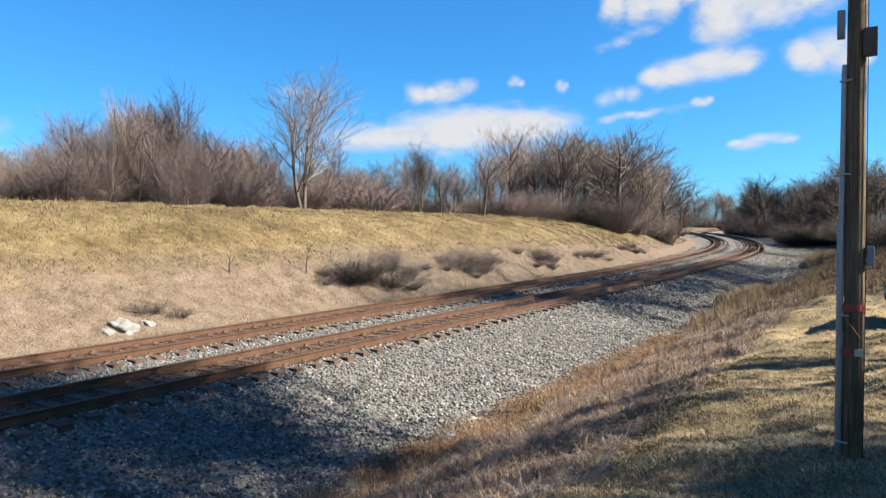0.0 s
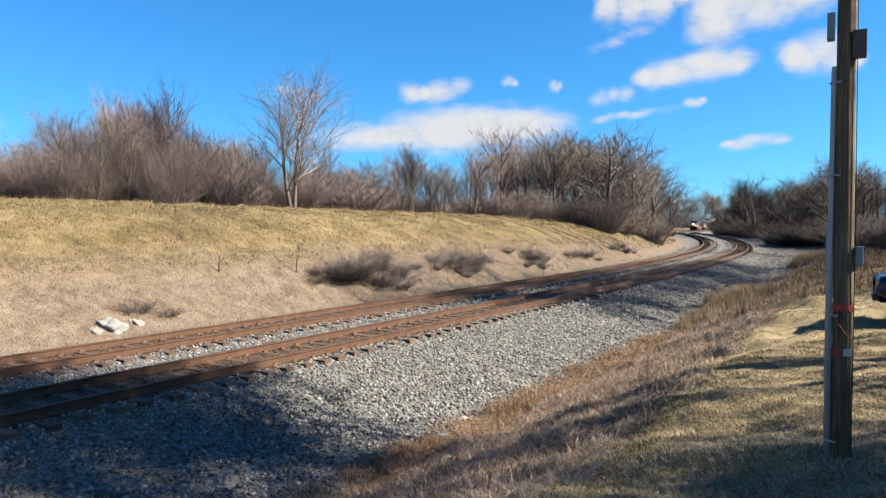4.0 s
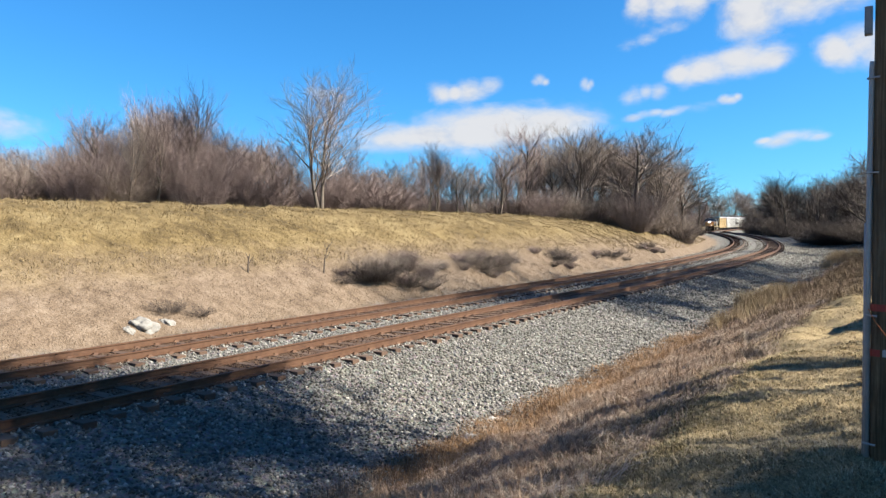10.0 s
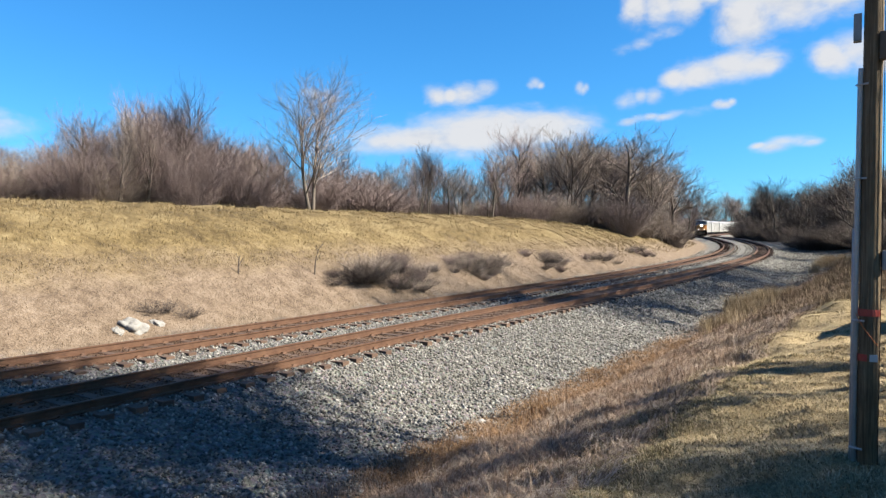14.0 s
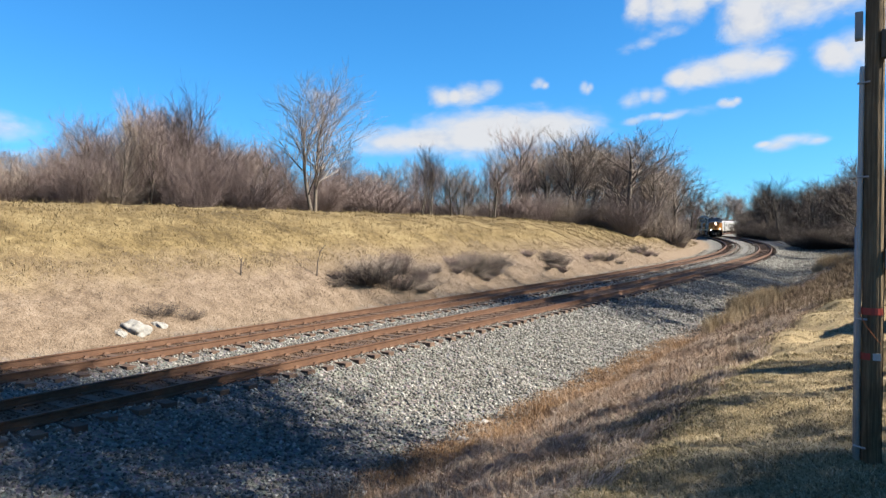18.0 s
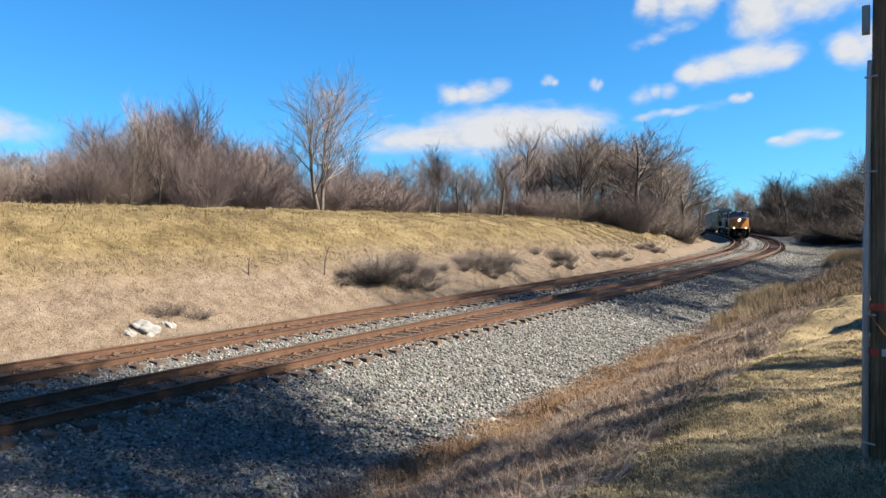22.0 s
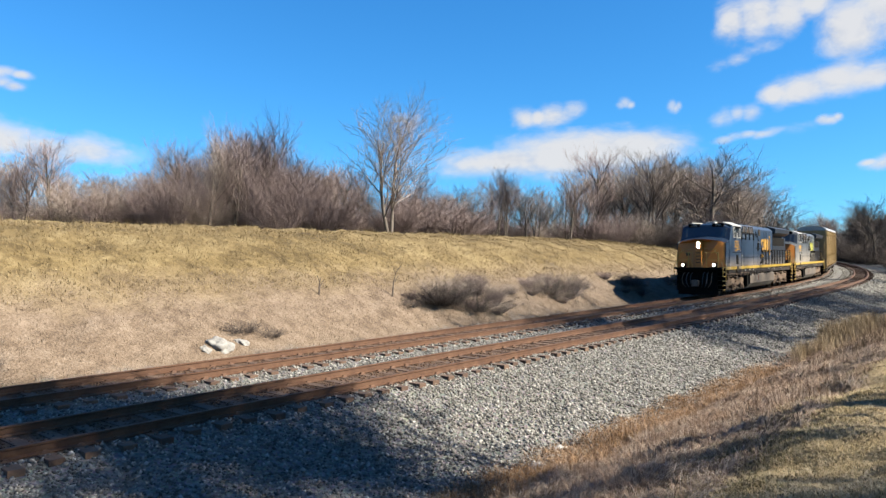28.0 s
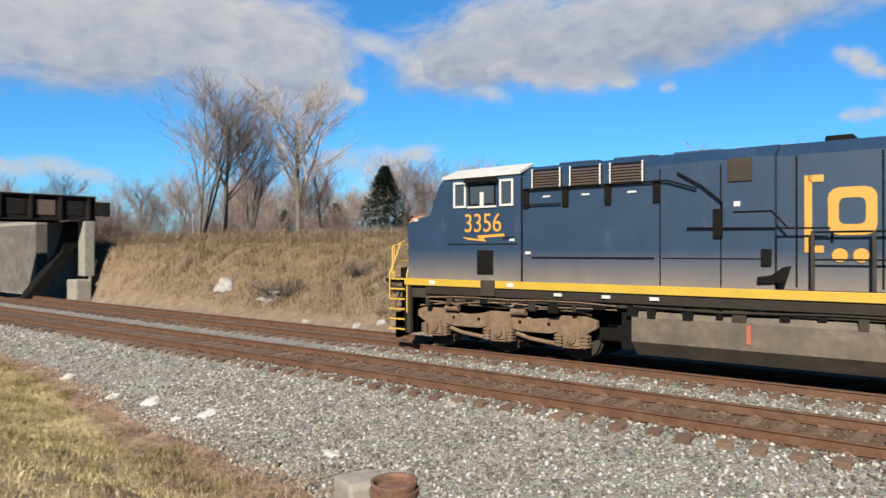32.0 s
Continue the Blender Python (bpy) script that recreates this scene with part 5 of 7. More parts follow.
    for y in (-1, 1):
        for d in (10.3, 11.7, 12.4, 13.4, 14.5):
            part("hood_seam", box(bmesh.new(), X - d - .015, X - d + .015, min(y * 1.3, y * 1.335), max(y * 1.3, y * 1.335), 1.9, 4.38), BLACK, loco)
        # the plain shapes of the lettering panel
        for d, k in ((10.5, 1), (13.55, -1)):
            bm = box(bmesh.new(), X - d - .065, X - d + .065, min(y * 1.32, y * 1.336), max(y * 1.32, y * 1.336), 2.55, 4.0)
            for z in (2.55, 3.87):
                box(bm, min(X - d, X - d - k * .26), max(X - d, X - d - k * .26), min(y * 1.32, y * 1.336), max(y * 1.32, y * 1.336), z, z + .13)
            part("panel_bracket", bm, mark, loco, "yellow bracket shape")
        for d in (11.22, 12.05, 12.78):
            pts = [(X - d + sx * ((.2 if d < 11.5 else .1) + .19 * math.cos(q)), 3.31 + sz * (.25 + .19 * math.sin(q))) for sx, sz, qs in ((1, 1, (0, .5, 1, 1.57)), (-1, 1, (1.57, 1, .5, 0)), (-1, -1, (0, .5, 1, 1.57)), (1, -1, (1.57, 1, .5, 0))) for q in qs]
            if d < 11.5:
                ins = [(X - d + (a - X + d) * .55, 3.31 + (c - 3.31) * .55) for a, c in pts]
                bm = bmesh.new()
                n = len(pts)
                rings = [[bm.verts.new((a, yy, c)) for a, c in q] for yy in (y * 1.318, y * 1.334) for q in (pts, ins)]
                for i in range(n):
                    j = (i + 1) % n
                    bm.faces.new((rings[2][i], rings[2][j], rings[3][j], rings[3][i]))
                    bm.faces.new((rings[0][i], rings[0][j], rings[2][j], rings[2][i]))
                    bm.faces.new((rings[1][i], rings[1][j], rings[3][j], rings[3][i]))
                bmesh.ops.recalc_face_normals(bm, faces=bm.faces[:])
            else:
                bm = extrude_xz(pts, y * 1.318, y * 1.334)
            part("panel_mark", bm, mark, loco, "yellow rounded block on the side panel")
        for d in (11.02, 11.36):
            bm = bmesh.new()
            disc(bm, X - d, y * 1.32, y * 1.336, 2.5, .13, 16)
            part("panel_dot", bm, mark, loco)
        # radiator wing
        bm = loft(bmesh.new(), [[(x, y * 1.0, 4.05), (x, y * 1.48, 4.28), (x, y * 1.50, 4.62), (x, y * .9, 4.80), (x, y * .5, 4.80), (x, y * .5, 4.05)] for x in (-4.3, -9.6)])
        part("radiator_wing", bm, HOOD_SHADED, loco)
        part("radiator_grille", box(bmesh.new(), -9.4, -4.5, min(y * 1.08, y * 1.12), max(y * 1.08, y * 1.12), 3.3, 3.95, .01), BLACK, loco)
        # walkway railing
        for i in range(11):
            x = -.1 - i * .98
            part("railing_post", box(bmesh.new(), x - .03, x + .03, min(y * 1.44, y * 1.50), max(y * 1.44, y * 1.50), 1.84, 2.95, .006), SILL_DARK, loco)
        bm = tube(bmesh.new(), [(-.1, y * 1.47, 2.93), (-9.9, y * 1.47, 2.93)], .022, 6)
        tube(bm, [(-.1, y * 1.47, 2.42), (-9.9, y * 1.47, 2.42)], .018, 6)
        part("railing", bm, BLACK, loco)
        part("walkway", box(bmesh.new(), -10.0, .54, min(y * 1.1, y * 1.5), max(y * 1.1, y * 1.5), 1.80, 1.845), SILL_DARK, loco)
        # steps at both ends
        for e in (1, -1):
            xe = X - .2 if e > 0 else -10.3
            st = part("step_well", box(bmesh.new(), xe - .40, xe - .34, min(y * 1.0, y * 1.5), max(y * 1.0, y * 1.5), .35, 1.80, .01), BLACK, loco)
            part("step_side", box(bmesh.new(), xe - .55 if e > 0 else xe - .34, xe - .42 if e > 0 else xe - .2, min(y * 1.38, y * 1.5), max(y * 1.38, y * 1.5), .35, 1.85, .01), SILL_DARK, st)
            for k in range(6):
                z = .42 + k * .275
                part("step", box(bmesh.new(), xe - .36, xe + .22, min(y * 1.08, y * 1.48), max(y * 1.08, y * 1.48), z, z + .035), BLACK, st)
                part("step_edge", box(bmesh.new(), xe - .36, xe + .22, min(y * 1.48, y * 1.505), max(y * 1.48, y * 1.505), z - .004, z + .039), HANDRAIL_YELLOW, st, "yellow step edge")
            bm = tube(bmesh.new(), [(xe + .2, y * 1.5, 1.3), (xe + .2, y * 1.5, 1.95), (xe + .18, y * 1.05, 2.82), (xe + .1, y * .98, 2.86)], .022, 6)
            tube(bm, [(xe - .44, y * 1.5, .9), (xe - .44, y * 1.5, 1.95), (xe - .4, y * 1.12, 2.84), (xe - .45, y * 1.0, 2.88)], .022, 6)
            part("step_handrail", bm, HANDRAIL_YELLOW, loco, "yellow grab rail beside the steps")
    for e in (1, -1):
        xe = X - .02 if e > 0 else -10.5
        part("end_platform", box(bmesh.new(), xe - .5, xe + .22 if e > 0 else xe + .5, -1.45, 1.45, 1.70, 1.82, .02), BLACK, loco)
        part("pilot", extrude_pilot(xe, e), BLACK, loco, "black snow plough pilot")
        bm = box(bmesh.new(), min(xe, xe + e * .62), max(xe, xe + e * .62), -.13, .13, .72, .98, .03)
        box(bm, min(xe + e * .45, xe + e * .68), max(xe + e * .45, xe + e * .68), -.22, .2, .66, 1.06, .05)
        part("coupler", bm, STEEL, loco)
        for y in (-.85, -.6, -.36, .36, .6, .85):
            bm = tube(bmesh.new(), [(xe - e * .1, y, 1.5), (xe + e * .16, y * 1.02, 1.42), (xe + e * .34, y * 1.06, 1.1), (xe + e * .36, y * .98, .8), (xe + e * .28, y * .8, .6)], .032, 6)
            part("air_hose", bm, HOSE if abs(abs(y) - .6) < .1 else TRUCK_DUST if abs(y) > .7 else RUBBER, loco)
        for y in (-1.25, -.55, .55, 1.25):
            bm = tube(bmesh.new(), [(xe + e * .14, y, 1.82), (xe + e * .14, y, 2.72), (xe + e * .08, y * .82, 2.78)], .026, 6)
            part("end_handrail", bm, HANDRAIL_YELLOW, loco)
    for y in (-.95, .95):
        dl = part("ditch_light", box(bmesh.new(), 10.25, 10.46, y - .15, y + .15, 1.84, 2.12, .03), BLACK, loco)
        bm = bmesh.new()
        bmesh.ops.create_cone(bm, cap_ends=True, segments=16, radius1=.07, radius2=.07, depth=.03, matrix=Matrix.Translation((10.47, y, 1.98)) @ Matrix.Rotation(radians(90), 4, 'Y'))
        part("lens", bm, HEADLAMP if lead else HOSE, dl, "glowing ditch light lens" if lead else "")
    hl = part("headlight", box(bmesh.new(), 10.1, 10.43, -.17, .17, 2.96, 3.46, .03), NOSE_YELLOW, loco)
    for z in (3.12, 3.33):
        bm = bmesh.new()
        bmesh.ops.create_cone(bm, cap_ends=True, segments=16, radius1=.088, radius2=.088, depth=.03, matrix=Matrix.Translation((10.43, 0, z)) @ Matrix.Rotation(radians(90), 4, 'Y'))
        part("lens", bm, HEADLAMP if lead else HOSE, hl, "glowing headlight lens" if lead else "")
    door = part("nose_door", box(bmesh.new(), 10.3, 10.45, -.2, .2, 1.9, 2.9, .01), NOSE_YELLOW, loco)
    for z in (2.1, 2.3, 2.5, 2.7):
        part("door_louvre", box(bmesh.new(), 10.44, 10.458, -.13, .13, z, z + .06), LOUVRE, door)
    for y in (-1, 1):
        part("nose_grab_iron", tube(bmesh.new(), [(10.36, y * .34, 3.0), (10.44, y * .36, 3.0), (10.20, y * 1.05, 2.9), (10.10, y * 1.02, 2.9)], .018, 6), HANDRAIL_YELLOW, loco)
        part("marker_panel", box(bmesh.new(), 9.95, 10.12, min(y * .62, y * .86), max(y * .62, y * .86), 2.35, 2.75, .01), LOUVRE, loco)
        part("front_rail", tube(bmesh.new(), [(10.55, y * .32, 1.82), (10.55, y * .32, 2.75), (10.55, y * 1.25, 2.75), (10.55, y * 1.25, 1.82)], .022, 6), HANDRAIL_YELLOW, loco)
        part("front_rail", tube(bmesh.new(), [(10.55, y * .32, 2.3), (10.55, y * 1.25, 2.3)], .018, 6), HANDRAIL_YELLOW, loco)
    # fuel tank
    secs = []
    for x in (3.45, -4.0):
        secs.append([(x, yy, z) for yy, z in ((-1.36, 1.28), (-1.42, 1.15), (-1.42, .62), (-1.1, .30), (1.1, .30), (1.42, .62), (1.42, 1.15), (1.36, 1.28))])
    part("fuel_tank", loft(bmesh.new(), secs), TANK_DUST, loco, "dusty fuel tank under the frame")
    # added black box, puts the underframe's shade into the gap behind the truck
    part("gap_shade_box", box(bmesh.new(), 3.78, 4.7, -.85, .85, .50, 1.30, .04), BLACK, loco)
    part("tank_end", box(bmesh.new(), 3.45, 3.75, -1.3, 1.3, .40, 1.25, .05), BLACK, loco)
    for y in (-1, 1):
        part("tank_gauge", box(bmesh.new(), 1.0, 1.08, min(y * 1.41, y * 1.435), max(y * 1.41, y * 1.435), .75, 1.12), RED_GAUGE, loco)
        for d in (8.2, 8.6, 9.3, 9.7):
            part("fitting", box(bmesh.new(), X - d - .08, X - d + .08, min(y * 1.25, y * 1.42), max(y * 1.25, y * 1.42), 1.32, 1.48, .015), STEEL, loco)
        bm = tube(bmesh.new(), [(3.4, y * 1.43, 1.38), (1.5, y * 1.44, 1.34), (-.5, y * 1.44, 1.40), (-3.8, y * 1.43, 1.36)], .025, 6)
        part("air_pipe", bm, SILL_BLACK, loco)
    # pipes, valves and boxes hung under the sill
    rnd = random.Random(5)
    for y in (-1, 1):
        for i in range(20):
            d = 1.35 + i * .62 + rnd.uniform(-.15, .15)
            w, z0 = rnd.uniform(.05, .16), rnd.uniform(1.10, 1.28)
            part("fitting", box(bmesh.new(), X - d - w, X - d + w, min(y * 1.28, y * 1.43), max(y * 1.28, y * 1.43), z0, 1.43, .015), rnd.choice((SILL_DARK, SILL_BLACK, BLACK, BLACK)), loco)
        for z, y1 in ((1.36, 1.45), (1.25, 1.40)):
            pts = [(X - 1.3 - i * .9, y * y1, z + rnd.uniform(-.05, .05)) for i in range(7)]
            part("sill_pipe", tube(bmesh.new(), pts, .018, 6), TRUCK_DUST, loco)
        # door seams, handles and stickers on the body
        for d in (7.72, 8.96):
            part("door_seam", box(bmesh.new(), X - d - .012, X - d + .012, min(y * 1.49, y * 1.512), max(y * 1.49, y * 1.512), 1.86, 4.3), BLACK, loco)
        part("panel_seam", box(bmesh.new(), X - 9.9, X - 7.75, min(y * 1.49, y * 1.512), max(y * 1.49, y * 1.512), 2.42, 2.44), BLACK, loco)
        part("sand_filler", extrude_xz([(X - 9.65, 1.95), (X - 10.15, 1.98), (X - 10.25, 2.3), (X - 10.12, 2.28), (X - 9.9, 2.12), (X - 9.65, 2.08)], y * 1.5, y * 1.56, .01), BLACK, loco, "black curved sand filler")
        part("equipment_latch", box(bmesh.new(), X - 9.9, X - 9.72, min(y * 1.49, y * 1.55), max(y * 1.49, y * 1.55), 2.3, 2.62, .01), BLACK, loco)
        part("sticker", box(bmesh.new(), X - 9.33, X - 9.21, min(y * 1.49, y * 1.514), max(y * 1.49, y * 1.514), 3.46, 3.56), WHITE_PAINT, loco)
        for d in (10.9, 12.05, 12.85, 13.9, 14.1):
            part("door_handle", box(bmesh.new(), X - d - .02, X - d + .02, min(y * 1.31, y * 1.36), max(y * 1.31, y * 1.36), 2.75, 2.95, .005), BLACK, loco)
        part("grab_iron", tube(bmesh.new(), [(X - 3.8, y * 1.52, 2.92), (X - 3.8, y * 1.57, 2.92), (X - 4.1, y * 1.57, 2.92), (X - 4.1, y * 1.52, 2.92)], .012, 6), BLACK, loco)
    build_truck(loco, X - 3.45)
    build_truck(loco, -X + 3.45 + .0)
    # roof fittings
    part("horn", box(bmesh.new(), X - 11.1, X - 10.6, -.3, .3, 4.66, 4.86, .04), BLACK, loco)
    part("exhaust_stack", box(bmesh.new(), X - 13.6, X - 12.7, -.45, .45, 4.66, 4.80, .03), BLACK, loco)
    part("antenna_dome", box(bmesh.new(), 7.2, 7.7, -.3, .3, 4.66, 4.78, .05), WHITE_PAINT, loco)
    for x in (5.0, 3.6, 2.2):
        part("roof_panel", box(bmesh.new(), x - .5, x + .5, -.9, .9, 4.655, 4.71, .02), paint, loco)
    return loco


def extrude_pilot(xe, e):
    """A recessed pilot plate over a shallow V plough."""
    bm = bmesh.new()
    top = [(xe + e * .10, -1.16, .86), (xe + e * .28, 0, .80), (xe + e * .10, 1.16, .86)]
    bot = [(xe + e * .06, -1.22, .14), (xe + e * .48, 0, .14), (xe + e * .06, 1.22, .14)]
    f = [bm.verts.new(p) for p in top + bot]
    b = [bm.verts.new((p[0] - e * .1, p[1], p[2])) for p in top + bot]
    for a, c in ((0, 1), (1, 2)):
        bm.faces.new((f[a], f[c], f[c + 3], f[a + 3]))
        bm.faces.new((b[c], b[a], b[a + 3], b[c + 3]))
        bm.faces.new((f[a], b[a], b[c], f[c]))
        bm.faces.new((f[a + 3], f[c + 3], b[c + 3], b[a + 3]))
    bm.faces.new((f[0], f[3], b[3], b[0]))
    bm.faces.new((f[2], b[2], b[5], f[5]))
    box(bm, min(xe - e * .22, xe - e * .1), max(xe - e * .22, xe - e * .1), -1.1, 1.1, .6, 1.72)
    box(bm, min(xe - e * .1, xe + e * .1), max(xe - e * .1, xe + e * .1), -.42, .42, .62, 1.2)
    bmesh.ops.recalc_face_normals(bm, faces=bm.faces[:])
    return bm


RACK_YELLOW = dusty_paint("rack_yellow", [(.3, (.42, .28, .10)), (.6, (.54, .38, .16)), (.8, (.60, .46, .24))], (.20, .13, .08), .5, 2.0, .5, .55)
RACK_WHITE = dusty_paint("rack_white", [(.3, (.46, .46, .45)), (.6, (.56, .56, .55)), (.8, (.64, .64, .63))], (.28, .22, .17), .5, 2.0, .5, .5)
RACK_ROOF = surface("rack_roof_zinc", [(.3, (.50, .51, .52)), (.7, (.72, .73, .74))], 1.2, .4, .5, .1, .01)


def build_rack_car(mat, label):
    car = thing("autorack_car", label, "railway car", "car carriers of the train")
    L = 13.3
    part("chassis", box(bmesh.new(), -L - .3, L + .3, -1.2, 1.2, .85, 1.15, .03), SILL_DARK, car)
    part("body", box(bmesh.new(), -L, L, -1.46, 1.46, .95, 5.30, .03), mat, car)
    roof = [(-1.5, 5.28), (-1.42, 5.48), (-1.0, 5.70), (0, 5.80), (1.0, 5.70), (1.42, 5.48), (1.5, 5.28)]
    part("roof", loft(bmesh.new(), [[(x, y, z) for y, z in roof] for x in (-L - .05, -L + .4, L - .4, L + .05)]), RACK_ROOF, car, "rounded zinc roof")
    n = 14
    for y in (-1, 1):
        for i in range(n + 1):
            x = -L + .1 + i * (2 * L - .2) / n
            part("rib", box(bmesh.new(), x - .06, x + .06, min(y * 1.46, y * 1.54), max(y * 1.46, y * 1.54), 1.0, 5.28), mat, car)
        for i in range(n):
            x0, x1 = -L + .2 + i * (2 * L - .2) / n, -L + .0 + (i + 1) * (2 * L - .2) / n
            bm = bmesh.new()
            for z0, z1 in ((1.15, 2.3), (2.42, 3.6), (3.72, 4.65), (4.75, 5.2)):
                box(bm, x0, x1, min(y * 1.46, y * 1.49), max(y * 1.46, y * 1.49), z0, z1)
            part("side_panel", bm, mat, car)
        part("side_sill", box(bmesh.new(), -L, L, min(y * 1.4, y * 1.55), max(y * 1.4, y * 1.55), .86, 1.02, .01), SILL_DARK, car)
    for e in (-1, 1):
        part("end_door", box(bmesh.new(), min(e * L, e * (L + .06)), max(e * L, e * (L + .06)), -1.3, 1.3, 1.1, 5.2, .02), mat, car)
        bm = box(bmesh.new(), min(e * L, e * (L + .85)), max(e * L, e * (L + .85)), -.15, .15, .70, .98, .03)
        part("coupler", bm, STEEL, car)
        build_truck(car, e * (L - 3.2), spread=1.78, axles=2, wheel_r=.42, frame_mat=SILL_DARK)
    return car


TRAIN = [(build_locomotive(True), 10.5, 22.3), (build_locomotive(False), 32.8, 22.3)]
rack = build_rack_car(RACK_YELLOW, "yellow steel car carrier with ribbed sides and zinc roof")
TRAIN.append((rack, 58.1, 28.2))
white = build_rack_car(RACK_WHITE, "white steel car carrier with ribbed sides and zinc roof")
for i in range(6):
    TRAIN.append((white if i == 0 else copy_thing(white, Matrix()), 58.1 + 28.2 * (i + 1), 28.2))

# ---- things beside the line ----
POLE_WOOD = grain_wood("pole_wood")
GALV = surface("galvanised_pipe", [(.3, (.50, .50, .50)), (.7, (.72, .72, .72))], 9, .45, .15, .1, .002)
GREY_BOX = surface("grey_plastic", [(.3, (.28, .30, .33)), (.7, (.42, .44, .47))], 9, .5, 0, .1, .002)
BROWN_BOX = surface("rusty_box", [(.3, (.08, .055, .04)), (.7, (.20, .15, .11))], 7, .7, .2, .2, .003)
RED_TAPE = surface("red_tape", [(.3, (.42, .02, .012)), (.7, (.60, .045, .025))], 12, .5, 0, .1, .002)
ORANGE = surface("marker_orange", [(.3, (.629, .132, .010)), (.7, (.748, .196, .017))], 10, .42, 0, .08, .002)
LABEL_WHITE = surface("label_white", [(.3, (.62, .60, .58)), (.7, (.80, .79, .77))], 12, .5, 0, .05, .001)
RUST_PIPE = surface("rust_pipe", [(.3, (.06, .028, .018)), (.5, (.16, .075, .045)), (.7, (.27, .14, .085))], 8, .85, .2, .5, .006)
CONCRETE = surface("old_concrete", [(.3, (.165, .150, .131)), (.5, (.270, .251, .225)), (.72, (.375, .356, .330))], 3, .9, 0, .4, .01, grime=(.12, .10, .08, .4))
PALE_STONE = surface("pale_edge_stone", [(.3, (.34, .33, .31)), (.5, (.48, .465, .445)), (.72, (.64, .63, .61))], 4, .9, 0, .5, .02, vary=.1)
LIMESTONE = surface("pale_limestone", [(.3, (.230, .221, .207)), (.5, (.333, .324, .310)), (.72, (.425, .419, .408))], 4, .9, 0, .5, .02, vary=.1)
GREY_ROCK = surface("grey_rock", [(.3, (.105, .111, .111)), (.5, (.174, .179, .179)), (.72, (.242, .247, .242))], 3, .9, 0, .5, .02, vary=.1)


def ground_z(x, y):
    return float(ground_height([x], [y])[0][0])


def build_pole():
    x, y = 2.99, 5.108
    z = ground_z(x, y)
    p = thing("utility_pole", "weathered wooden utility pole with red bands and conduit", "utility pole", at=pose(x, y, z, 0, .6, 0) @ Matrix.Diagonal((.74, .74, 1, 1)))
    bm = bmesh.new()
    tube(bm, [(0, 0, -.4), (0.004, 0, 1.2), (-.003, .003, 2.6), (.003, 0, 4.2), (0, 0, 9)], .092, 18, .08)
    part("shaft", bm, POLE_WOOD, p, smooth=True)
    # unit directions: across the view and towards the viewer
    c = Vector((.857, -.515, 0))
    f = Vector((-.515, -.857, 0))

    def at(a, b, h):
        return tuple(c * a + f * b + Vector((0, 0, h)))
    part("conduit", tube(bmesh.new(), [at(-.112, .02, -.05), at(-.116, .02, 1.5), at(-.106, .02, 2.80), at(-.10, .02, 2.86)], .026, 12), GALV, p, "galvanised steel conduit", True)
    part("conduit", tube(bmesh.new(), [at(-.140, -.02, -.05), at(-.142, -.02, 1.70)], .013, 10), GALV, p, "thin grey conduit", True)
    for h in (.10, 1.03, 2.06, 2.74):
        bm = bmesh.new()
        tube(bm, [at(-.145, .03, h), at(-.11, .055, h), at(-.04, .086, h)], .008, 6)
        part("strap", bm, GALV, p)
    part("wire", tube(bmesh.new(), [at(.092, .05, 0), at(.098, .05, 1.6), at(.092, .04, 3.2), at(.085, .04, 6)], .004, 5), BLACK, p)
    for h, w, full in ((1.09, .05, True), (.765, .05, False)):
        bm = bmesh.new()
        bmesh.ops.create_cone(bm, cap_ends=False, segments=20, radius1=.1, radius2=.1, depth=w, matrix=Matrix.Translation((0, 0, h)))
        if not full:
            bmesh.ops.delete(bm, geom=[v for v in bm.verts if Vector(v.co[:]).to_2d().dot(c.to_2d()) > .02], context='VERTS')
        part("band", bm, RED_TAPE, p, "red plastic band")
    bm = bmesh.new()
    m4 = Matrix((( c.x, f.x, 0, 0), (c.y, f.y, 0, 0), (0, 0, 1, 0), (0, 0, 0, 1)))
    box(bm, .012, .08, .062, .09, .74, .79)
    bm.transform(m4)
    part("reflector", bm, LABEL_WHITE, p, "white reflector patch")
    for name, mat, b, lb in (("meter_box", GREY_BOX, (.102, .168, -.05, .05, 1.40, 1.54), "small grey plastic box"), ("terminal_box", BROWN_BOX, (.05, .17, .02, .11, 2.90, 3.10), "brown metal box"), ("terminal_box", GREY_BOX, (-.175, -.105, -.05, .05, 3.06, 3.26), "grey metal box")):
        bm = box(bmesh.new(), *b, .008)
        bm.transform(m4)
        bx = part(name, bm, mat, p, lb)
        bm = box(bmesh.new(), b[0] + .015, b[1] - .015, b[3] - .001, b[3] + .006, b[4] + .02, b[5] - .02)
        bm.transform(m4)
        part("lid", bm, mat, bx)
    part("cord", tube(bmesh.new(), [at(-.11, .07, 1.08), at(-.05, .1, .99), at(.035, .103, .90), at(.075, .08, .86)], .004, 5), ORANGE, p, "orange cord")


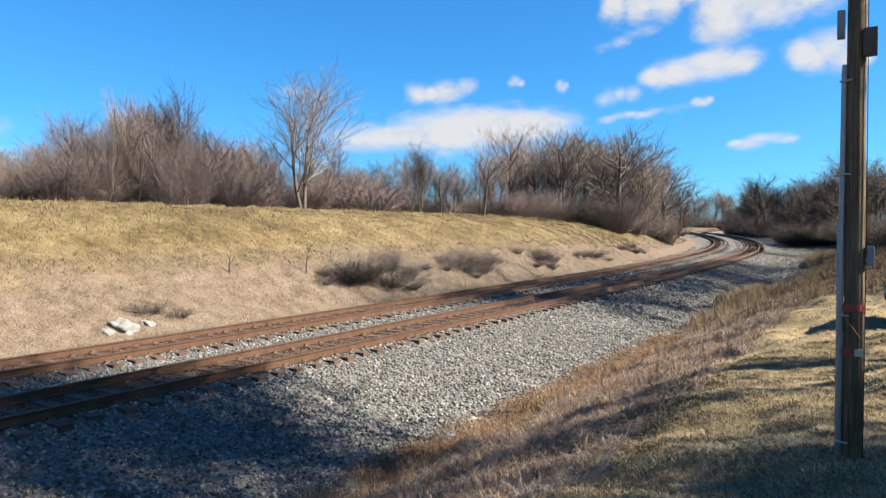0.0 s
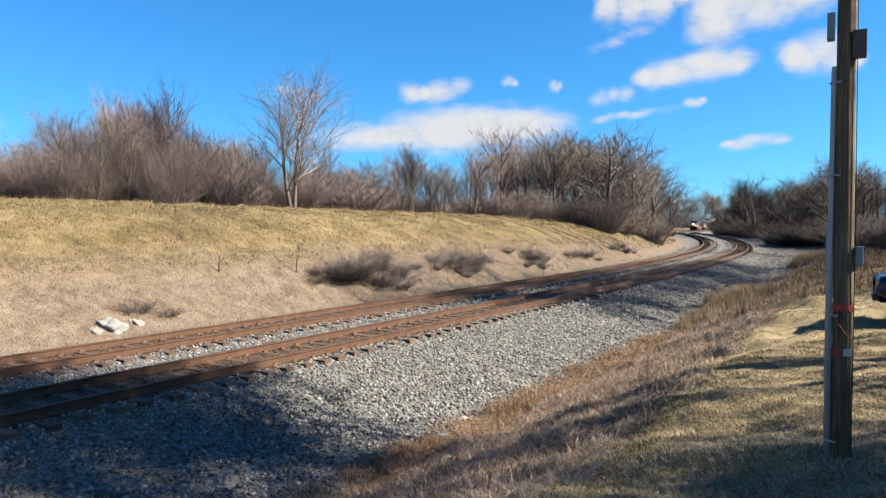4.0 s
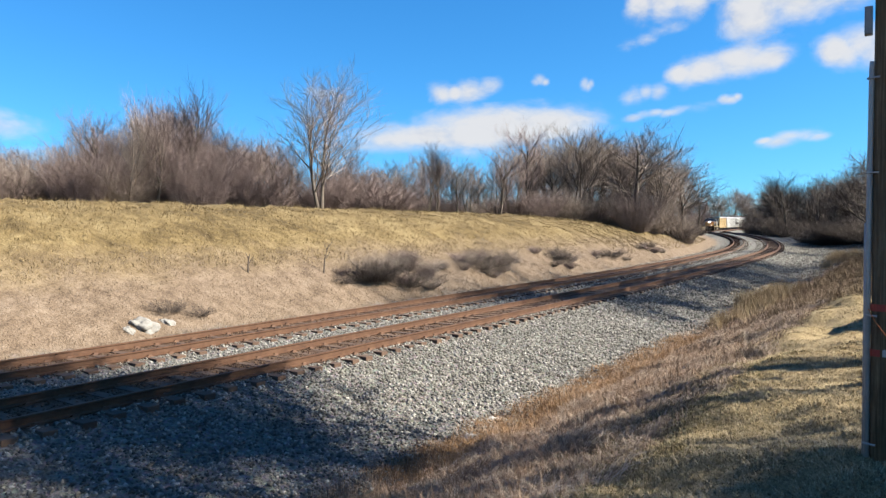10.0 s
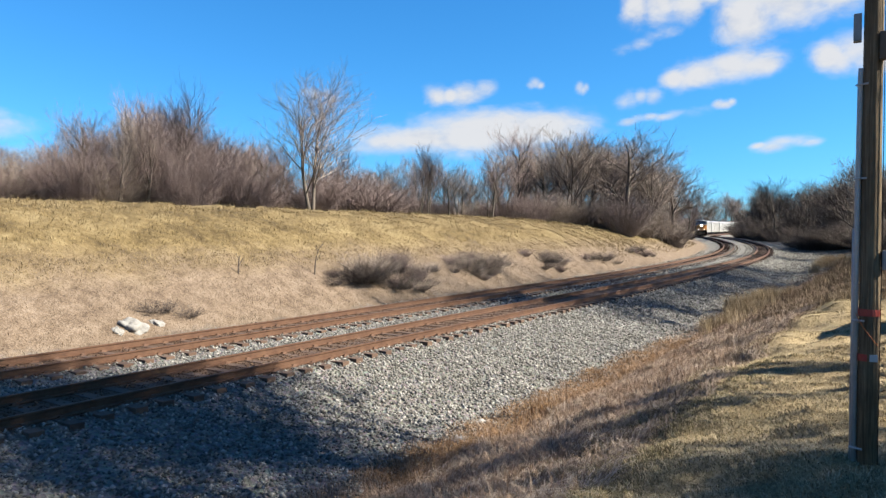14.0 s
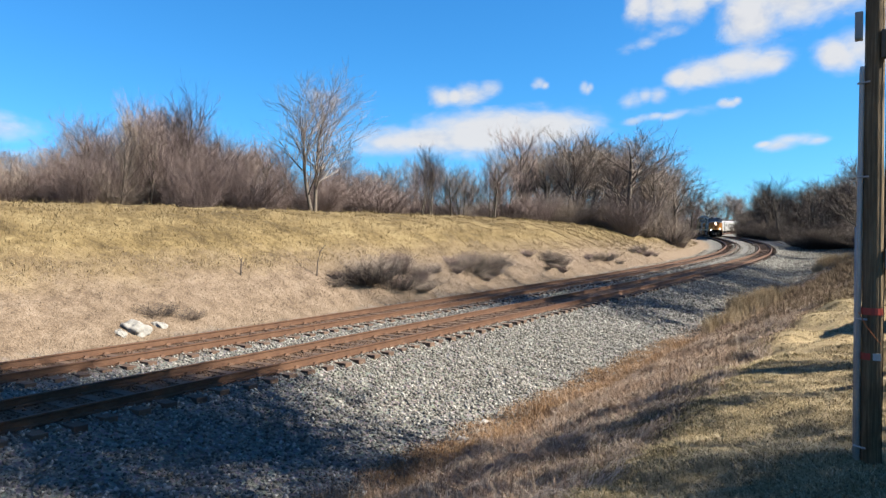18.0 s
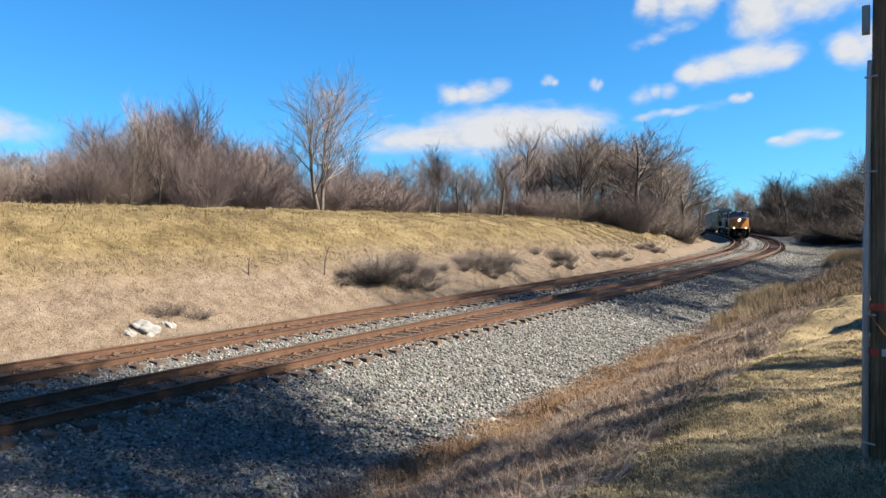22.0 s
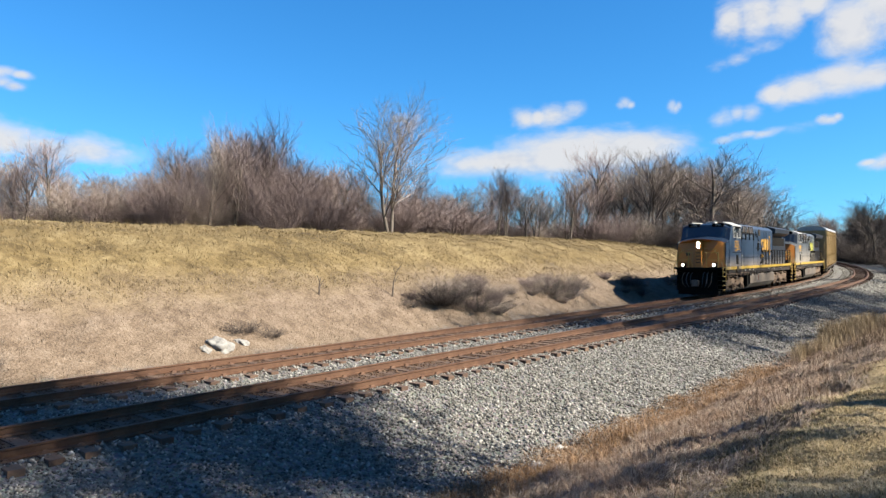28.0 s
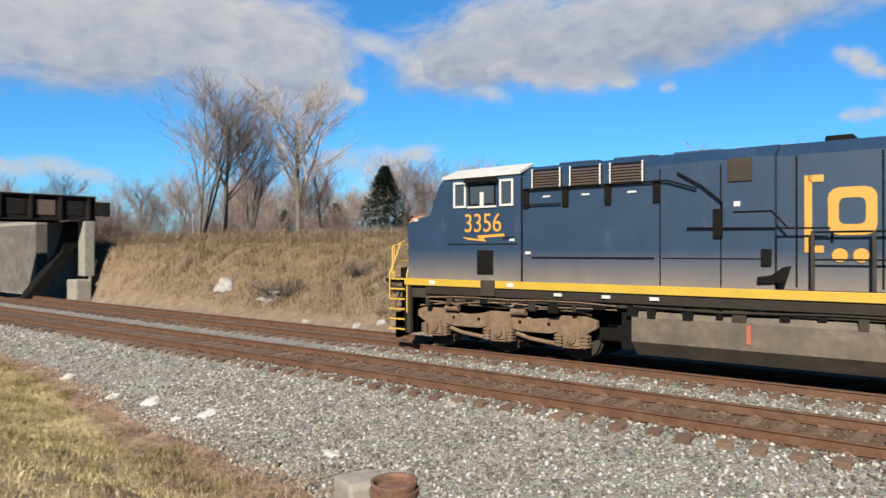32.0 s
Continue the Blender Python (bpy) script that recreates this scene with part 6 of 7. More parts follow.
def build_marker():
    x, y = at_az(56.2, 3.05)
    x, y = x - .21, y - .11
    z = ground_z(x, y)
    m = thing("marker_post", "orange plastic buried-cable marker post with warning label", "marker post", at=pose(x, y, z, 1.2, -.8, 0))
    top = 2.178 - z
    bm = bmesh.new()
    tube(bm, [(0, 0, -.3), (0, 0, top - .05)], .042, 20)
    part("tube", bm, ORANGE, m, smooth=True)
    bm = bmesh.new()
    bmesh.ops.create_uvsphere(bm, u_segments=20, v_segments=12, radius=.047, matrix=Matrix.Translation((0, 0, top - .055)) @ Matrix.Diagonal((1, 1, 1.05, 1)))
    tube(bm, [(0, 0, top - .125), (0, 0, top - .055)], .0475, 20)
    part("dome_cap", bm, ORANGE, m, "rounded orange cap", True)
    part("collar", tube(bmesh.new(), [(0, 0, top - .135), (0, 0, top - .127)], .0445, 20), LABEL_WHITE, m, smooth=True)
    f = Vector((-x, -y, 0)).normalized()
    c = Vector((-f.y, f.x, 0))
    m4 = Matrix(((c.x, f.x, 0, 0), (c.y, f.y, 0, 0), (0, 0, 1, 0), (0, 0, 0, 1)))

    def patch(name, a0, a1, z0, z1, mat, lb="", r=.0436):
        bm = bmesh.new()
        n = 6
        lo = [bm.verts.new((math.sin(a0 + (a1 - a0) * i / n) * r, math.cos(a0 + (a1 - a0) * i / n) * r, z0)) for i in range(n + 1)]
        hi = [bm.verts.new((v.co.x, v.co.y, z1)) for v in lo]
        for i in range(n):
            bm.faces.new((lo[i], lo[i + 1], hi[i + 1], hi[i]))
        bm.transform(m4)
        part(name, bm, mat, m, lb)
    patch("label", -.35, .2, top - .36, top - .16, LABEL_WHITE, "faded white warning label")
    patch("print_bar", -.75, .75, top - .118, top - .098, BLACK, "", .0485)
    for k in range(7):
        patch("print_bar", .45, .62, top - .18 - k * .03, top - .165 - k * .03, BLACK)
    for k in range(4):
        patch("print_bar", -.4, .4, top - .475 - k * .016, top - .467 - k * .016, BLACK)
    bm = bmesh.new()
    bmesh.ops.create_circle(bm, cap_ends=True, segments=20, radius=.026, matrix=Matrix.Translation((0, .0440, top - .41)) @ Matrix.Rotation(radians(90), 4, 'X'))
    bm.transform(m4)
    part("warning_disc", bm, BLACK, m, "round black warning sign")
    bm = bmesh.new()
    for a in (-.011, .011):
        bmesh.ops.create_circle(bm, cap_ends=True, segments=12, radius=.008, matrix=Matrix.Translation((a, .0445, top - .41 + a * .4)) @ Matrix.Rotation(radians(90), 4, 'X'))
    bm.transform(m4)
    part("warning_mark", bm, ORANGE, m)
    bm = box(bmesh.new(), -.048, -.016, -.06, -.03, top - .06, top + .045, .006)
    bm.transform(m4)
    part("test_cap", bm, LABEL_WHITE, m, "white cap peeking over the dome")


def rock(x, y, size, seed, mat, label, flat=.6, group="", up=0.0, turn=0.0, name="boulder"):
    rnd = random.Random(seed)
    bm = bmesh.new()
    bmesh.ops.create_icosphere(bm, subdivisions=4, radius=1)
    for v in bm.verts:
        n = noise.noise(v.co * 1.3 + Vector((seed, 0, 0))) * .5 + noise.noise(v.co * 3.1 + Vector((0, seed, 0))) * .22 + noise.noise(v.co * 8 + Vector((0, seed, 0))) * .07
        v.co *= 1 + n
        v.co.z *= flat
        v.co.x *= 1.25
    me = bpy.data.meshes.new("boulder")
    bm.to_mesh(me)
    bm.free()
    me.materials.append(mat)
    me.polygons.foreach_set("use_smooth", [True] * len(me.polygons))
    o = new(name, me)
    # it lies with the slope, a third of it in the ground
    n = Vector((ground_z(x - .4, y) - ground_z(x + .4, y), ground_z(x, y - .4) - ground_z(x, y + .4), .8)).normalized()
    lie = Vector((0, 0, 1)).rotation_difference(n).to_matrix().to_4x4()
    o.matrix_basis = Matrix.Translation((x, y, ground_z(x, y) - size * flat * .32 + up)) @ lie @ pose(0, 0, 0, 0, 0, turn or rnd.uniform(0, 360)) @ Matrix.Diagonal((size, size, size, 1))
    return tagged(o, label, "rock", group)


def build_rocks():
    lab = "pale limestone block lying on the bank"
    for i, (s, off, sz, fl) in enumerate(((12.55, 8.1, .36, .8), (11.9, 8.0, .16, .6), (13.4, 8.2, .18, .6), (-10.1, 9.15, .42, .8), (-31.8, 9.3, .55, .8), (-27.9, 9.3, .55, .75), (-20.4, 7.7, .2, .7), (-19.3, 8.0, .18, .7), (-17.0, 7.9, .2, .7), (-23.5, 7.7, .17, .7), (-15.5, 7.8, .16, .7), (-12.3, 8.0, .2, .6), (-8.2, 8.0, .18, .6))):
        x, y = by_line(s, off)
        rock(x, y, sz, 300 + i, LIMESTONE, lab, fl, "pale blocks on the bank")
    # a grey stone ledge along the foot of the bank
    for i, (s, off, sz) in enumerate(((-1.2, 7.9, .46), (-.45, 7.7, .3), (-1.9, 7.75, .36), (-2.5, 7.7, .26), (-4.3, 7.75, .4), (-4.9, 7.65, .3), (-6.3, 7.7, .44), (-7.0, 7.8, .28), (.8, 7.8, .2), (-8.9, 7.7, .36))):
        x, y = by_line(s, off)
        rock(x, y, sz, 330 + i, LIMESTONE if i == 0 else GREY_ROCK, "pale flat slab at the foot of the bank" if i == 0 else "grey stone slab at the foot of the bank", .42, "stone slabs along the track", turn=math.degrees(float(on_line(s)[3])) + 90 + i * 7)
    for i, (s, off, sz) in enumerate(((-15.5, -3.5, .19), (-13.4, -3.45, .16), (-13.9, -3.9, .1), (-17.0, -3.7, .12), (10.3, -5.3, .17), (11.8, -4.9, .13), (-9.3, -3.7, .15), (8.7, -5.6, .1), (-20.2, -3.4, .15))):
        x, y = by_line(s, off)
        rock(x, y, sz * 1.1, 360 + i, PALE_STONE, "pale stone at the ballast's edge", .65, "stones at the ballast edge")


def build_pipes():
    x, y = at_az(100.6, 5.6)
    z = ground_z(x, y)
    top = .91
    p = thing("pipe_stub", "rusty open steel pipe standing in the ballast edge", "pipe", at=pose(x, y, 0, 1.5, 1, 0))
    bm = bmesh.new()
    n = 28
    rings = [[bm.verts.new((math.cos(6.2832 * k / n) * r, math.sin(6.2832 * k / n) * r, zz)) for k in range(n)] for r, zz in ((.175, z - .2), (.175, top - .03), (.18, top), (.158, top), (.155, top - .03), (.155, z - .1))]
    for a, b in zip(rings, rings[1:]):
        for k in range(n):
            bm.faces.new((a[k], a[(k + 1) % n], b[(k + 1) % n], b[k]))
    part("pipe", bm, RUST_PIPE, p, smooth=True)
    part("flange", tube(bmesh.new(), [(0, 0, top - .10), (0, 0, top - .06)], .19, 28), RUST_PIPE, p)
    # black disc across the inside of the pipe, below its rim
    bm = bmesh.new()
    bmesh.ops.create_cone(bm, cap_ends=True, segments=24, radius1=.15, radius2=.15, depth=.02, matrix=Matrix.Translation((0, 0, top - .4)))
    part("inner_black_disc", bm, BLACK, p)
    x2, y2 = at_az(103.2, 5.95)
    bm = box(bmesh.new(), -.22, .22, -.18, .18, -1.1, .02, .05)
    for v in bm.verts:
        v.co += Vector((noise.noise(v.co * 4), noise.noise(v.co * 4 + Vector((5, 0, 0))), noise.noise(v.co * 4 + Vector((0, 5, 0))))) * .03
    me = bpy.data.meshes.new("concrete_block")
    bm.to_mesh(me)
    bm.free()
    me.materials.append(CONCRETE)
    o = new("concrete_block", me)
    o.matrix_basis = pose(x2, y2, .81, 2, -3, 30)
    tagged(o, "chipped pale concrete block beside the rusty pipe", "concrete block")


CAR_BLUE = surface("car_blue", [(.3, (.006, .012, .045)), (.7, (.012, .022, .07))], 3, .22, .3, 0)
CAR_GLASS = glass_dark("car_glass")
CHROME = surface("chrome", [(.3, (.5, .5, .5)), (.7, (.7, .7, .7))], 6, .2, 1, 0)


def build_car():
    x, y = 10.38, 12.03
    z = ground_z(x, y)
    car = thing("parked_car", "dark blue parked car on the grass beyond the pole", "car", at=pose(x, y, z, 0, 0, 148))
    prof = [(2.25, .32), (2.32, .55), (2.25, .78), (1.35, .95), (.75, 1.02), (.05, 1.42), (-1.1, 1.45), (-1.9, 1.08), (-2.3, 1.0), (-2.35, .5), (-2.3, .32)]
    def ring(y, k, dz):
        return [(px * k, y, .32 + (pz - .32) * dz) for px, pz in prof]
    bm = loft(bmesh.new(), [ring(-.88, .94, .80), ring(-.84, .985, .93), ring(-.66, 1.0, 1.0), ring(.66, 1.0, 1.0), ring(.84, .985, .93), ring(.88, .94, .80)])
    part("body", bm, CAR_BLUE, car, smooth=True)
    for yy in (-1, 1):
        part("side_window", extrude_xz([(.5, 1.03), (-.05, 1.34), (-1.05, 1.36), (-1.6, 1.04)], yy * .70, yy * .85), CAR_GLASS, car)
        hl = part("headlight", box(bmesh.new(), 2.0, 2.30, min(yy * .45, yy * .80), max(yy * .45, yy * .80), .62, .76, .04), CHROME, car, "clear headlight")
        part("mirror", box(bmesh.new(), .55, .75, min(yy * .88, yy * 1.05), max(yy * .88, yy * 1.05), 1.0, 1.13, .04), CAR_BLUE, car)
        for xx in (1.4, -1.4):
            bm = bmesh.new()
            disc(bm, xx, yy * .68, yy * .88, .33, .33, 28)
            w = part("wheel", bm, RUBBER, car)
            bm = bmesh.new()
            disc(bm, xx, yy * .87, yy * .895, .33, .2, 18)
            part("rim", bm, CHROME, w)
    bm = bmesh.new()
    vs = [bm.verts.new(p) for p in ((.98, -.62, 1.01), (.98, .62, 1.01), (.18, .56, 1.40), (.18, -.56, 1.40), (.93, -.62, .99), (.93, .62, .99), (.13, .56, 1.38), (.13, -.56, 1.38))]
    for f in ((0, 1, 2, 3), (7, 6, 5, 4), (0, 4, 5, 1), (1, 5, 6, 2), (2, 6, 7, 3), (3, 7, 4, 0)):
        bm.faces.new([vs[i] for i in f])
    part("windshield", bm, CAR_GLASS, car)
    part("grille", box(bmesh.new(), 2.24, 2.335, -.45, .45, .50, .72, .02), BLACK, car)
    part("bumper", box(bmesh.new(), 2.15, 2.36, -.78, .78, .34, .48, .04), CAR_BLUE, car)
    part("plate_bar", box(bmesh.new(), 2.335, 2.35, -.15, .15, .50, .58), LABEL_WHITE, car)


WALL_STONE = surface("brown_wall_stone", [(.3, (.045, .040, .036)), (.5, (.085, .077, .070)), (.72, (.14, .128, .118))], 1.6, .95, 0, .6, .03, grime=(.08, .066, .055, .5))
GIRDER = surface("girder_dark", [(.3, (.006, .006, .006)), (.55, (.013, .012, .012)), (.8, (.045, .032, .024))], 2, .95, .0, .3, .01, spec=.15)


def build_bridge():
    """A plate-girder bridge over the line on concrete abutments, with dark cars standing on it."""
    x, y, z, h = on_line(-44, 0)
    b = thing("girder_bridge", "dark steel plate-girder bridge on brown concrete abutments", "bridge", at=pose(float(x), float(y), 0, 0, 0, math.degrees(float(h)) + 180))
    # local x grows towards the hill, local y along the line away from the viewer
    for y0 in (0, 5.5):
        g = part("girder", box(bmesh.new(), -20, 7.9, y0, y0 + .2, 4.02, 5.36), GIRDER, b)
        part("top_flange", box(bmesh.new(), -20, 7.9, y0 - .15, y0 + .35, 5.36, 5.44), GIRDER, g)
        part("bottom_flange", box(bmesh.new(), -20, 7.9, y0 - .15, y0 + .35, 3.94, 4.02), GIRDER, g)
    part("deck", box(bmesh.new(), -20, 7.9, .2, 5.5, 4.3, 4.6), GIRDER, b)
    for i in range(18):
        part("stiffener", box(bmesh.new(), -19.8 + i * 1.6, -19.66 + i * 1.6, -.18, 0, 4.03, 5.35), GIRDER, b)
        part("web_panel", box(bmesh.new(), -19.45 + i * 1.6, -18.4 + i * 1.6, -.03, 0, 4.25, 5.12, .01), GIRDER if i % 3 else BROWN_BOX, b)
    part("pillar", box(bmesh.new(), 7.15, 7.75, -.3, .6, .6, 3.93, .05), CONCRETE, b, "pale concrete pillar under the girder's end")
    part("pillar_foot", box(bmesh.new(), 6.6, 7.5, -.5, .9, -1.2, .4, .08), CONCRETE, b)
    # the diagonal of shade between pillar and abutment, built as a black plate
    part("wing_shade", extrude_xz([(6.7, 3.93), (7.15, 3.93), (7.15, 2.6), (5.3, -.2), (4.5, -1.4), (3.9, -1.4), (4.3, -.5), (6.2, 2.0)], .62, 1.6), BLACK, b, "black sloping plate for the shade beside the pillar")
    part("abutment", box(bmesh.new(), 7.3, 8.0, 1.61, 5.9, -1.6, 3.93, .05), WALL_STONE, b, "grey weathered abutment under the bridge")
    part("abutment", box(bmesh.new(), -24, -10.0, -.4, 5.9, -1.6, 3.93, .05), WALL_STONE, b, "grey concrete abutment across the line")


def build_retaining_wall():
    """A grey wall that goes on beyond the bridge, along the hill's foot."""
    secs = []
    for s in range(-100, -48, 4):
        lo = [on_line(s, off, 0) for off in (7.3, 8.1)]
        (x0, y0, z0, h0), (x1, y1, z1, h1) = lo
        secs.append([(float(x0), float(y0), float(z0) - 1.5), (float(x1), float(y1), float(z1) - 1.5), (float(x1), float(y1), float(z1) + 4.4), (float(x0), float(y0), float(z0) + 4.4)])
    w = thing("retaining_wall", "brown-grey stained retaining wall beyond the bridge", "wall")
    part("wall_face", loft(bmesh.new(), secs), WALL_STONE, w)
    part("coping", loft(bmesh.new(), [[(a[0], a[1], c[2] + dz) for a, c, dz in ((q[0], q[3], .004), (q[1], q[2], .004), (q[1], q[2], .25), (q[0], q[3], .25))] for q in secs]), CONCRETE, w)


def build_road_rail():
    """A pale guard rail along the road on top of the far bank."""
    g = thing("guard_rail", "pale steel guard rail along the road on the bank", "guard rail")
    pts = []
    for i in range(8, 22):
        az, d = 128 - i * 1.25, 74 + i * .35
        x, y = at_az(az, d)
        pts.append((x, y, ground_z(x, y)))
    for a in pts[::2]:
        part("post", box(bmesh.new(), a[0] - .07, a[0] + .07, a[1] - .07, a[1] + .07, a[2] - .2, a[2] + .75), GIRDER, g)
    bm = tube(bmesh.new(), [(a[0], a[1], a[2] + .62) for a in pts], .14, 6)
    part("beam", bm, GALV, g)


def build_stem(s, off, h, lean, seed):
    """A dead stem that bends over at its top."""
    x, y = by_line(s, off)
    st = thing("dead_stem", "dark bent dead stem on the bank", "plant", at=pose(x, y, ground_z(x, y), 0, 0, 0))
    ax, ay = by_line(s - 1, off)
    d = Vector((x - ax, y - ay, 0)).normalized() * lean
    part("stem", tube(bmesh.new(), [(0, 0, -.1), tuple(d * .12 + Vector((0, 0, h * .45))), tuple(d * .45 + Vector((0, 0, h * .8))), tuple(d + Vector((0, 0, h)))], .035, 6, .012), DARK_SHADED_TWIG, st)
    for k, f in enumerate((.45, .7)):
        q = d * f * .6 + Vector((0, 0, h * f))
        part("twig", tube(bmesh.new(), [tuple(q), tuple(q + Vector((.15 * (-1) ** k, .1, .3)))], .012, 5), DARK_SHADED_TWIG, st)


build_stem(22.3, 9.9, 1.35, .55, 1)
build_stem(18.5, 10.4, .7, .1, 2)
build_stem(4.3, 8.4, 1.7, .15, 3)
build_pole()
build_marker()
build_rocks()
build_pipes()
build_car()
build_bridge()
build_retaining_wall()
build_road_rail()


def build_shed():
    """A small pale shed behind the hill."""
    x, y = at_az(96.4, 72)
    sh = thing("shed", "small pale shed with a brown roof behind the hill", "shed", at=pose(x, y, ground_z(x, y) - .2, 0, 0, 20))
    part("wall", box(bmesh.new(), -1.5, 1.5, -1.1, 1.1, 0, 2.0, .02), SHED_PALE, sh)
    part("roof", loft(bmesh.new(), [[(-1.65 * k, yy, 2.0), (0, yy, 2.85), (1.65 * k, yy, 2.0), (1.65 * k, yy, 2.12), (0, yy, 2.97), (-1.65 * k, yy, 2.12)] for yy, k in ((-1.25, 1), (1.25, 1))]), BROWN_BOX, sh, "brown pitched roof")
    part("gable", extrude_xz([(-1.45, 2.0), (1.45, 2.0), (0, 2.8)], -1.08, 1.08), SHED_PALE, sh)
    part("door", box(bmesh.new(), -.45, .45, -1.14, -1.1, 0, 1.8, .01), BROWN_BOX, sh)


def build_sign():
    """A white board on a post beside the road."""
    x, y = at_az(114.4, 60)
    sg = thing("road_sign", "white board on a post beside the road", "sign", at=pose(x, y, ground_z(x, y), 0, 0, 24.4))
    part("post", tube(bmesh.new(), [(0, 0, -.3), (0, 0, 1.9)], .05, 8), GALV, sg)
    part("board", box(bmesh.new(), -.3, .3, -.07, -.04, .8, 2.0, .01), LABEL_WHITE, sg)


SHED_PALE = surface("shed_pale", [(.3, (.50, .42, .38)), (.7, (.68, .60, .55))], 2, .85, 0, .2, .01)
build_shed()
build_sign()

# ---- loose ballast, dry grass and weeds ----


def tri_mesh(name, verts, tris, mat, label, category):
    me = bpy.data.meshes.new(name)
    n, k = len(verts), len(tris)
    me.vertices.add(n)
    me.vertices.foreach_set("co", np.asarray(verts, np.float32).ravel())
    me.loops.add(k * 3)
    me.loops.foreach_set("vertex_index", np.asarray(tris, np.int32).ravel())
    me.polygons.add(k)
    me.polygons.foreach_set("loop_start", np.arange(0, k * 3, 3, dtype=np.int32))
    me.polygons.foreach_set("loop_total", np.full(k, 3, np.int32))
    me.materials.append(mat)
    me.update(calc_edges=True)
    return tagged(new(name, me), label, category, kind="stuff")


def island_material(name, stops, rough=.95, spec=.2):
    m, nt, bs, co = shader(name)
    g = nt.nodes.new("ShaderNodeNewGeometry")
    n = noise_node(nt, co, .5, 3)
    f = math_node(nt, 'MULTIPLY_ADD', g.outputs["Random Per Island"], .75, math_node(nt, 'MULTIPLY', n, .3))
    nt.links.new(ramp_node(nt, f, stops), bs.inputs["Base Color"])
    bs.inputs["Roughness"].default_value = rough
    bs.inputs["Specular IOR Level"].default_value = spec
    return m


GRAVEL = island_material("gravel", [(.08, (.060, .058, .053)), (.4, (.180, .174, .162)), (.7, (.32, .315, .295)), (.95, (.66, .65, .62))])
rs = np.random.RandomState(9)


def scatter(n, s0, s1, u0, u1, s_power=1.0):
    s = s0 + (s1 - s0) * rs.rand(n) ** s_power
    u = rs.uniform(u0, u1, n)
    x, y, z, h = on_line(s, u)
    zz, ss, uu = ground_height(x, y)
    return x, y, zz, s, u


def stones(n, s0, s1, u0, u1, size0, size1, s_power=1.0):
    x, y, z, s, u = scatter(n, s0, s1, u0, u1, s_power)
    ok = cover_offset(s, u) > -5.7
    x, y, z, s, u = x[ok], y[ok], z[ok], s[ok], u[ok]
    n = len(x)
    base = np.array([(1, 0, 0), (-1, 0, 0), (0, 1, 0), (0, -1, 0), (0, 0, .8), (0, 0, -.8)], float)
    tris = np.array([(0, 2, 4), (2, 1, 4), (1, 3, 4), (3, 0, 4), (2, 0, 5), (1, 2, 5), (3, 1, 5), (0, 3, 5)])
    v = base[None] * (1 + rs.uniform(-.35, .35, (n, 6, 1)))
    v = v + rs.uniform(-.22, .22, (n, 6, 3))
    a = rs.uniform(0, 6.283, n)
    ca, sa = np.cos(a)[:, None], np.sin(a)[:, None]
    vx, vy = v[:, :, 0] * ca - v[:, :, 1] * sa, v[:, :, 0] * sa + v[:, :, 1] * ca
    t = rs.uniform(-.6, .6, n)[:, None]
    vz = v[:, :, 2] + vx * t
    k = (size0 + (size1 - size0) * rs.rand(n) ** 2)[:, None]
    V = np.stack([vx * k + x[:, None], vy * k + y[:, None], vz * k + z[:, None] + k * .25], -1).reshape(-1, 3)
    T = (tris[None] + (np.arange(n) * 6)[:, None, None]).reshape(-1, 3)
    return V, T


def merged(sets):
    V, T, o = [], [], 0
    for v, t in sets:
        V.append(v)
        T.append(t + o)
        o += len(v)
    return np.concatenate(V), np.concatenate(T)


V, T = merged([stones(60000, -16, 24, -5.6, -.9, .018, .05), stones(14000, -16, 24, .9, 3.05, .02, .05), stones(6500, -16, 24, 4.8, 7.4, .02, .05), stones(26000, 24, 60, -6.5, -1.2, .025, .06), stones(20000, 60, 125, -11, -1.2, .05, .09), stones(11000, 24, 130, .95, 3.7, .04, .075), stones(7000, 24, 110, 5.0, 7.6, .04, .07),
               stones(9000, -45, -16, -5.4, -1.2, .025, .06)])
tri_mesh("ballast", V, T, GRAVEL, "loose grey crushed-stone ballast beside the tracks", "gravel")

RUSTY_GRAVEL = island_material("rusty_gravel", [(.08, (.038, .022, .015)), (.4, (.098, .056, .036)), (.7, (.165, .101, .066)), (.95, (.255, .180, .128))])
V, T = merged([stones(8000, -16, 26, -.95, .95, .016, .04), stones(6000, -16, 26, 2.95, 4.87, .016, .04)])
tri_mesh("bed_gravel", V, T, RUSTY_GRAVEL, "rust-stained gravel between the rails", "gravel")


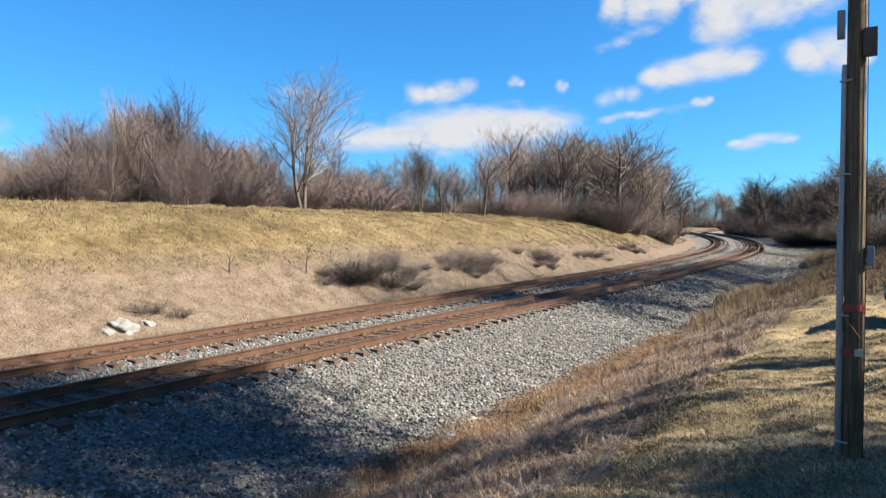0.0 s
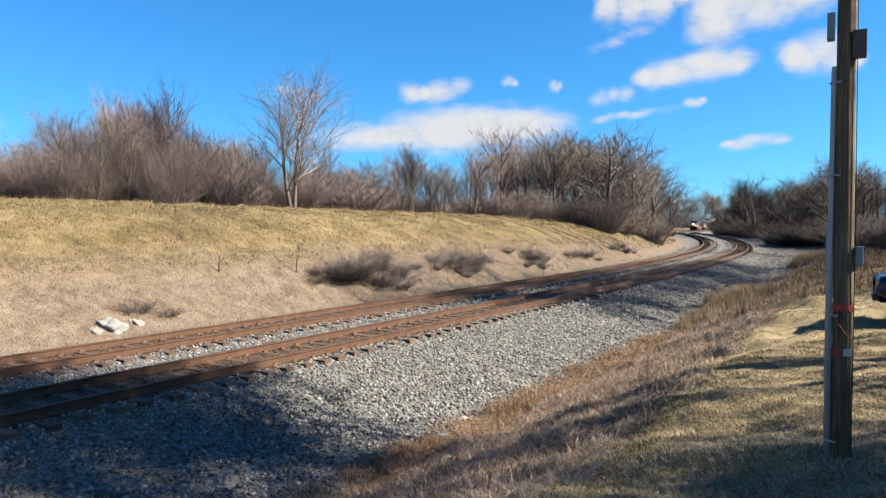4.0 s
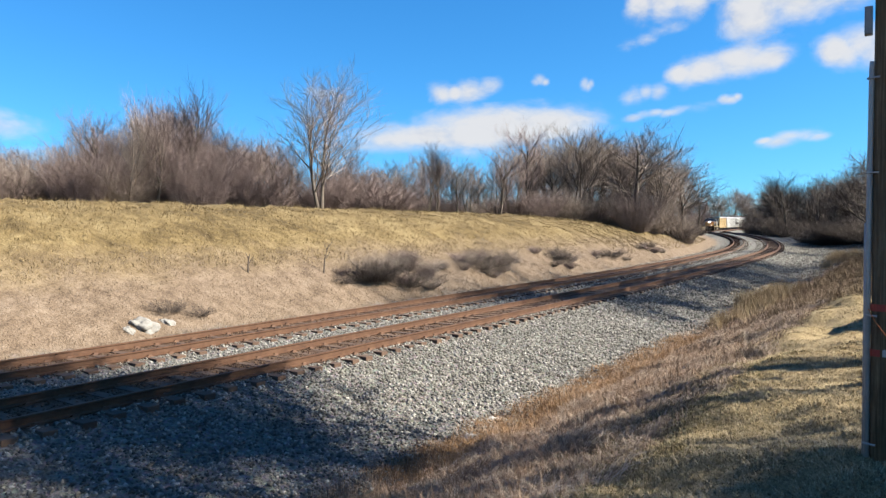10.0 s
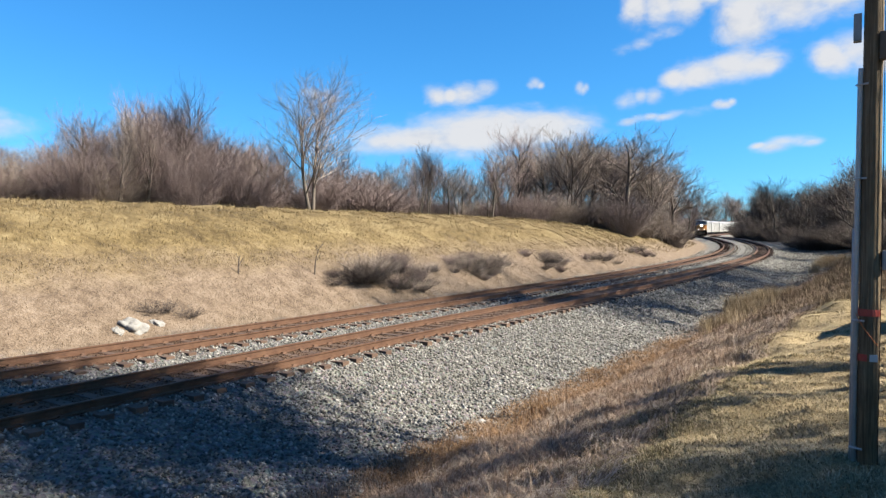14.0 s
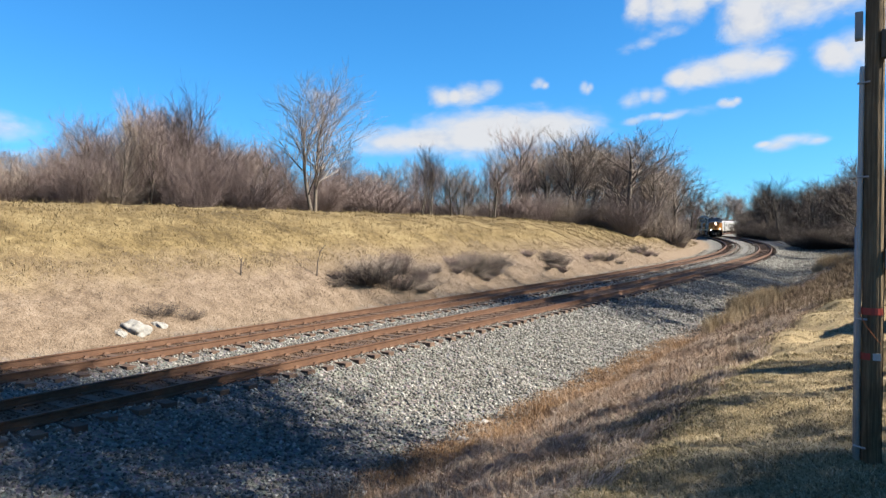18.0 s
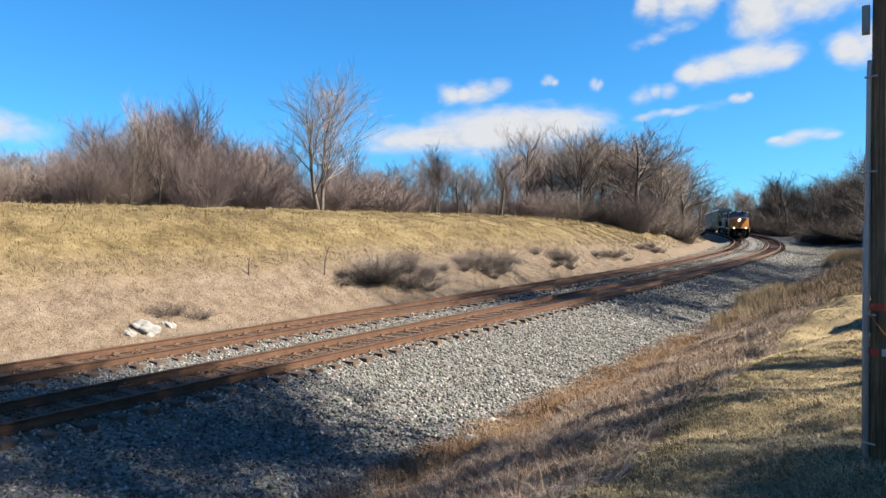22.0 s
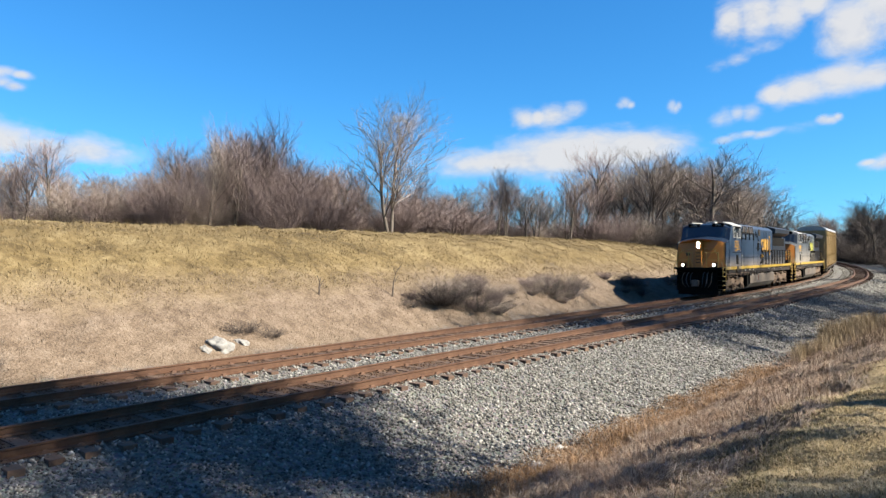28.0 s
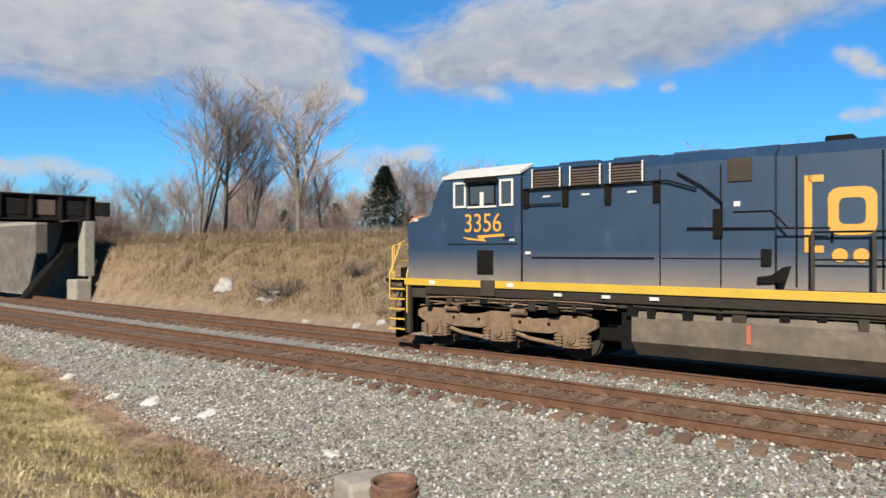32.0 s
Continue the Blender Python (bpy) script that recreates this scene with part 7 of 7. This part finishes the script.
def blades(n, s0, s1, u0, u1, h0, h1, w, lean=.5, s_power=1.0, clump=0):
    x, y, z, s, u = scatter(n, s0, s1, u0, u1, s_power)
    if u1 < -2:
        # follow the ballast's edge
        k = (cover_offset(s, np.full(n, -2.6)) + 1.6) / -1.0
        x, y, z, h = on_line(s, np.where(k > 1, -1.6 + (u + 1.6) / k, u))
        z = ground_height(x, y)[0]
    if clump:
        c = rs.randint(0, clump, n)
        cx, cy = x[:clump][c], y[:clump][c]
        r = rs.rand(n) ** .7 * .35
        a = rs.uniform(0, 6.283, n)
        x, y = cx + np.cos(a) * r, cy + np.sin(a) * r
        z = ground_height(x, y)[0]
    a = rs.uniform(0, 6.283, n)
    h = h0 + (h1 - h0) * rs.rand(n) ** 1.5
    l = rs.uniform(.1, lean, n) * h
    dx, dy = np.cos(a), np.sin(a)
    px, py = -dy * w * .5, dx * w * .5
    v0 = np.stack([x - px, y - py, z - .02], -1)
    v1 = np.stack([x + px, y + py, z - .02], -1)
    v2 = np.stack([x + px * .7 + dx * l * .4, y + py * .7 + dy * l * .4, z + h * .6], -1)
    v3 = np.stack([x + dx * l * 1.1, y + dy * l * 1.1, z + h], -1)
    v4 = np.stack([x - px * .7 + dx * l * .4, y - py * .7 + dy * l * .4, z + h * .6], -1)
    V = np.stack([v0, v1, v2, v3, v4], 1).reshape(-1, 3)
    T = (np.array([(0, 1, 2), (0, 2, 4), (4, 2, 3)])[None] + (np.arange(n) * 5)[:, None, None]).reshape(-1, 3)
    return V, T


TAN = island_material("tall_tan", [(.12, (.24, .155, .085)), (.4, (.42, .30, .17)), (.7, (.58, .45, .28)), (.95, (.74, .62, .44))])
STRAW = island_material("straw", [(.1, (.17, .12, .055)), (.4, (.30, .22, .105)), (.7, (.40, .305, .165)), (.95, (.50, .41, .26))])
WEED = island_material("dead_weeds", [(.12, (.085, .050, .036)), (.35, (.25, .155, .105)), (.65, (.43, .295, .205)), (.95, (.74, .60, .47))])
PALE_WEED = island_material("bank_straw", [(.1, (.13, .09, .058)), (.4, (.24, .172, .115)), (.7, (.33, .25, .175)), (.95, (.42, .34, .26))])
BROWN_WEED = island_material("brown_brush", [(.1, (.075, .05, .033)), (.4, (.165, .115, .07)), (.7, (.26, .19, .12)), (.95, (.36, .28, .19))])
TURF = island_material("turf", [(.12, (.055, .046, .024)), (.3, (.30, .225, .115)), (.62, (.70, .55, .32)), (.95, (1, .86, .60))])
V, T = merged([blades(120000, 3, 26, -13.5, -9.3, .010, .035, .007, 4.0, 1.6), blades(120000, 2, 13, -13.5, -9.4, .012, .045, .006, 4.5), blades(60000, -34, -3, -17, -7.4, .02, .09, .008, 2.0)])
tri_mesh("lawn_grass", V, T, TURF, "short tan and green winter turf", "grass")
GREEN_TURF = island_material("green_turf", [(.12, (.05, .05, .018)), (.35, (.15, .13, .045)), (.62, (.28, .225, .09)), (.95, (.44, .36, .18))])
V, T = merged([blades(60000, -34, -2, -17, -6.4, .03, .11, .009, 2.0), blades(30000, -34, -9, -17, -6.2, .04, .2, .008, 1.4, 1.0, 260)])
OLIVE = blades(26000, 4.5, 12.0, -10.7, -9.0, .015, .05, .006, 2.5, 1.0, 220)
V, T = merged([(V, T), OLIVE])
tri_mesh("green_grass", V, T, GREEN_TURF, "olive-green tufts in the tan lawn", "grass")
V, T = merged([blades(170000, 1, 40, -10.3, -5.2, .02, .09, .006, 4.0, 1.7), blades(30000, 1, 40, -10.0, -5.3, .05, .22, .007, 3.0, 1.5, 900), blades(9000, 2, 60, -10.0, -5.3, .1, .40, .006, 1.2, 1.5, 300), blades(20000, -12, 3, -8.0, -5.3, .02, .11, .006, 2.2), blades(6000, -34, -12, -6.3, -5.2, .02, .16, .006, 2.0)])
tri_mesh("brush_grass", V, T, WEED, "matted tan weeds between lawn and ballast", "grass")


def straw_mats(mats, n, s0, s1, u0, u1, length, w):
    """Tussocks of long straw combed flat: each lies one way, its straws fanned a little and arched over one another."""
    x, y, z, s, u = scatter(mats, s0, s1, u0, u1, 1.3)
    way = rs.uniform(0, 6.283, mats)
    size = rs.uniform(.55, 1.25, mats)
    c = np.repeat(np.arange(mats), n)
    a = way[c] + rs.normal(0, .42, mats * n)
    ln = length * size[c] * rs.uniform(.5, 1.1, mats * n)
    r, b = rs.rand(mats * n) ** .6 * .16, rs.uniform(0, 6.283, mats * n)
    x0, y0 = x[c] + np.cos(b) * r, y[c] + np.sin(b) * r
    lift = rs.uniform(.015, .13, mats * n) * size[c]
    bow = rs.normal(0, .25, mats * n)
    rows = []
    for f, up, wide in ((0, .0, 1.0), (.38, 1.0, .9), (.75, .85, .7), (1.0, .25, .2)):
        px, py = x0 + np.cos(a + bow * f) * ln * f, y0 + np.sin(a + bow * f) * ln * f
        pz = ground_height(px, py)[0] + lift * up
        sx, sy = -np.sin(a) * w * wide * .5, np.cos(a) * w * wide * .5
        rows += [np.stack([px - sx, py - sy, pz], -1), np.stack([px + sx, py + sy, pz], -1)]
    V = np.stack(rows, 1).reshape(-1, 3)
    t = np.array([(k, k + 1, k + 3) if h else (k, k + 3, k + 2) for k in (0, 2, 4) for h in (1, 0)])
    return V, (t[None] + (np.arange(mats * n) * 8)[:, None, None]).reshape(-1, 3)


LYING_STRAW = island_material("lying_straw", [(.1, (.16, .105, .078)), (.4, (.36, .265, .20)), (.7, (.56, .45, .36)), (.95, (.80, .70, .60))])
V, T = merged([straw_mats(520, 44, 3, 24, -9.7, -6.2, .42, .007), straw_mats(130, 40, -1, 5, -9.2, -5.6, .42, .007), straw_mats(120, 30, 20, 34, -9.3, -6.2, .5, .010)])
tri_mesh("flattened_straw", V, T, LYING_STRAW, "pale straw lying flat in the weeds", "grass")
RUSSET = island_material("russet_grass", [(.1, (.17, .085, .035)), (.4, (.34, .185, .080)), (.7, (.50, .30, .15)), (.95, (.66, .45, .26))])
V, T = blades(34000, 8, 24, -6.3, -5.15, .03, .16, .005, 1.6, 1.2, 420)
tri_mesh("russet_grass", V, T, RUSSET, "low russet grass along the ballast's edge", "grass")
V, T = merged([blades(40000, -20, 75, 7.4, 11.8, .03, .12, .014, 2.0), blades(3000, -20, 75, 7.4, 11.8, .1, .3, .008, 1.2, 1.0, 160)])
tri_mesh("bank_weeds", V, T, PALE_WEED, "pale dead weeds on the lower bank", "grass")
V, T = merged([blades(80000, -20, 80, 10.8, 19.5, .04, .15, .018, 1.8), blades(12000, 60, 130, 9, 20, .1, .3, .03, 1.0), blades(9000, -20, 80, 17, 26, .1, .32, .014, .8)])
tri_mesh("hill_grass", V, T, STRAW, "golden dry grass covering the hill", "grass")
V, T = merged([blades(40000, -50, -15, 8.2, 21, .08, .3, .02, 1.4), blades(14000, -50, -18, 8.2, 21, .2, .75, .02, .8, 1.0, 700)])
tri_mesh("brown_brush", V, T, BROWN_WEED, "brown dead brush on the slope towards the bridge", "grass")
V, T = merged([blades(5000, 24, 40, -7.6, -5.6, .25, .7, .009, .8, 1.0, 40), blades(5000, 31.5, 36.5, -7.0, -5.4, .4, .95, .010, .7, 1.0, 16), blades(5000, 62, 85, -8.5, -6, .4, 1.0, .014, .5, 1.0, 30)])
B = merged([blades(40000, 22, 62, -13.5, -7.6, .05, .3, .012, 1.6, 1.2), blades(12000, 30, 90, -12, -7, .15, .6, .014, 1.0, 1.0, 400)])
tri_mesh("shaded_brush", B[0], B[1], BROWN_WEED, "dark brown brush where the lawn meets the wood", "grass")
tri_mesh("tall_tan_grass", V, T, TAN, "tall tan grass clumps beside the ballast", "grass")

# ---- what moves: the train rolls in round the bend, the clouds drift ----
FRONT_T = [0, 4, 8, 12, 16, 20, 22, 24, 26, 27, 28, 29, 29.6, 30, 30.2, 30.5, 31, 31.4, 31.7, 32]
FRONT_S = [389.4, 340.9, 292.9, 245.5, 198.3, 150.5, 126, 100.5, 73.0, 58.4, 43.8, 29.3, 20.4, 14.15, 10.95, 6.65, -.6, -6.0, -9.85, -13.58]


def motions():
    for car, back, length in TRAIN:
        rows = []
        for i in range(129):
            t = i / 4
            s = float(np.interp(t, FRONT_T, FRONT_S)) + back
            a, b = on_line(s - length * .30, TRACK_GAP), on_line(s + length * .30, TRACK_GAP)
            climb = math.degrees(math.atan2(b[2] - a[2], length * .6))
            turn = math.degrees(math.atan2(a[1] - b[1], a[0] - b[0]))
            rows.append((t, pose((a[0] + b[0]) / 2, (a[1] + b[1]) / 2, (a[2] + b[2]) / 2 + .06, 0, climb, turn)))
        walk(car, rows)
    for cloud, t0 in CLOUDS:
        walk(cloud, [(t, pose(0, 0, 0, 0, 0, -.062 * (t - t0))) for t in (0.0, 16.0, 32.0)])


motions()
